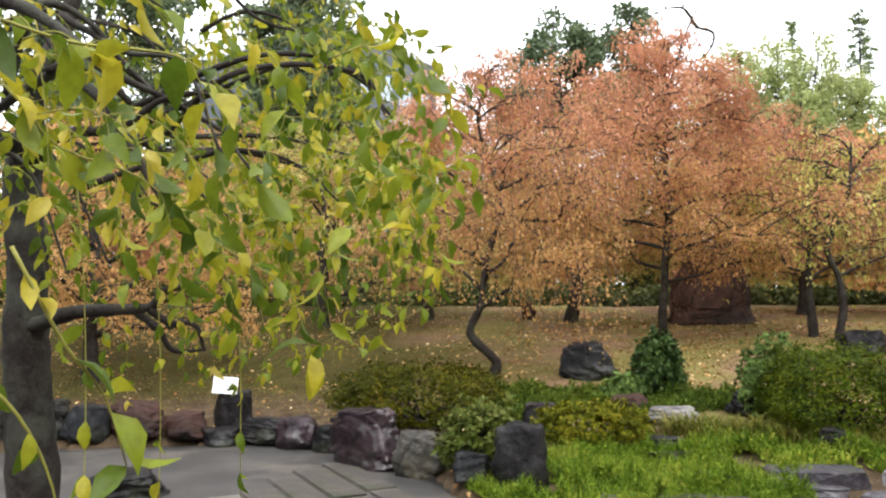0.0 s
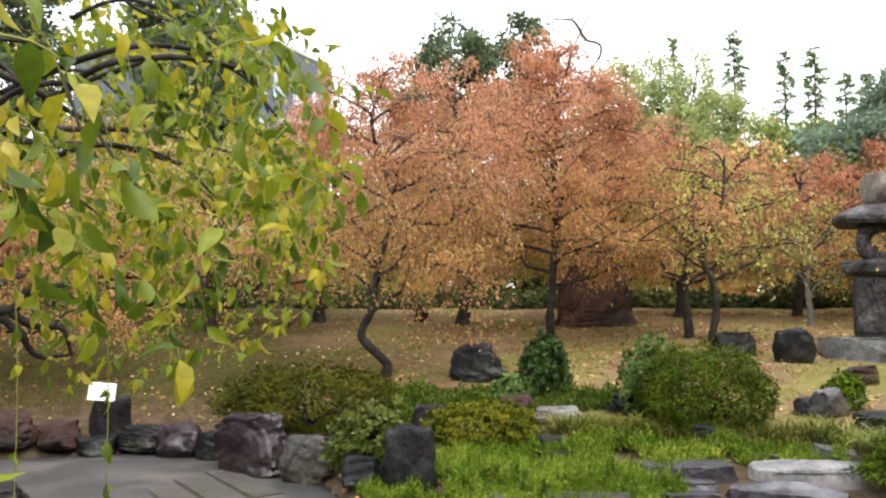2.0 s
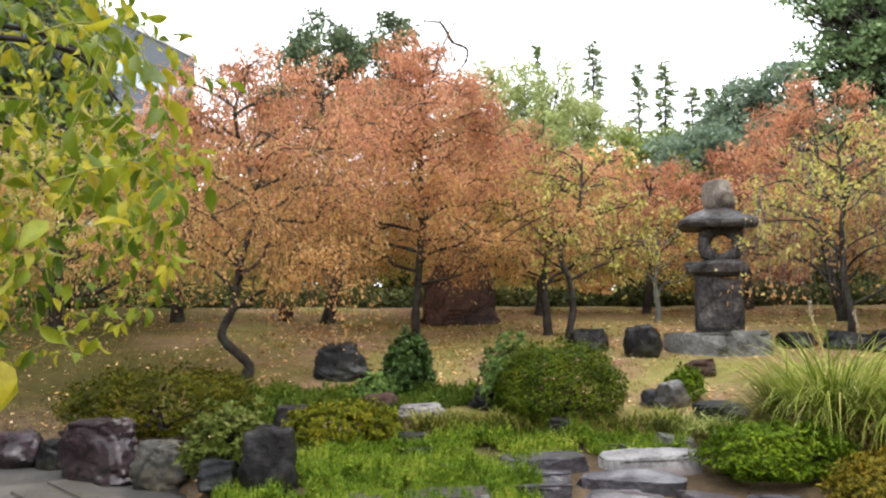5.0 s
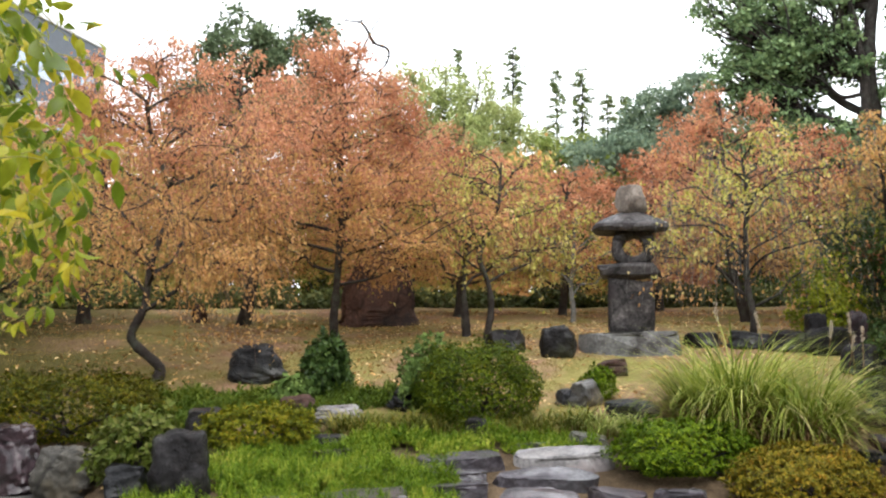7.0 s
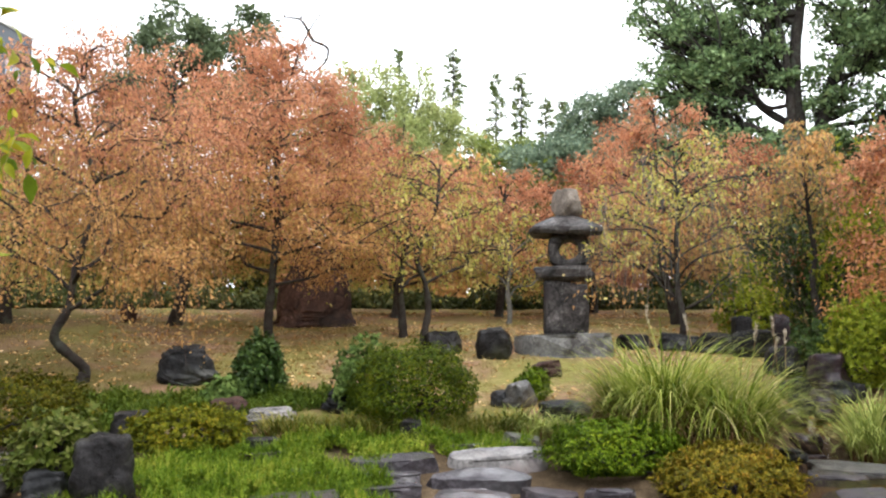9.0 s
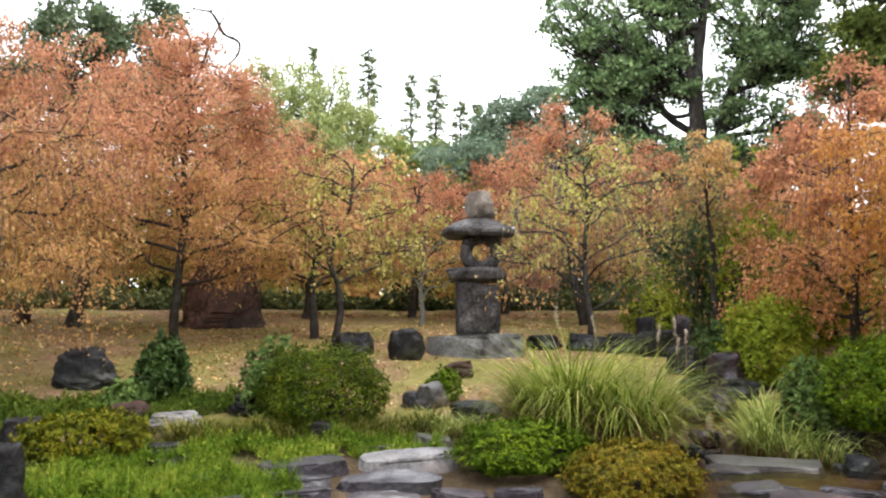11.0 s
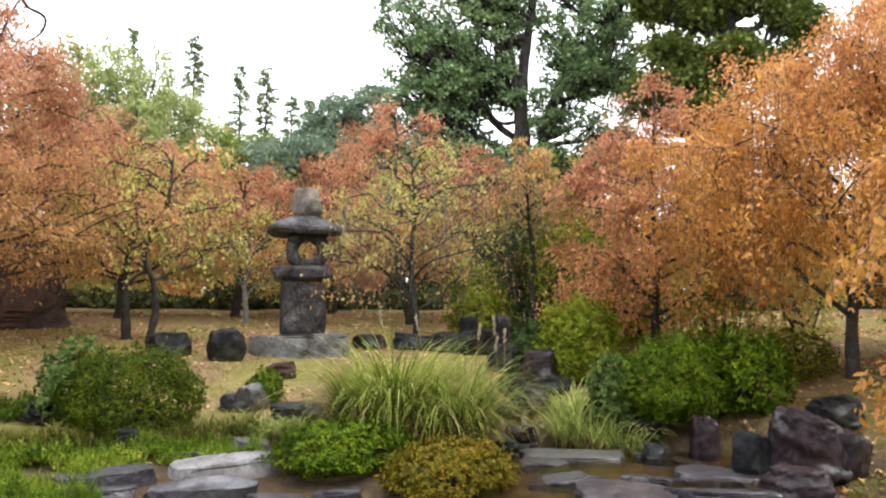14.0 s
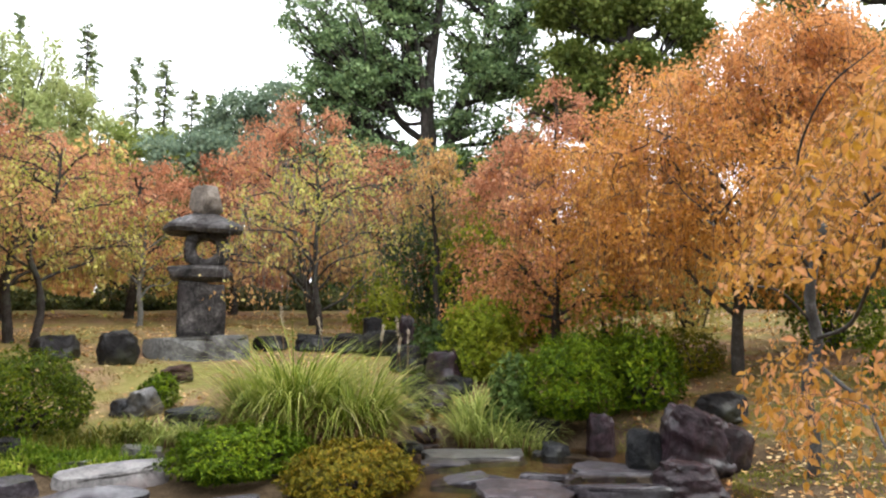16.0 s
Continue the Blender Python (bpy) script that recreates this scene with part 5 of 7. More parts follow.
weeping_tree("weeping_tree", on(32.5, 17.0, -0.05), 2.4, 1.3, 0.5, 110, M_SPARSE, "small thin weeping tree with grey bare twigs", WEEP, 8, 300, 3000, 0.078, 0.05, None, 0.4, 0.9, 0.6, (0.4, 1.0), bark=M_LICHEN, twig_mat=M_LICHEN)
# beside the lantern
weeping_tree("weeping_tree", on(44.6, 13.6, -0.05), 3.55, 1.7, 0.3, 111, M_SPARSE, "weeping tree with yellowing leaves beside the stone lantern", WEEP, 16, 640, 5600, 0.078, 0.05, None, 0.3, 1.05, 0.7, (0.6, 1.9),
             cover=(2600, 0.07, M_RUST, "thin brown leaves"), twig_mat=M_LICHEN, gaps=-0.05)
lawn_tree(44.4, 17.0, 5.0, 2.1, 1.0, 112, M_SALMON, "weeping tree with salmon-orange leaves behind the lantern", 18, 760, 14000, (9000, 0.085, M_RUST, "rust-brown leaves"), cone=0.95)
lawn_tree(49.8, 18.5, 3.9, 1.9, 1.0, 120, M_REDBROWN, "weeping tree with red-brown leaves behind the waterfall", 14, 520, 14000)
weeping_tree("weeping_tree", on(52.9, 14.2, -0.05), 3.7, 0.75, 1.2, 113, M_RUST, "narrow weeping tree with thin olive-yellow leaves", WEEP, 10, 340, 3600, 0.08, 0.05, None, 0.6, 1.1, 0.6, (0.6, 1.5), cover=(1800, 0.078, M_OLIVE, "olive-brown leaves"), twig_mat=M_LICHEN)
# beyond the stream
weeping_tree("weeping_tree", on(61.8, 12.6, -0.05), 4.5, 1.55, 0.15, 114, M_SALMON, "weeping tree with bright orange leaves", WEEP, 26, 1500, 24000, 0.072, 0.055,
             sideways(61.8, [(0, -0.1), (0.0, 0.8), (0.05, 1.6), (-0.02, 2.4), (0.02, 3.2), (0.06, 4.0), (0.0, 4.5)]), 0.1, 0.75, 0.96, (0.4, 1.2), fluff=0.08, rise=0.15, round_top=1.15, cover=(20000, 0.075, M_ORANGE, "bright orange leaves"), gaps=0.0, tuft_f=1.8)
weeping_tree("weeping_tree", on(74.0, 11.3, -0.05), 5.0, 2.55, 0.75, 115, M_GOLD_TOP, "broad weeping tree covered in golden-orange leaves", WEEP, 46, 2800, 54000, 0.058, 0.07,
             sideways(74.0, [(0, -0.1), (0.02, 0.8), (0.15, 1.5), (0.42, 2.3), (0.55, 3.1), (0.78, 3.9), (0.95, 4.6)]), 0.32, 1.0, 0.9, (0.6, 1.9), fluff=0.07, rise=0.4, round_top=1.5, arch=2.45, bark=M_LICHEN_DARK,
             cover=(70000, 0.058, M_GOLD, "golden leaves"), gaps=-0.5)
# behind the green tree
lawn_tree(-24.5, 12.5, 4.2, 2.2, 0.5, 117, M_RUST, "weeping tree with rust-orange leaves", 15, 640, 20000, trunk_r=0.11)
lawn_tree(-9.0, 16.0, 4.2, 2.3, 0.6, 118, M_OLIVE, "weeping tree with olive-brown leaves", 14, 560, 19000, trunk_r=0.11)
lawn_tree(-1.5, 17.0, 4.9, 2.3, 0.6, 121, M_SALMON, "weeping tree with rust-orange leaves", 18, 700, 12000, (10000, 0.091, M_OLIVE, "olive-brown leaves"), trunk_r=0.11)
lawn_tree(-16.0, 18.0, 4.4, 2.3, 0.8, 119, M_RUST, "weeping tree with rust-orange leaves", 14, 520, 18000, trunk_r=0.11)


# ---- the near green weeping tree ----
LEAF_ONE = []
for k in range(5):
    r = np.random.default_rng(900 + k)
    T = LEAF_FULL[0].copy()
    T[:, 2] += -0.35 * T[:, 0] ** 2 * r.uniform(0.2, 1.3)
    T[:, 1] += 0.12 * T[:, 0] ** 2 * r.uniform(-1, 1)
    T[:, 2] += np.abs(T[:, 1]) * r.uniform(-0.2, 0.6)
    LEAF_ONE.append((T, LEAF_FULL[1]))


def near_tree(name, base, seed, label, limbs, shoots, n_single, mat, mat_one, leaf, bark, shoot_mat):
    """A tree seen from close by: limbs and shoots as lines (bearing, distance, height), leaves along the shoots, the first of them single."""
    rng = np.random.default_rng(seed)
    tree = thing(name, base, label, "tree")
    o = np.asarray(base)
    lay = lambda pts: np.array([spot(*p) for p in pts]) - o
    for r0, r1, pts in limbs:
        pl = smooth_line(lay(pts), 6)
        s = Soup()
        tube(s, pl, np.linspace(r0, r1, len(pl)), 8, 0.08, rng)
        part("trunk" if r0 > 0.055 else "limb", s.mesh("limb", True), bark, tree)
    pos, along, up, size = [], [], [], []
    ss = Soup()
    for pts, r0, gap, sz in shoots:
        pl = smooth_line(lay(pts), 4)
        tube(ss, pl, np.linspace(r0, r0 * 0.35, len(pl)), 4)
        seg = np.linalg.norm(np.diff(pl, axis=0), axis=1)
        cum = np.concatenate([[0], np.cumsum(seg)])
        t = np.arange(gap, cum[-1], gap) + rng.uniform(-0.3, 0.3, len(np.arange(gap, cum[-1], gap))) * gap
        t = t[rng.uniform(0, 1, len(t)) < 0.88]
        for q, tv in enumerate(t):
            k = min(np.searchsorted(cum, tv), len(pl) - 1)
            tg = unit(pl[k] - pl[k - 1])
            sd = unit(np.cross(tg, [0, 0, 1]) + 1e-4)
            p = pl[k]
            pos.append(p)
            along.append(sd * (0.55 if q % 2 else -0.55) + tg * 0.35 + rng.normal(0, 0.45, 3) + np.array([0, 0, -0.6]))
            up.append(-unit(p + o - np.array([0, 0, 1.5])) * 0.5 * rng.choice([1, -0.4]) + rng.normal(0, 0.55, 3) + np.array([0, 0, 0.55]))
            size.append(sz * rng.uniform(0.55, 1.25))
    part("shoot_spray", ss.mesh("shoot_spray", True), shoot_mat, tree, kind="stuff")
    pos, along, up, size = np.array(pos), np.array(along), np.array(up), np.array(size)
    near = np.argsort(np.linalg.norm(pos[:, :2] + o[:2], axis=1))[:n_single]
    kinds = []
    for T, F in LEAF_ONE:
        me = mesh_np("leaf", T, F, True)
        me.materials.append(mat_one)
        kinds.append(me)
    for c, k in enumerate(near):
        a = unit(along[k])
        sd = unit(np.cross(up[k], a))
        nn = np.cross(a, sd)
        ob = new("leaf", kinds[c % 5])
        ob.parent = tree
        s = size[k]
        ob.matrix_basis = Matrix(((a[0] * s, sd[0] * s, nn[0] * s, pos[k][0]), (a[1] * s, sd[1] * s, nn[1] * s, pos[k][1]), (a[2] * s, sd[2] * s, nn[2] * s, pos[k][2]), (0, 0, 0, 1)))
    rest = np.setdiff1d(np.arange(len(pos)), near)
    fs = Soup()
    for c in range(5):
        i = rest[c::5]
        leaves(fs, pos[i], along[i], up[i], size[i], LEAF_ONE[c])
    part("foliage", fs.mesh("foliage", True), mat, tree, kind="stuff")
    return tree


def green_shoots():
    rng = np.random.default_rng(77)
    S = [
        ([(-36, 1.2, 1.93), (-30.5, 1.2, 1.91), (-26.8, 1.19, 1.91), (-23.3, 1.18, 1.9), (-20.3, 1.18, 1.84), (-18.5, 1.2, 1.74)], 0.0028, 0.030, 0.075),
        ([(-35, 1.45, 1.95), (-32.2, 1.43, 1.87), (-30, 1.43, 1.81), (-25.2, 1.42, 1.77), (-21.6, 1.41, 1.69), (-18.6, 1.41, 1.64), (-15.9, 1.40, 1.60), (-14.3, 1.41, 1.52), (-13.6, 1.42, 1.44)], 0.003, 0.030, 0.074),
        ([(-19, 2.46, 2.28), (-15.2, 2.45, 2.33), (-12, 2.45, 2.32), (-7, 2.44, 2.3), (-3, 2.43, 2.28), (0.6, 2.42, 2.25)], 0.003, 0.030, 0.072),
        ([(-20, 2.36, 2.10), (-16, 2.35, 2.12), (-10.4, 2.34, 2.12), (-6.7, 2.34, 2.06), (-4.6, 2.33, 1.98), (-3.2, 2.33, 1.86)], 0.003, 0.028, 0.07),
        ([(-34, 1.0, 1.62), (-31, 1.0, 1.52), (-28.5, 1.02, 1.46), (-27, 1.03, 1.38)], 0.003, 0.03, 0.062),
        ([(-36, 1.05, 1.50), (-33, 1.05, 1.44), (-31, 1.06, 1.36), (-30, 1.07, 1.26)], 0.003, 0.03, 0.062),
        ([(-34, 1.3, 2.05), (-29, 1.3, 2.06), (-25, 1.32, 2.02), (-22, 1.34, 1.92), (-20.5, 1.36, 1.78)], 0.0025, 0.03, 0.08),
    ]

    def limit(z):
        return float(np.interp(z, [1.0, 1.21, 1.32, 1.39, 1.46, 1.58, 1.82, 2.05, 2.25, 2.34, 2.55], [-22, -18, -14.7, -10.8, -8.0, -3.2, -1.2, -0.6, -0.2, -3.5, -9.0]))

    for k in range(165):
        az0 = -38 + 33 * rng.uniform(0, 1) ** 0.85
        d0 = rng.uniform(1.9, 3.9) if k % 9 else rng.uniform(1.3, 1.9)
        z0 = 1.55 + d0 * math.tan(math.radians(rng.uniform(5, 22)))
        run = rng.uniform(4, 15)
        drop = d0 * math.tan(math.radians(rng.uniform(1, 14)))
        shy = abs(rng.normal(0, 4.0)) * (1.0 if z0 < 1.55 + 0.2 * d0 else 2.0)
        pts = []
        for q in (0, 0.2, 0.42, 0.64, 0.84, 1.0):
            z = z0 + d0 * 0.035 * math.sin(q * 3) - drop * q ** 1.9
            el = (z - 1.55) / d0
            az = min(az0 + run * q * (1 - 0.35 * q), limit(1.55 + el * 2.43) - shy * (0.4 + 0.6 * q))
            pts.append((az, d0 - 0.12 * q, z))
        if pts[-1][2] < 0.7:
            continue
        S.append((pts, 0.0014, 0.028, rng.uniform(0.042, 0.062)))
    # a few long bare-ended strands that hang low
    for az, d0, zt in [(-22.5, 1.9, 0.8), (-17.2, 2.0, 0.9), (-27.5, 1.6, 0.9)]:
        S.append(([(az - 2.5, d0, 2.0), (az - 1, d0, 1.75), (az - 0.2, d0, 1.45), (az, d0, 1.1 if zt < 1 else 1.3), (az + 0.2, d0, zt)], 0.0022, 0.055, 0.048))
    return S


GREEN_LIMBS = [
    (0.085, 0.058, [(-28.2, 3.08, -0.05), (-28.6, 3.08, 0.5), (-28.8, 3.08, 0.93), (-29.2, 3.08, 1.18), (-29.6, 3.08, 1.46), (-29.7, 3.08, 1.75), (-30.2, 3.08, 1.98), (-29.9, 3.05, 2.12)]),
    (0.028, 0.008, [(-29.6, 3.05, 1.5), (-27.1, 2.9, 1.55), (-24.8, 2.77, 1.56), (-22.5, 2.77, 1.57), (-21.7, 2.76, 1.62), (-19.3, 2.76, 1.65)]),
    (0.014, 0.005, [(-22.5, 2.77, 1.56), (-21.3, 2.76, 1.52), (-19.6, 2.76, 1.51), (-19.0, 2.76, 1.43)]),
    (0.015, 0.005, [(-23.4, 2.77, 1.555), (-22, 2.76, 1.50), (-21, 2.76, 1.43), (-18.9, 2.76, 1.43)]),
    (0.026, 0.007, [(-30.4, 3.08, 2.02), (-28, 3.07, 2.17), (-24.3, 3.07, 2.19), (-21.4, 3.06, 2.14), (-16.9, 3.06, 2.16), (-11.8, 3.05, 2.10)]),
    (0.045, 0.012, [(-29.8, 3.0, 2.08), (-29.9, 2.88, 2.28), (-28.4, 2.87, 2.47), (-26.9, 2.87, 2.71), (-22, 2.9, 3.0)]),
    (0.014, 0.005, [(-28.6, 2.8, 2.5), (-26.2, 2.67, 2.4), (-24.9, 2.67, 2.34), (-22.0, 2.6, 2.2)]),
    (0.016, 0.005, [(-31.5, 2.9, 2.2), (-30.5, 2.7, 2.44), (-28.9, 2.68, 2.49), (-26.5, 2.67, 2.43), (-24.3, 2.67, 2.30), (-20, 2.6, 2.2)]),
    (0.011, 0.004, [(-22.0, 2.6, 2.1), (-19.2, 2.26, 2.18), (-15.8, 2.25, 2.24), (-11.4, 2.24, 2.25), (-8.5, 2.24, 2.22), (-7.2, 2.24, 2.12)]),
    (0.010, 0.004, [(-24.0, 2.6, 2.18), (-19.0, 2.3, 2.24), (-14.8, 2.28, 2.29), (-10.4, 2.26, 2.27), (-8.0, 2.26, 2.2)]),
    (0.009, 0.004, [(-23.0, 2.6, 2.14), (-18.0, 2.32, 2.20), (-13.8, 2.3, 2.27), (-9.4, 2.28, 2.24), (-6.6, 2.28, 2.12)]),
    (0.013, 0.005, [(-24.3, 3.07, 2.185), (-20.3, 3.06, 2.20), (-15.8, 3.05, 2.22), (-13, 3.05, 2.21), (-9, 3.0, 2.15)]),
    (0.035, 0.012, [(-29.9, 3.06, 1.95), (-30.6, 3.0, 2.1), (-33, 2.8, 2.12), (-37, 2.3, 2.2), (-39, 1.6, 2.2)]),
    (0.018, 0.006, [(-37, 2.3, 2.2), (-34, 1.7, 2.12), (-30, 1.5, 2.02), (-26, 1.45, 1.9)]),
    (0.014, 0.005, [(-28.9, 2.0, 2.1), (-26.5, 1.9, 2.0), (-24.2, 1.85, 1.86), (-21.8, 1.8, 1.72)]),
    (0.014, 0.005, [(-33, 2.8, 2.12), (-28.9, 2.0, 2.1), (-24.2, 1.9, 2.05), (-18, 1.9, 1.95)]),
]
r = np.random.default_rng(79)
for k in range(18):
    az0, d0, z0 = r.uniform(-38, -18), r.uniform(1.9, 3.3), r.uniform(1.9, 2.75)
    run = r.uniform(6, 14)
    GREEN_LIMBS.append((r.uniform(0.006, 0.012), 0.003, [(az0 + run * q + r.normal(0, 0.4), d0 - 0.15 * q, z0 + 0.1 * math.sin(3 * q) - r.uniform(0.1, 0.3) * q ** 2 * d0 * 0.4) for q in (0, 0.25, 0.5, 0.75, 1)]))
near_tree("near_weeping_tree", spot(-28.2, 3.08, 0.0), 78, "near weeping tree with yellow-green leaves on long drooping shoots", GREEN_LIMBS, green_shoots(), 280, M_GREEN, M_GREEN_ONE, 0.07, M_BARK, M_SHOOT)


def gold_shoots():
    """Hanging shoots in two storeys, the crown and a low skirt, with a gap between that shows the limbs."""
    rng = np.random.default_rng(87)
    S = []

    def rim(el):
        return float(np.interp(el, [-12, -10, -8.5, -6, -3, -1.5, 1, 4, 7, 10.8, 15, 20], [80, 78, 75.5, 73.4, 73.8, 75.5, 72.4, 73.6, 75.6, 78.6, 82.5, 87]))

    for k in range(500):
        if k % 10 < 8:  # the upper crown
            el0, d0 = rng.uniform(2.5, 17), rng.uniform(3.2, 6.8)
            foot = rng.uniform(0.6, 5.0)
        else:  # the low hanging skirt
            el0, d0 = rng.uniform(-6.8, -1.8), rng.uniform(3.4, 6.2)
            foot = -12.0
        az0 = rim(el0) + 22 * rng.uniform(0, 1) ** 1.3
        run = rng.uniform(-7, 3) * 3.5 / d0
        drop = rng.uniform(1.0, 6.0) * (1.3 if el0 > 0 else 0.7)
        shy = abs(rng.normal(0, 2.4)) + (0.0 if k % 10 < 8 else 2.0 * math.sin(k * 1.7) ** 2)
        pts = []
        for q in (0, 0.25, 0.5, 0.75, 1.0):
            el = max(el0 + 1.3 * math.sin(q * 3) - drop * q ** 1.8, foot)
            az = max(az0 + run * q, rim(el) + shy)
            pts.append((az, d0 - 0.25 * q, max(1.55 + d0 * math.tan(math.radians(el)), 0.36)))
        S.append((pts, 0.0022, 0.036, rng.uniform(0.044, 0.060)))
    return S


GOLD_LIMBS = [
    (0.056, 0.04, [(78.3, 7.55, 0.05), (78.5, 7.5, 0.5), (78.2, 7.45, 0.95), (78.9, 7.4, 1.35), (78.6, 7.3, 1.75), (79.5, 7.2, 2.3)]),
    (0.012, 0.005, [(78.7, 7.4, 1.5), (77, 7.0, 1.75), (75.2, 6.6, 1.80), (73.8, 6.3, 1.78)]),
    (0.018, 0.006, [(78.9, 7.4, 1.38), (80.8, 6.6, 1.5), (82, 5.6, 1.75), (83, 4.6, 1.95), (82, 3.6, 2.05)]),
    (0.018, 0.006, [(79, 7.3, 2.0), (82, 6.8, 2.4), (86, 6.0, 2.6), (88, 5.0, 2.6)]),
    (0.016, 0.005, [(78.8, 7.3, 1.9), (77.6, 6.2, 2.2), (78.5, 5.0, 2.35), (79.5, 4.2, 2.2)]),
    (0.015, 0.005, [(79.4, 7.2, 2.3), (78.2, 7.0, 2.8), (80, 6.4, 3.2), (83, 5.8, 3.3)]),
    (0.02, 0.006, [(78.6, 7.4, 1.2), (80.2, 6.2, 1.1), (81.5, 5.0, 1.08), (82.5, 4.0, 1.0)]),
]
near_tree("near_weeping_tree", on(78.3, 7.55), 88, "near weeping tree with golden-orange leaves and lichened limbs", GOLD_LIMBS, gold_shoots(), 280, M_GOLD_NEAR, M_GOLD_ONE, 0.07, M_LICHEN_DARK, M_LICHEN_DARK)


# ---- the stone lantern ----
def lantern():
    """A tall rustic garden lantern stacked from rough stones, its firebox pierced by a round hole."""
    az, d = 36.75, 12.7
    base = on(az, d, 0.0)
    lan = thing("stone_lantern", base, "tall rustic stone lantern of stacked rough stones", "lantern")
    lan.rotation_euler = (0, 0, math.radians(-az))
    g = base[2]

    def lump(nm, size, seed, cx, z0, mat, block, rough=0.06, cuts=5, label="", cy=0.0, level=4, keep=(0.62, 0.88)):
        me = rock_mesh(nm, size, seed, cuts, block, rough, level, taper=0.0, flat_top=0.85, keep=keep)
        V = np.zeros(len(me.vertices) * 3)
        me.vertices.foreach_get("co", V)
        V = V.reshape(-1, 3)
        V[:, 2] = (V[:, 2] - V[:, 2].min()) / (V[:, 2].max() - V[:, 2].min()) * size[2]
        V += np.array([cx, cy, z0])
        me.vertices.foreach_set("co", V.ravel())
        return part(nm, me, mat, lan, label)

    lump("pedestal", (0.72, 0.62, 0.92), 12, -0.02, 0.27, M_LANTERN, 0.22, 0.06, 3, "rough upright pedestal stone", keep=(0.92, 1.25))
    lump("platform", (1.02, 0.8, 0.27), 13, -0.05, 1.15, M_LANTERN, 0.55, 0.05, 4, "flat rounded platform stone")
    # firebox with its hole
    n = 64
    a = np.linspace(0, 2 * np.pi, n, endpoint=False)
    ex = 0.62
    ox, oz = np.sign(np.cos(a)) * np.abs(np.cos(a)) ** ex * 0.325, np.sign(np.sin(a)) * np.abs(np.sin(a)) ** ex * 0.265
    ix, iz = np.cos(a) * 0.15, np.sin(a) * 0.155
    rows = [(0.0, 1.0, -0.2), (0.0, 0.95, -0.255), (0.45, 1, -0.27), (0.93, 1, -0.262), (1.0, 1, -0.245), (1.0, 1, 0.245), (0.93, 1, 0.262), (0.45, 1, 0.27), (0.0, 0.95, 0.255), (0.0, 1.0, 0.2), (0, 1.03, 0.0)]
    V = []
    r = np.random.default_rng(14)
    for k, s, y in rows:
        x, z = ox * (1 - k) * s + ix * k, oz * (1 - k) * s + iz * k
        V.append(np.stack([x + r.normal(0, 0.003, n) + 0.0, np.full(n, y) + r.normal(0, 0.003, n), z + 1.655 + r.normal(0, 0.003, n)], -1))
    m, F = len(rows), []
    for i in range(m):
        k = np.arange(n)
        p, q, p2, q2 = i * n + k, i * n + (k + 1) % n, ((i + 1) % m) * n + k, ((i + 1) % m) * n + (k + 1) % n
        F += [np.stack([p, p2, q2], -1), np.stack([p, q2, q], -1)]
    V = np.concatenate(V)
    V[:, 0] += 0.03
    me = mesh_np("firebox", V, np.concatenate(F), True)
    me.set_sharp_from_angle(angle=math.radians(40))
    part("firebox", me, M_LANTERN, lan, "firebox with a round hole right through")
    # roof: wide, thin at the rim, humped
    rng = np.random.default_rng(15)
    n = 60
    a = np.linspace(0, 2 * np.pi, n, endpoint=False)
    kn = 1 + rng.normal(0, 0.05, 11)
    rad = np.interp(a, np.linspace(0, 2 * np.pi, 12), np.append(kn, kn[0]))
    prof = [(0.25, -0.02), (0.7, -0.03), (0.93, -0.02), (1.0, 0.03), (0.99, 0.085), (0.9, 0.13), (0.7, 0.19), (0.45, 0.25), (0.22, 0.31), (0.1, 0.32)]
    V = []
    for s, z in prof:
        x = np.cos(a) * 0.62 * rad * s
        y = np.sin(a) * 0.52 * rad * s
        dz = 0.02 * np.sin(a * 2 + 0.6) * s + rng.normal(0, 0.006, n)
        V.append(np.stack([x, y, z + dz + 1.92], -1))
    V = np.concatenate(V + [np.array([[0, 0, 1.90]]), np.array([[0, 0, 2.24]])])
    F = []
    for i in range(len(prof) - 1):
        k = np.arange(n)
        p, q = i * n + k, i * n + (k + 1) % n
        F += [np.stack([p, q, q + n], -1), np.stack([p, q + n, p + n], -1)]
    k = np.arange(n)
    F.append(np.stack([np.roll(k, -1), k, np.full(n, len(V) - 2)], -1))
    k = k + (len(prof) - 1) * n
    F.append(np.stack([k, np.roll(k, -1), np.full(n, len(V) - 1)], -1))
    me = mesh_np("roof", V, np.concatenate(F), True)
    me.set_sharp_from_angle(angle=math.radians(35))
    part("roof", me, M_LANTERN, lan, "broad rough roof stone with a thin rim")
    lump("jewel", (0.52, 0.44, 0.52), 17, 0.03, 2.15, M_LANTERN_TOP, 1.0, 0.07, 3, "upright brownish cap stone")
    # the slab under it
    base_me = rock_mesh("lantern_plinth", (1.62, 1.0, 0.46), 18, 2, 0.25, 0.05, 4, taper=0.02, flat_top=0.85, keep=(0.88, 1.2))
    solid("lantern_plinth", base_me, M_PLINTH, gz(spot(36.4, 12.62), -0.06), "long pale grey slab under the stone lantern", "stone", rz=-36.4)


M_PLINTH = surface("plinth_stone", [(0.34, (0.0425, 0.0425, 0.0408)), (0.5, (0.1105, 0.1105, 0.1062)), (0.64, (0.204, 0.1997, 0.1913)), (0.78, (0.306, 0.2975, 0.2805))], 2.4, 20, (0.6, 0.9), 0.9, 0.03, 0.2, (0.035, 0.032, 0.03), 1.6)
lantern()

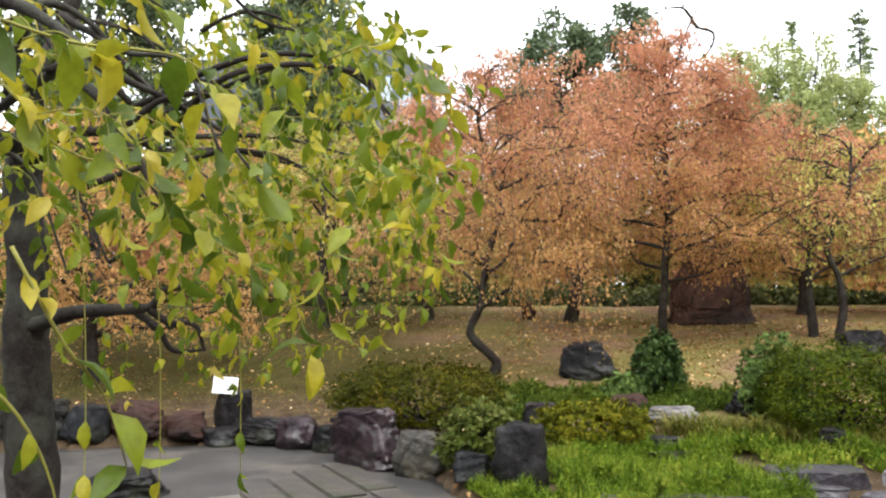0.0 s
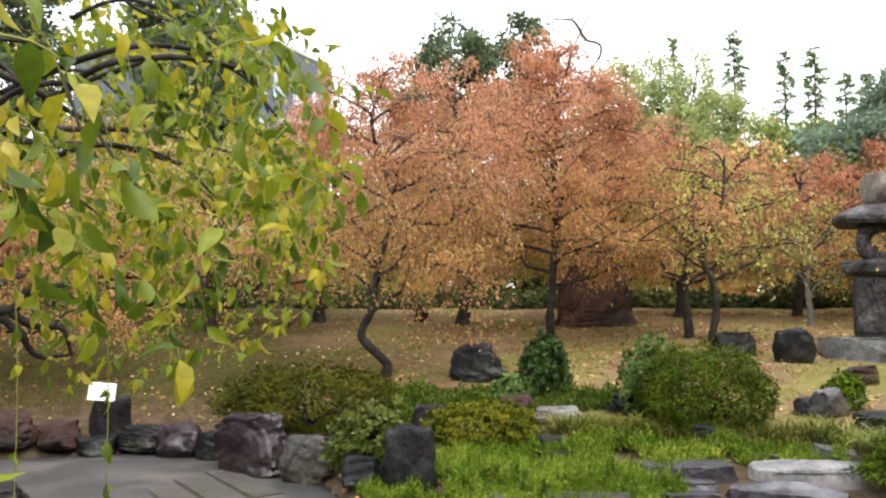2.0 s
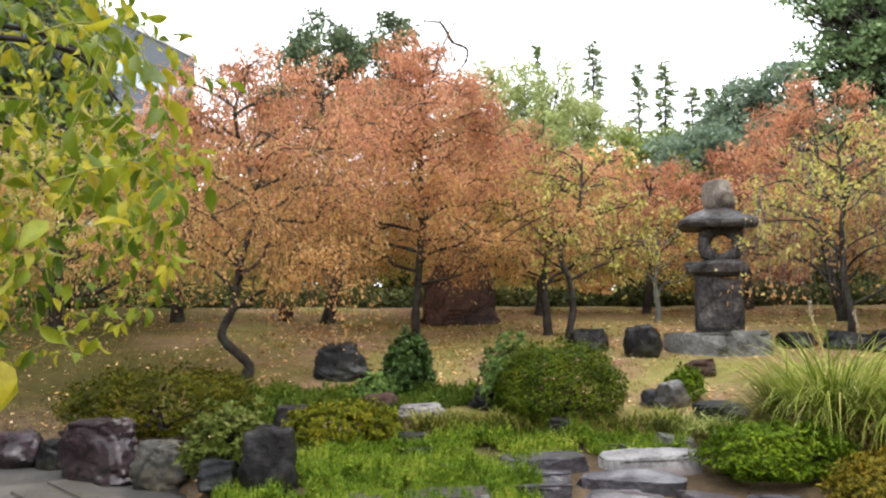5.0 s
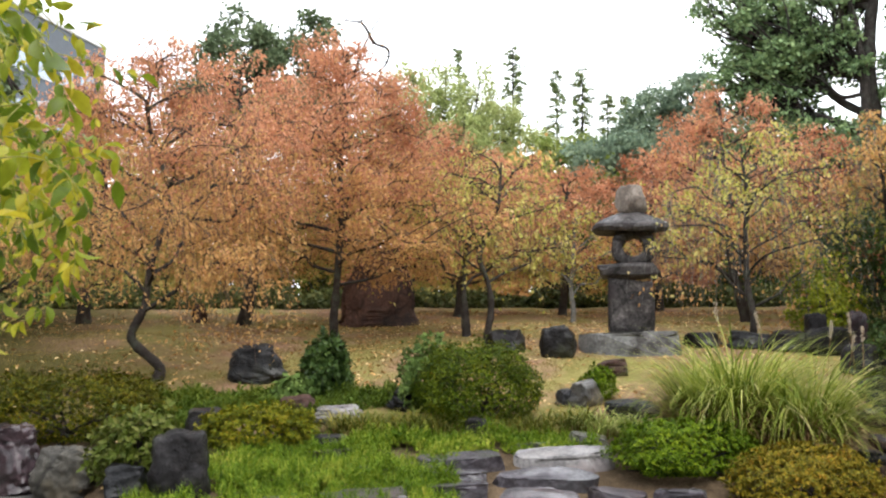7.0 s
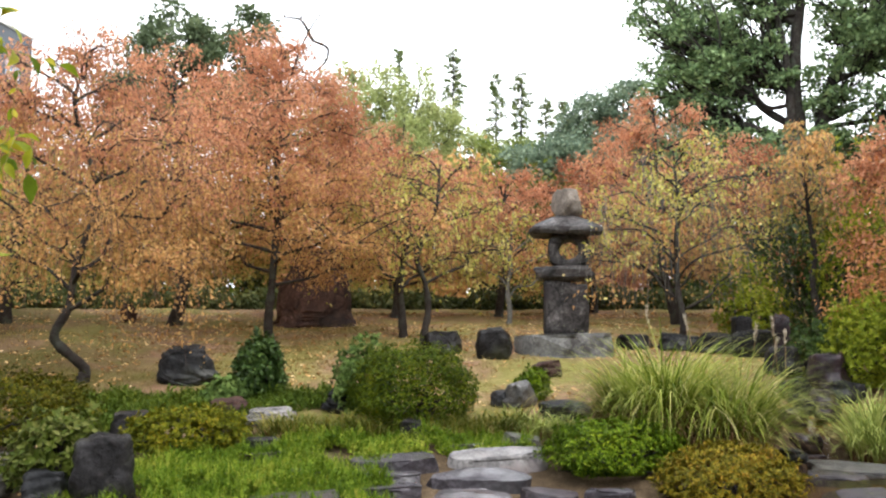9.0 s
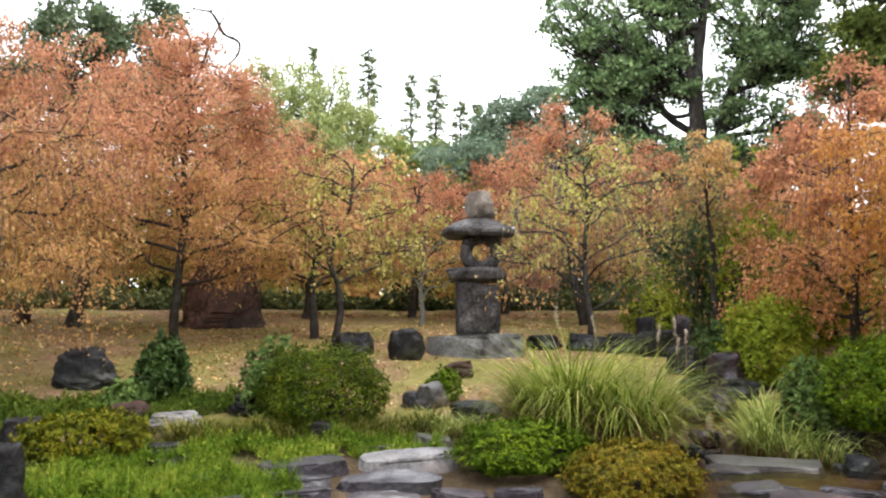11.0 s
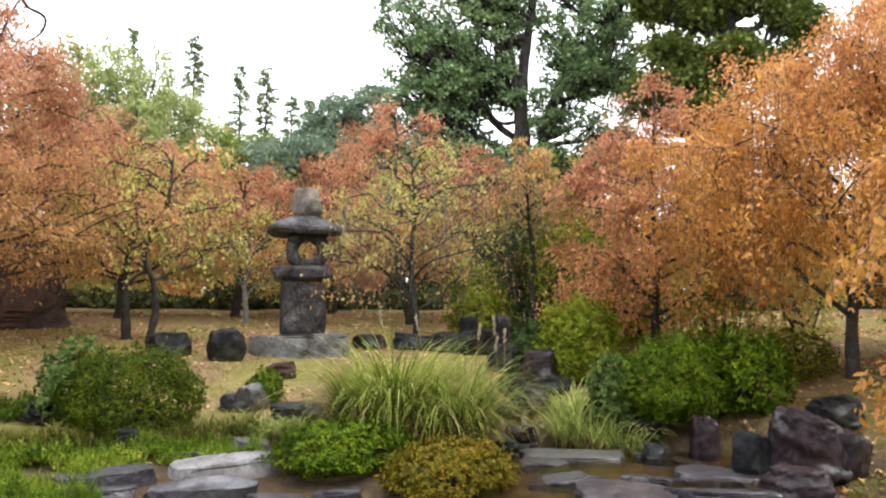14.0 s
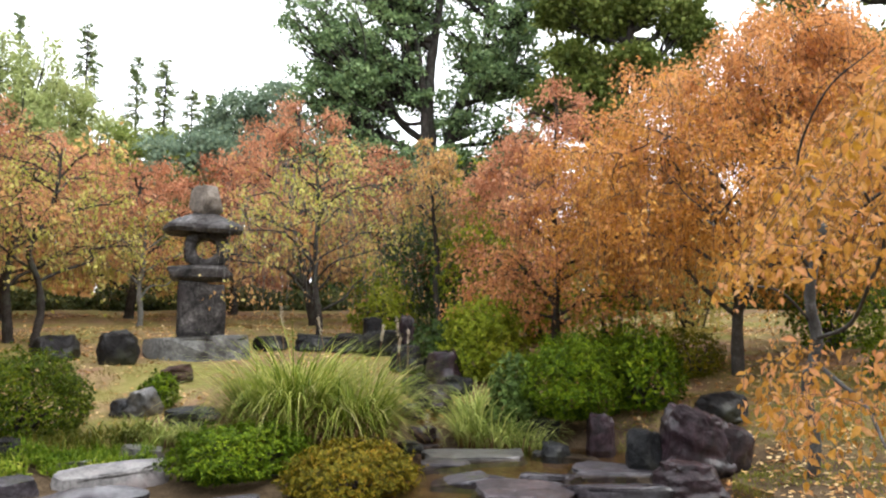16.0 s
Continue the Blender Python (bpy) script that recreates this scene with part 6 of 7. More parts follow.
# ---- boulders: bearing, distance, width, depth, height, turn, material, seed, blockiness, label ----
R = "boulders in the garden"
BOULDERS = [
    (9.5, 10.75, 0.80, 0.55, 0.52, 0, M_ROCK_BLUE, 201, 0.42, "squat dark blue-grey boulder on the lawn"),
    (31.3, 11.95, 0.58, 0.5, 0.52, 0, M_ROCK, 202, 0.65, "dark grey upright boulder beside the lantern"),
    (27.6, 12.6, 0.7, 0.5, 0.42, 10, M_ROCK, 203, 0.8, "grey boulder half hidden behind a shrub"),
    (18.5, 16.5, 1.75, 0.9, 1.75, 0, M_ROCK_RUST, 204, 0.45, "large red-brown upright slab of rock on the lawn"),
    (5.9, 17.1, 0.32, 0.32, 0.42, 0, M_ROCK_BROWN, 205, 0.8, "dark stump on the lawn"),
    (35.4, 11.0, 0.5, 0.35, 0.24, 20, M_ROCK_BROWN, 206, 0.8, "small brown stone sunk in the lawn"),
    (33.2, 9.45, 0.42, 0.32, 0.34, 15, M_SLAB_GREY, 207, 0.8, "jagged pale stone with a white face"),
    (32.0, 9.5, 0.3, 0.3, 0.22, 0, M_ROCK_BLUE, 208, 0.8, "small grey stone in the lawn"),
    (36.3, 9.1, 0.62, 0.45, 0.2, 0, M_ROCK_BLUE, 209, 0.7, "flat blue-grey stone at the edge of the lawn"),
    (21.0, 9.3, 0.62, 0.42, 0.30, -20, M_ROCK_BLUE, 210, 0.8, "blue-grey boulder at the foot of a shrub"),
    (25.6, 8.05, 0.3, 0.3, 0.26, 0, M_ROCK, 211, 0.8, "dark stone below a clipped shrub"),
    (15.4, 9.0, 0.62, 0.4, 0.2, -8, M_SLAB_PALE, 212, 0.7, "flat pale stone in the planting"),
    (12.7, 9.2, 0.5, 0.35, 0.26, 10, M_ROCK_BROWN, 213, 0.8, "brown stone in the planting"),
    (14.8, 7.8, 0.42, 0.3, 0.17, 0, M_ROCK, 214, 0.7, "flat dark stone among bright grass"),
    (4.7, 6.65, 0.48, 0.44, 0.62, 0, M_ROCK, 215, 0.9, "dark rounded boulder beside the path"),
    (1.2, 6.85, 0.36, 0.34, 0.27, 0, M_ROCK_BLUE, 216, 0.75, "grey boulder at the edge of the path"),
    (6.2, 8.3, 0.5, 0.35, 0.36, 0, M_ROCK, 217, 0.75, "dark boulder behind a pale shrub"),
    (-5.8, 8.25, 1.02, 0.66, 0.70, -53, M_ROCK_WET, 218, 0.6, "large wet purple-brown boulder with a flat top"),
    (-2.2, 7.65, 0.62, 0.5, 0.50, -53, M_ROCK_LICHEN, 219, 0.75, "grey-tan lichened boulder slanting at the edge of the path"),
    (-8.9, 9.1, 0.5, 0.4, 0.36, -30, M_ROCK, 220, 0.75, "dark angular boulder edging the path"),
    (-10.9, 9.42, 0.55, 0.45, 0.44, -20, M_ROCK_WET, 221, 0.75, "wet grey-purple boulder edging the path"),
    (-13.3, 9.68, 0.75, 0.45, 0.3, -15, M_ROCK, 222, 0.75, "low dark boulder edging the path"),
    (-15.3, 10.0, 0.5, 0.45, 0.62, 0, M_ROCK, 223, 0.7, "dark upright boulder beside the sign"),
    (-16.2, 9.75, 0.5, 0.4, 0.28, 0, M_ROCK, 224, 0.75, "dark boulder edging the path"),
    (-18.6, 9.95, 0.6, 0.45, 0.34, -8, M_ROCK_BROWN, 225, 0.7, "brown boulder edging the path"),
    (-21.6, 10.1, 0.75, 0.5, 0.45, -5, M_ROCK_BROWN, 226, 0.65, "red-brown boulder edging the path"),
    (-24.5, 10.2, 0.6, 0.5, 0.42, 0, M_ROCK_BLUE, 227, 0.7, "grey boulder edging the path"),
    (-27.4, 10.4, 0.75, 0.5, 0.5, 0, M_ROCK, 228, 0.7, "grey boulder edging the path"),
    (-31.0, 10.6, 0.8, 0.5, 0.5, 0, M_ROCK, 229, 0.7, "grey boulder edging the path"),
    (-22.2, 7.3, 0.75, 0.6, 0.27, 0, M_ROCK, 230, 0.75, "low dark boulder on the near side of the path"),
    # right of the pool
    (71.0, 7.75, 0.72, 0.6, 0.74, -60, M_ROCK_WET, 231, 0.65, "tall dark wet boulder beside the pool"),
    (73.0, 7.85, 0.45, 0.45, 0.50, -40, M_ROCK_WET, 232, 0.7, "dark wet boulder leaning on a taller one"),
    (67.9, 7.75, 0.36, 0.4, 0.5, -68, M_ROCK_BLUE, 233, 0.6, "smooth blue-grey upright stone beside the pool"),
    (70.9, 6.75, 0.62, 0.4, 0.36, -70, M_ROCK_WET, 234, 0.7, "wet black boulder at the edge of the pool"),
    (64.9, 8.75, 0.32, 0.3, 0.52, -65, M_ROCK_WET, 235, 0.65, "brown upright stone below the azalea"),
    (61.7, 8.35, 0.34, 0.3, 0.22, -60, M_ROCK_BLUE, 236, 0.7, "small blue-grey stone beside the pool"),
    (61.0, 9.0, 0.42, 0.36, 0.36, -60, M_ROCK, 237, 0.75, "grey stone among sedge"),
    (72.9, 9.2, 0.6, 0.5, 0.36, -70, M_ROCK, 238, 0.75, "dark mossy boulder under the golden tree"),
    (75.3, 6.4, 0.4, 0.4, 0.18, -70, M_ROCK_BLUE, 239, 0.75, "flat grey stone at the edge of the moss"),
    # along the stream
    (53.6, 10.6, 0.5, 0.5, 0.55, -50, M_ROCK_WET, 240, 0.7, "wet black boulder in the stream"),
    (54.6, 10.2, 0.42, 0.35, 0.26, -50, M_ROCK_BLUE, 241, 0.75, "grey stone beside the stream"),
    (51.7, 10.4, 0.42, 0.4, 0.36, -50, M_ROCK, 242, 0.75, "dark stone beside the stream"),
    (51.2, 11.3, 0.5, 0.4, 0.42, -50, M_ROCK, 243, 0.75, "dark stone beside the stream"),
    (53.6, 9.6, 0.3, 0.3, 0.2, -50, M_ROCK_WET, 244, 0.75, "wet stone in the stream"),
    (51.6, 9.5, 0.34, 0.3, 0.2, -50, M_ROCK_WET, 245, 0.75, "wet stone in the stream"),
    (52.8, 8.9, 0.3, 0.24, 0.12, -50, M_ROCK_WET, 246, 0.75, "low wet stone at the mouth of the stream"),
    (52.1, 9.15, 0.34, 0.28, 0.20, -50, M_ROCK_WET, 260, 0.7, "wet black stone stepping the stream"),
    (53.3, 9.95, 0.36, 0.3, 0.24, -50, M_ROCK_WET, 261, 0.7, "wet black stone stepping the stream"),
    (52.2, 9.9, 0.3, 0.26, 0.22, -50, M_ROCK_BLUE, 262, 0.7, "wet blue-grey stone stepping the stream"),
    (52.4, 10.9, 0.36, 0.3, 0.26, -50, M_ROCK_WET, 263, 0.7, "wet dark stone stepping the stream"),
    (53.1, 11.5, 0.4, 0.34, 0.34, -50, M_ROCK, 264, 0.7, "dark stone at the head of the stream"),
    (51.4, 8.55, 0.3, 0.24, 0.14, -50, M_ROCK_BLUE, 265, 0.7, "low wet stone at the mouth of the stream"),
    (49.2, 12.6, 0.7, 0.5, 0.42, -45, M_ROCK, 247, 0.7, "grey rock of the small waterfall"),
    (46.8, 12.9, 0.8, 0.5, 0.36, -45, M_ROCK, 248, 0.7, "grey rock of the small waterfall"),
    (44.4, 13.1, 0.75, 0.5, 0.30, -45, M_ROCK_BLUE, 249, 0.7, "grey rock behind the tall grass"),
    (51.0, 12.8, 0.36, 0.34, 0.7, -50, M_ROCK_WET, 250, 0.6, "dark upright rock of the waterfall"),
    (48.6, 13.2, 0.34, 0.34, 0.62, -50, M_ROCK, 251, 0.7, "dark upright rock of the waterfall"),
    (41.4, 13.1, 0.6, 0.45, 0.26, -45, M_ROCK, 252, 0.7, "grey stone beside the lantern"),
    (53.3, 12.2, 0.5, 0.4, 0.4, -50, M_ROCK, 253, 0.7, "dark stone at the head of the stream"),
]
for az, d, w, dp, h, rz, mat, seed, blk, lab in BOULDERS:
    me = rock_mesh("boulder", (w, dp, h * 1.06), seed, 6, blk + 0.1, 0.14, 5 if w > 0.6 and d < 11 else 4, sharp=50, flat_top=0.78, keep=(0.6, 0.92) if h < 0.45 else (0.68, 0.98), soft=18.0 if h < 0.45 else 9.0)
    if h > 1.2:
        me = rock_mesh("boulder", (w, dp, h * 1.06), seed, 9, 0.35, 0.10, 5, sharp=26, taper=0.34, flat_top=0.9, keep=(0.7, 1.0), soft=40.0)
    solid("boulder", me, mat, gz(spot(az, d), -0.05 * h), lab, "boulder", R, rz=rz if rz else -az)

# flat stones along the water
SLABS = [
    (31.9, 7.24, 0.98, 0.34, 0.17, -31, M_SLAB_PALE, 301, "long pale step stone with a worn white top"),
    (30.3, 6.74, 0.94, 0.36, 0.15, -31, M_SLAB, 302, "long dark blue-grey step stone"),
    (29.8, 6.25, 0.68, 0.44, 0.13, -30, M_SLAB_PURPLE, 308, "flat purple-grey step stone"),
    (35.2, 6.36, 0.48, 0.36, 0.13, -36, M_SLAB_PURPLE, 309, "flat grey stone beside the steps"),
    (24.1, 7.14, 0.86, 0.34, 0.16, -22, M_SLAB, 303, "flat layered slate with a pale edge"),
    (23.9, 6.82, 0.62, 0.26, 0.11, -27, M_SLAB, 304, "flat dark slate beside the steps"),
    (23.9, 6.48, 0.56, 0.34, 0.14, -24, M_SLAB, 305, "flat dark slate beside the steps"),
    (17.6, 6.28, 0.84, 0.5, 0.13, -14, M_SLAB_PURPLE, 306, "broad grey stepping stone in the grass"),
    (11.5, 6.24, 0.42, 0.34, 0.11, -12, M_SLAB, 307, "grey stepping stone in the grass"),
    (39.4, 6.36, 0.42, 0.3, 0.17, -38, M_SLAB, 310, "wet dark stone below the azalea"),
    (18.0, 7.09, 0.42, 0.24, 0.07, -20, M_SLAB_PURPLE, 311, "thin slate among bright grass"),
    (29.1, 7.79, 0.42, 0.26, 0.10, -30, M_SLAB_GREY, 312, "small flat pale grey stone above the steps"),
    (33.2, 7.95, 0.46, 0.32, 0.15, -25, M_SLAB_GREY, 313, "flat grey stone above the steps"),
    (14.7, 7.5, 0.44, 0.28, 0.12, -12, M_SLAB_PURPLE, 314, "flat purple-grey stone among bright grass"),
    (56.5, 8.12, 1.22, 0.42, 0.26, -50, M_SLAB_GREY, 315, "long flat pale slate bridging the pool"),
    (54.0, 7.75, 0.6, 0.32, 0.25, -46, M_SLAB, 316, "flat wet slate at the mouth of the stream"),
    (55.1, 7.0, 0.56, 0.46, 0.25, -52, M_SLAB, 319, "wet slate beside the low shrub"),
    (59.5, 6.52, 0.92, 0.56, 0.27, -62, M_SLAB_PURPLE, 318, "broad wet purple slate at the edge of the pool"),
    (65.5, 6.67, 0.92, 0.48, 0.28, -60, M_SLAB, 317, "broad wet blue-grey slate in the pool"),
    (61.4, 7.2, 0.62, 0.32, 0.25, -52, M_SLAB, 320, "flat wet slate in the pool"),
    (65.5, 7.55, 0.86, 0.42, 0.26, -64, M_SLAB, 321, "flat wet slate at the far side of the pool"),
    (62.6, 8.35, 0.8, 0.26, 0.22, -60, M_SLAB_GREY, 322, "flat slate at the far bank of the pool"),
    (57.6, 7.25, 0.5, 0.3, 0.21, -56, M_SLAB, 323, "low wet slate in the pool"),
    (62.6, 6.1, 0.6, 0.45, 0.22, -60, M_SLAB, 324, "flat slate at the near side of the pool"),
]
for az, d, w, dp, h, rz, mat, seed, lab in SLABS:
    p = gz(spot(az, d))
    if az > 50:
        p[2] = -0.03
    H = h + (0.02 if az > 50 else 0.12)
    me = rock_mesh("flat_stone", (w * 0.98, dp, H), seed, 6, 0.32, 0.085, 4, taper=0.03, flat_top=0.7, keep=(0.78, 1.12), sharp=24)
    p[2] += h - 0.95 * H
    ob = solid("flat_stone", me, mat, p, lab, "flat stone", "flat stones along the water", rz=rz)
    r = np.random.default_rng(seed)
    ob.rotation_euler[0], ob.rotation_euler[1] = r.normal(0, 0.03), r.normal(0, 0.03)

# ---- shrubs ----
SH = "shrubs in the planting"
mound_shrub("azalea", on(25.6, 8.75, 0.02), (1.42, 1.2, 0.86), 401, M_AZALEA_D, "large rounded green azalea shrub", SH, 40000, 0.030, 0.14)
mound_shrub("azalea", on(21.9, 9.2, 0.02), (0.7, 0.6, 0.78), 402, M_SILVER, "grey-green shrub beside the clipped azalea", SH, 4500, 0.062, 0.33)
mound_shrub("azalea", on(-2.4, 9.2, 0.05), (2.15, 1.3, 0.66), 403, M_AZALEA, "low spreading azalea with bronze tips above the wet boulder", SH, 32000, 0.036, 0.2)
mound_shrub("azalea", on(9.9, 8.0, 0.0), (1.15, 0.8, 0.40), 404, M_AZALEA_Y, "low yellowing azalea mound", SH, 12000, 0.040, 0.22)
mound_shrub("variegated_shrub", on(1.9, 7.2, 0.0), (0.76, 0.7, 0.56), 405, M_PALEBUSH, "small shrub with pale variegated leaves", SH, 3900, 0.069, 0.33)
mound_shrub("camellia", on(14.6, 10.0, 0.0), (0.6, 0.56, 0.7), 406, M_DARKBUSH, "dark glossy rounded camellia bush", SH, 6300, 0.075, 0.22)
mound_shrub("small_shrub", on(34.2, 9.75, 0.0), (0.42, 0.4, 0.36), 407, M_AZALEA_G, "small green shrub behind a pale stone", SH, 3300, 0.044, 0.26)
mound_shrub("azalea", on(39.9, 7.25, 0.0), (1.36, 0.95, 0.44), 408, M_AZALEA_G, "low bright green azalea mound", SH, 26000, 0.03, 0.18)
mound_shrub("azalea", on(47.4, 6.75, -0.02), (1.25, 0.9, 0.42), 409, M_AZALEA_B, "low bronze and yellow azalea mound", SH, 22000, 0.03, 0.18)
mound_shrub("azalea", on(63.6, 9.6, 0.02), (2.05, 1.2, 0.92), 410, M_AZALEA_G, "broad green azalea hedge beside the pool", SH, 46000, 0.036, 0.2)
mound_shrub("azalea", on(67.8, 9.7, 0.0), (1.1, 0.9, 0.85), 411, M_AZALEA_G, "green azalea shrub under the golden tree", SH, 7500, 0.056, 0.26)
mound_shrub("azalea", on(56.6, 11.0, 0.0), (1.35, 1.0, 1.0), 412, M_FRESH, "yellow-green azalea beside the stream", SH, 13500, 0.056, 0.26)
mound_shrub("azalea", on(53.5, 11.9, 0.0), (0.9, 0.8, 0.72), 413, M_DARKBUSH, "dark green rounded shrub beside the waterfall", SH, 7500, 0.056, 0.22)
mound_shrub("grey_green_shrub", on(58.9, 9.15, 0.0), (0.62, 0.5, 0.84), 414, M_SILVER, "upright grey-green shrub beside the azalea", SH, 3900, 0.069, 0.39)
# added dark shrubs that stand in for the shade under the great evergreens
for az, d, w, h, seed in [(50.4, 17.0, 2.0, 2.4, 431), (53.6, 16.4, 2.0, 2.7, 432), (57.2, 16.6, 2.2, 2.5, 433)]:
    mound_shrub("shade_shrub", on(az, d, -0.05), (w, 1.4, h), seed, M_DARKBUSH, "tall dark evergreen shrub standing in for shade above the waterfall", SH, 7000, 0.085, 0.35)
mound_shrub("yellow_shrub", on(49.2, 14.2, 0.0), (1.3, 1.0, 1.15), 415, M_FRESH, "yellow-green shrub above the waterfall", SH, 7500, 0.062, 0.39)
mound_shrub("yellow_shrub", on(56.4, 14.6, 0.0), (1.8, 1.2, 2.6), 416, M_FRESH, "tall yellow-green shrub behind the stream", SH, 9000, 0.075, 0.45)
mound_shrub("yellow_shrub", on(60.5, 14.0, 0.0), (2.0, 1.2, 1.5), 417, M_FRESH, "yellow-green shrub behind the orange tree", SH, 9000, 0.062, 0.39)
mound_shrub("olive_shrub", on(71.0, 15.5, 0.0), (2.6, 1.4, 2.4), 418, M_OLIVE, "olive shrub behind the golden tree", SH, 9000, 0.075, 0.39)
mound_shrub("olive_shrub", on(80.0, 13.5, 0.0), (3.0, 1.4, 1.7), 419, M_AZALEA_G, "green shrub behind the golden tree", SH, 12000, 0.062, 0.39)
mound_shrub("low_shrub", on(70.8, 11.2, 0.0), (1.3, 0.9, 0.6), 421, M_AZALEA_Y, "low yellowing shrub under the golden tree", SH, 5000, 0.045, 0.25)
mound_shrub("low_shrub", on(66.0, 12.6, 0.0), (1.9, 1.0, 1.1), 422, M_FRESH, "yellow-green shrub under the orange tree", SH, 6000, 0.05, 0.25)
mound_shrub("low_shrub", on(84.0, 11.0, 0.0), (1.6, 1.0, 0.8), 423, M_AZALEA_G, "green shrub under the golden tree", SH, 5000, 0.045, 0.25)
mound_shrub("fern", on(12.2, 9.7, 0.0), (0.42, 0.4, 0.30), 420, M_SILVER, "small grey-green fern beside the camellia", SH, 1050, 0.112, 0.39, form=LEAF_FULL)

# ---- grasses ----
M_THATCH = leaf_material("blade_thatch", [(0.0, (0.025, 0.014, 0.008)), (0.5, (0.09, 0.05, 0.026)), (1.0, (0.26, 0.16, 0.08))], 0.2, 0.6)
tuft("pampas_grass", on(43.6, 8.15), 501, "large clump of arching pale-green pampas grass", M_PAMPAS, 1500, 0.32, 1.5, 0.015, (1.3, 2.9), "grass", "tall grass clumps", 900, squash=0.8, seg=8)
tuft("pampas_grass", on(47.6, 8.15), 502, "clump of arching pale-green pampas grass", M_PAMPAS, 1000, 0.28, 1.4, 0.015, (1.3, 2.9), "grass", "tall grass clumps", 700, squash=0.8, seg=8)
tuft("pampas_grass", on(40.7, 8.4), 503, "clump of arching pale-green pampas grass", M_PAMPAS, 520, 0.18, 1.2, 0.016, (1.1, 2.7), "grass", "tall grass clumps", 500, squash=0.8, seg=8)
tuft("dead_grass", on(45.6, 7.78), 504, "brown dead thatch at the foot of the pampas grass", M_THATCH, 700, 0.36, 0.42, 0.012, (0.8, 2.6), "grass", "", 0, seg=4)
for az, d, s, n, ln in [(55.9, 9.0, 0.18, 500, 0.60), (57.4, 8.85, 0.22, 460, 0.58), (59.5, 8.75, 0.2, 380, 0.5), (56.2, 9.4, 0.2, 380, 0.6)]:
    tuft("sedge", on(az, d), int(az * 10), "clump of arching grey-green sedge beside the pool", M_SEDGE, n // 2, s, ln * 1.25, 0.016, (1.1, 2.9), "grass", "sedge clumps", 60)
for k, (az, d) in enumerate([(17.2, 8.45), (18.6, 8.35), (20.0, 8.4), (21.4, 8.3), (22.8, 8.25), (28.2, 8.4), (29.6, 8.35), (30.8, 8.5), (32.0, 8.6), (33.2, 8.7), (27.0, 8.25), (16.0, 8.5), (34.4, 8.5), (36.8, 8.3)]):
    tuft("liriope", on(az, d), 520 + k, "low clump of browning liriope", M_LIRIOPE if az < 34 else M_SEDGE, 200, 0.2, 0.40, 0.015, (1.6, 3.0), "grass", "liriope clumps", 60, seg=5)


def green_cover(name, seed, label, n, az0, az1, d0, d1, mat, length, mask, category="grass"):
    rng = np.random.default_rng(seed)
    az, d = rng.uniform(az0, az1, n), rng.uniform(d0, d1, n)
    keep = np.array([mask(a, q) for a, q in zip(az, d)])
    az, d = np.radians(az[keep]), d[keep]
    x, y = d * np.sin(az), d * np.cos(az)
    hump = 0.05 * np.clip(np.sin(x * 5.3 + y) * np.sin(y * 4.7 - x), 0, 1)
    root = np.stack([x, y, ground_z(x, y) - 0.005 + hump], -1)
    s = Soup()
    blades(s, root, rng.normal(0, 1, (len(x), 3)), rng.uniform(0.6, 1.3, len(x)) * length, rng.uniform(0.7, 1.3, len(x)) * 0.007, rng.uniform(0.6, 2.3, len(x)), rng, 2)
    solid(name, s.mesh(name), mat, (0, 0, 0), label, category, kind="stuff")


def leafy_cover(name, seed, label, n, az0, az1, d0, d1, mat, size, mask):
    """Low curly plants: humps of small leaves with blades between."""
    rng = np.random.default_rng(seed)
    az, d = rng.uniform(az0, az1, n), rng.uniform(d0, d1, n)
    keep = np.array([mask(a, q) for a, q in zip(az, d)])
    az, d = np.radians(az[keep]), d[keep]
    x, y = d * np.sin(az), d * np.cos(az)
    hump = np.array([max(0.0, noise.fractal(Vector((a * 4.5, b * 4.5, 1.7)), 0.9, 2.0, 3) + 0.25) for a, b in zip(x, y)]) * 0.2
    m = len(x)
    pos = np.stack([x, y, ground_z(x, y) + hump * rng.uniform(0.35, 1.0, m) + 0.01], -1)
    s = Soup()
    leaves(s, pos, rng.normal(0, 0.7, (m, 3)) + np.array([0, 0, 0.35]), rng.normal(0, 0.55, (m, 3)) + np.array([0, 0, 1.0]), size * rng.uniform(0.5, 1.3, m), LEAF_SPRAY, 0.8)
    k = rng.uniform(0, 1, m) < 0.5
    blades(s, pos[k], rng.normal(0, 1, (k.sum(), 3)), rng.uniform(0.06, 0.17, k.sum()), rng.uniform(0.004, 0.008, k.sum()), rng.uniform(0.6, 2.3, k.sum()), rng, 3)
    solid(name, s.mesh(name), mat, (0, 0, 0), label, "ground cover", kind="stuff")


def on_moss(a, d):
    n = noise.noise(Vector((a * 0.25, d * 2.2, 3.0))) * 0.35
    if a < 24:
        if noise.noise(Vector((a * 0.22, d * 1.5, 8.0))) < -0.36:
            return False
        return max(5.6, path_edge(a) + 0.12) < d + n < np.interp(a, [0.4, 2.6, 5, 9, 12, 16, 24], [6.9, 7.0, 7.2, 7.75, 7.8, 8.2, 8.15])
    return 7.55 < d + n < 8.15


def on_bed(a, d):
    n = noise.noise(Vector((a * 0.3, d * 1.6, 9.0))) * 0.5
    return np.interp(a, [4, 8, 14, 20], [8.6, 8.8, 9.2, 9.3]) < d + n < np.interp(a, [4, 12, 20], [10.0, 10.2, 10.1])


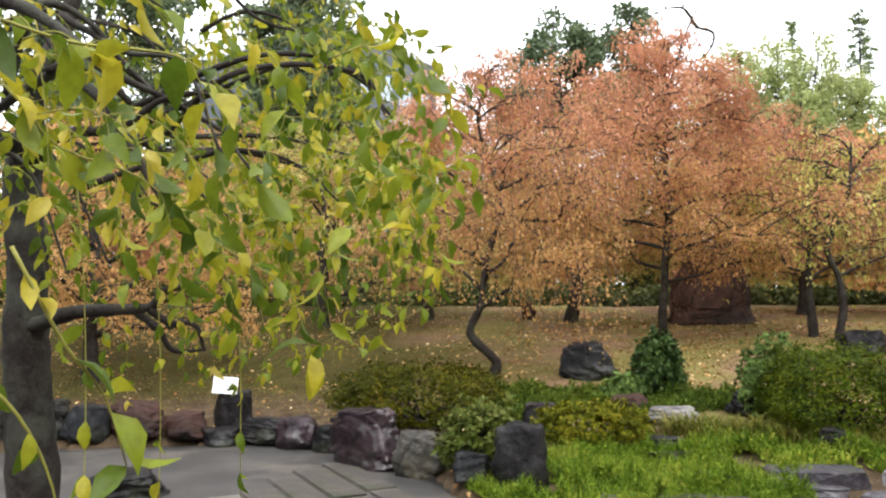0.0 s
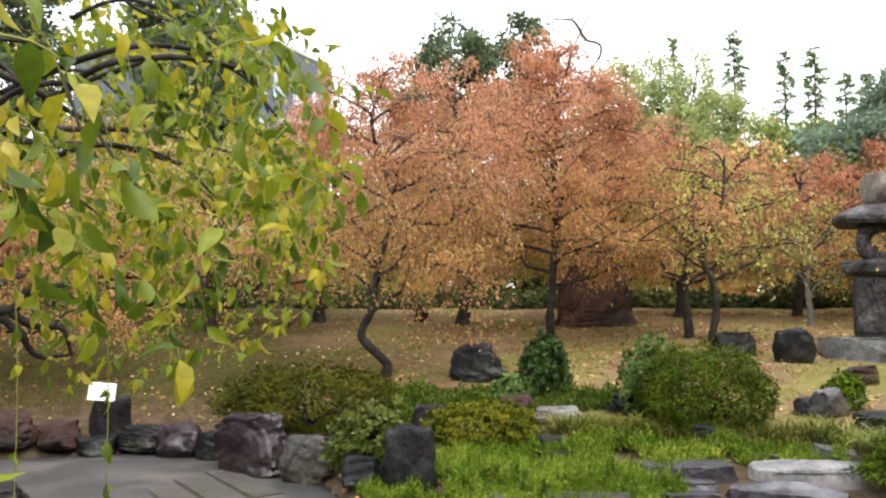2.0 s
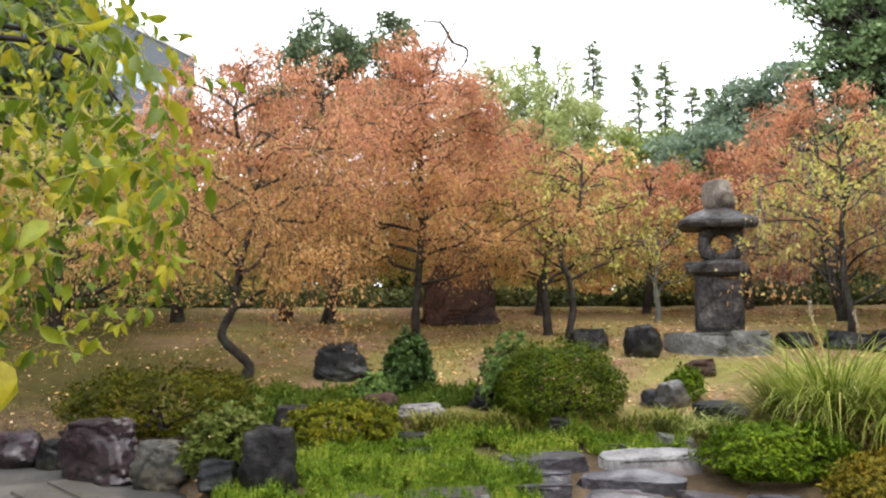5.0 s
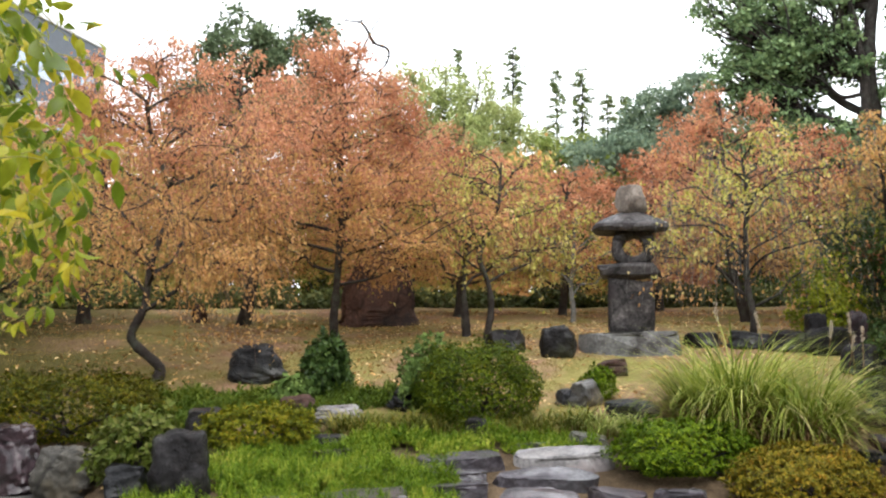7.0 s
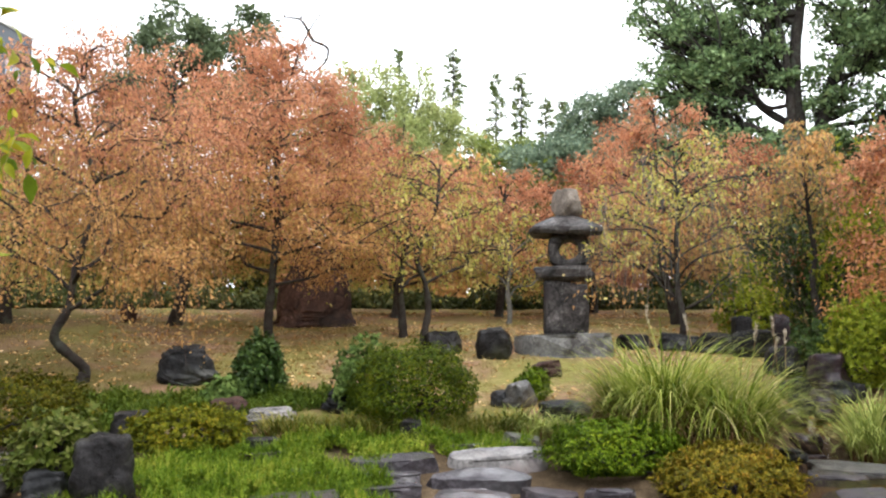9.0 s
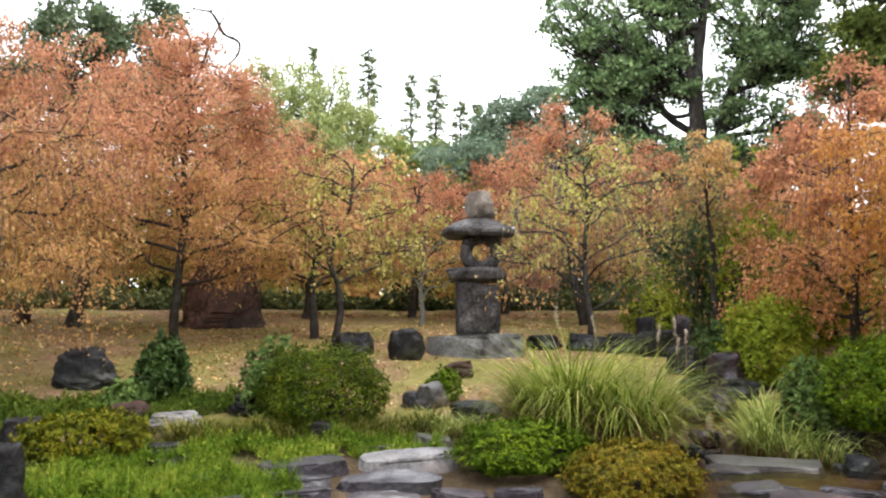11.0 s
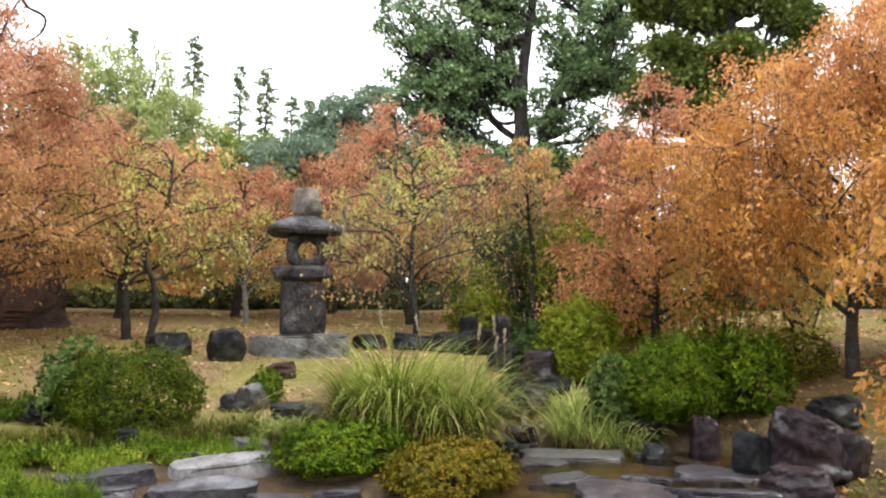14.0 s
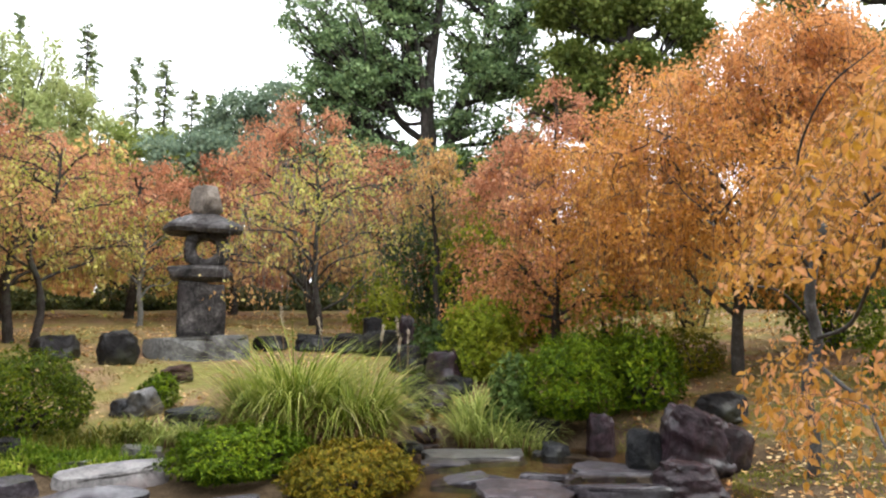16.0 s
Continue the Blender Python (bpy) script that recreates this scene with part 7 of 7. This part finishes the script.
leafy_cover("bright_ground_cover", 541, "bright green tufted ground cover beside the steps", 56000, 0.4, 34, 5.6, 8.4, M_MOSSGRASS, 0.055, on_moss)
leafy_cover("low_green_planting", 542, "dark green low planting at the foot of the lawn", 22000, 3, 21, 8.4, 10.4, leaf_material("blade_dark_green", [(0, (0.03, 0.055, 0.008)), (0.6, (0.09, 0.14, 0.016)), (1, (0.2, 0.22, 0.03))], 0.3, 0.5), 0.07, on_bed)
green_cover("lawn_grass", 543, "short yellowing lawn grass", 60000, -30, 40, 9.3, 17, leaf_material("blade_lawn", [(0, (0.11, 0.092, 0.025)), (0.5, (0.25, 0.205, 0.07)), (1, (0.44, 0.34, 0.16))], 0.3, 0.6), 0.05,
            lambda a, d: d > path_edge(a) + 0.4 and d > 9.8 - 0.02 * a and noise.noise(Vector((a * 0.12, d * 0.7, 1.0))) > -0.12)
green_cover("moss_by_pool", 544, "thin green moss and grass under the golden tree", 42000, 66, 96, 5.2, 12, leaf_material("blade_moss", [(0, (0.09, 0.11, 0.015)), (0.6, (0.22, 0.24, 0.03)), (1, (0.40, 0.33, 0.07))], 0.3, 0.6), 0.04,
            lambda a, d: (a > 73.5 or d > 8.6) and noise.noise(Vector((a * 0.15, d * 0.9, 5.0))) > -0.15)


def litter():
    rng = np.random.default_rng(551)
    n = 52000
    az, d = np.radians(rng.uniform(-32, 96, n)), np.sqrt(rng.uniform(5.5 ** 2, 19.5 ** 2, n))
    deg = np.degrees(az)
    keep = (d > path_edge(deg) - 1.5 * (rng.uniform(0, 1, n) < 0.03)) & ~((deg > 3) & (deg < 72.5) & (d < 9.2))
    keep &= (deg > 4) | (rng.uniform(0, 1, n) < 0.45)
    keep &= np.array([noise.noise(Vector((a * 9, q * 0.55, 2.0))) > rng.uniform(-0.55, 0.45) for a, q in zip(az, d)])
    az, d = az[keep], d[keep]
    x, y = d * np.sin(az), d * np.cos(az)
    pos = np.stack([x, y, ground_z(x, y) + 0.012], -1)
    m = len(x)
    s = Soup()
    al = rng.normal(0, 1, (m, 3)) * np.array([1, 1, 0.25])
    leaves(s, pos, al, rng.normal(0, 0.3, (m, 3)) + np.array([0, 0, 1]), 0.07 * rng.uniform(0.6, 1.2, m), LEAF_PLAIN, 1.4)
    solid("fallen_leaves", s.mesh("fallen_leaves"), M_LITTER, (0, 0, 0), "fallen brown and orange leaves scattered over the lawn", "leaves", kind="stuff")


litter()


def litter_under_gold():
    rng = np.random.default_rng(552)
    n = 2600
    az, d = np.radians(rng.uniform(67, 97, n)), rng.uniform(5.4, 12.5, n)
    keep = (d > 8.3) | (np.degrees(az) > 73.2)
    az, d = az[keep], d[keep]
    m = len(d)
    x, y = d * np.sin(az), d * np.cos(az)
    s = Soup()
    leaves(s, np.stack([x, y, ground_z(x, y) + 0.014], -1), rng.normal(0, 1, (m, 3)) * np.array([1, 1, 0.25]), rng.normal(0, 0.3, (m, 3)) + np.array([0, 0, 1]), 0.065 * rng.uniform(0.6, 1.2, m), LEAF_PLAIN, 1.4)
    solid("fallen_leaves", s.mesh("fallen_leaves"), M_LITTER, (0, 0, 0), "fallen golden leaves on the moss under the golden tree", "leaves", kind="stuff")


litter_under_gold()


# ---- pale plumes of the tall grass ----
def plume_stalk(az, d, h, seed):
    rng = np.random.default_rng(seed)
    p = on(az, d)
    st = thing("grass_plume", p, "pale feathery grass plume on a thin stalk", "grass", "grass plumes")
    lean = rng.normal(0, 0.12, 2)
    line = smooth_line([(0, 0, -0.02), (lean[0] * 0.3, lean[1] * 0.3, h * 0.5), (lean[0], lean[1], h)], 6)
    s = Soup()
    tube(s, line, np.linspace(0.005, 0.0025, len(line)), 5)
    part("stalk", s.mesh("stalk"), M_STRAW, st)
    n = 90
    k = rng.uniform(0.84, 1.0, n)
    u = k * (len(line) - 1)
    i = np.minimum(u.astype(int), len(line) - 2)
    at = line[i] + (line[i + 1] - line[i]) * (u - i)[:, None]
    f = Soup()
    leaves(f, at + rng.normal(0, 0.008, (n, 3)), rng.normal(0, 0.35, (n, 3)) + [lean[0], lean[1], 1.0], rng.normal(0, 1, (n, 3)), 0.035 * rng.uniform(0.6, 1.2, n), LEAF_PLAIN, 0.25)
    part("plume", f.mesh("plume"), M_PLUME, st, kind="stuff")


M_PLUME = leaf_material("plume_pale", [(0.0, (0.45, 0.36, 0.26)), (0.5, (0.66, 0.58, 0.46)), (1.0, (0.8, 0.74, 0.64))], 0.4, 0.6, patch=0.1)
for k, (az, d, h) in enumerate([(50.8, 9.2, 1.2), (50.0, 9.0, 1.05), (51.2, 9.5, 0.95), (48.9, 9.1, 1.1), (45.9, 8.9, 1.2), (42.6, 8.9, 1.3)]):
    plume_stalk(az, d, h, 570 + k)


# ---- the small sign beside the path ----
def sign():
    p = on(-16.0, 9.92)
    s = thing("garden_sign", p, "small white tilted name board on a thin post", "sign")
    s.rotation_euler = (0, 0, math.radians(16))
    white = surface("board_white", [(0.3, (0.62, 0.63, 0.64)), (0.7, (0.82, 0.83, 0.84))], 6, 60, (0.4, 0.6), 0.1, 0.002)
    ink = surface("print_grey", [(0.3, (0.16, 0.17, 0.17)), (0.7, (0.3, 0.31, 0.31))], 6, 60, (0.5, 0.7), 0.1, 0.001)
    z0 = 0.62

    def box(nm, size, m, mat, par, bev=0.004):
        bm = bmesh.new()
        bmesh.ops.create_cube(bm, size=1.0, matrix=m @ Matrix.Diagonal((*size, 1)))
        bmesh.ops.bevel(bm, geom=bm.edges[:], offset=bev, segments=2, affect="EDGES")
        return part(nm, bm, mat, par)

    tilt = pose(0, 0, z0, -28, 6, 0)
    sp = Soup()
    tube(sp, np.array([[0, 0.02, -0.1], [0, 0.02, 0.3], [0, 0.02, z0]]), 0.012, 8)
    part("post", sp.mesh("post", True), M_LICHEN, s)
    board = box("board", (0.29, 0.014, 0.22), tilt, white, s)
    for k, w in enumerate((0.2, 0.24, 0.24, 0.16)):
        box("bar", (w, 0.004, 0.012), tilt @ pose(0, -0.0095, 0.07 - k * 0.042), ink, board, 0.001)


sign()
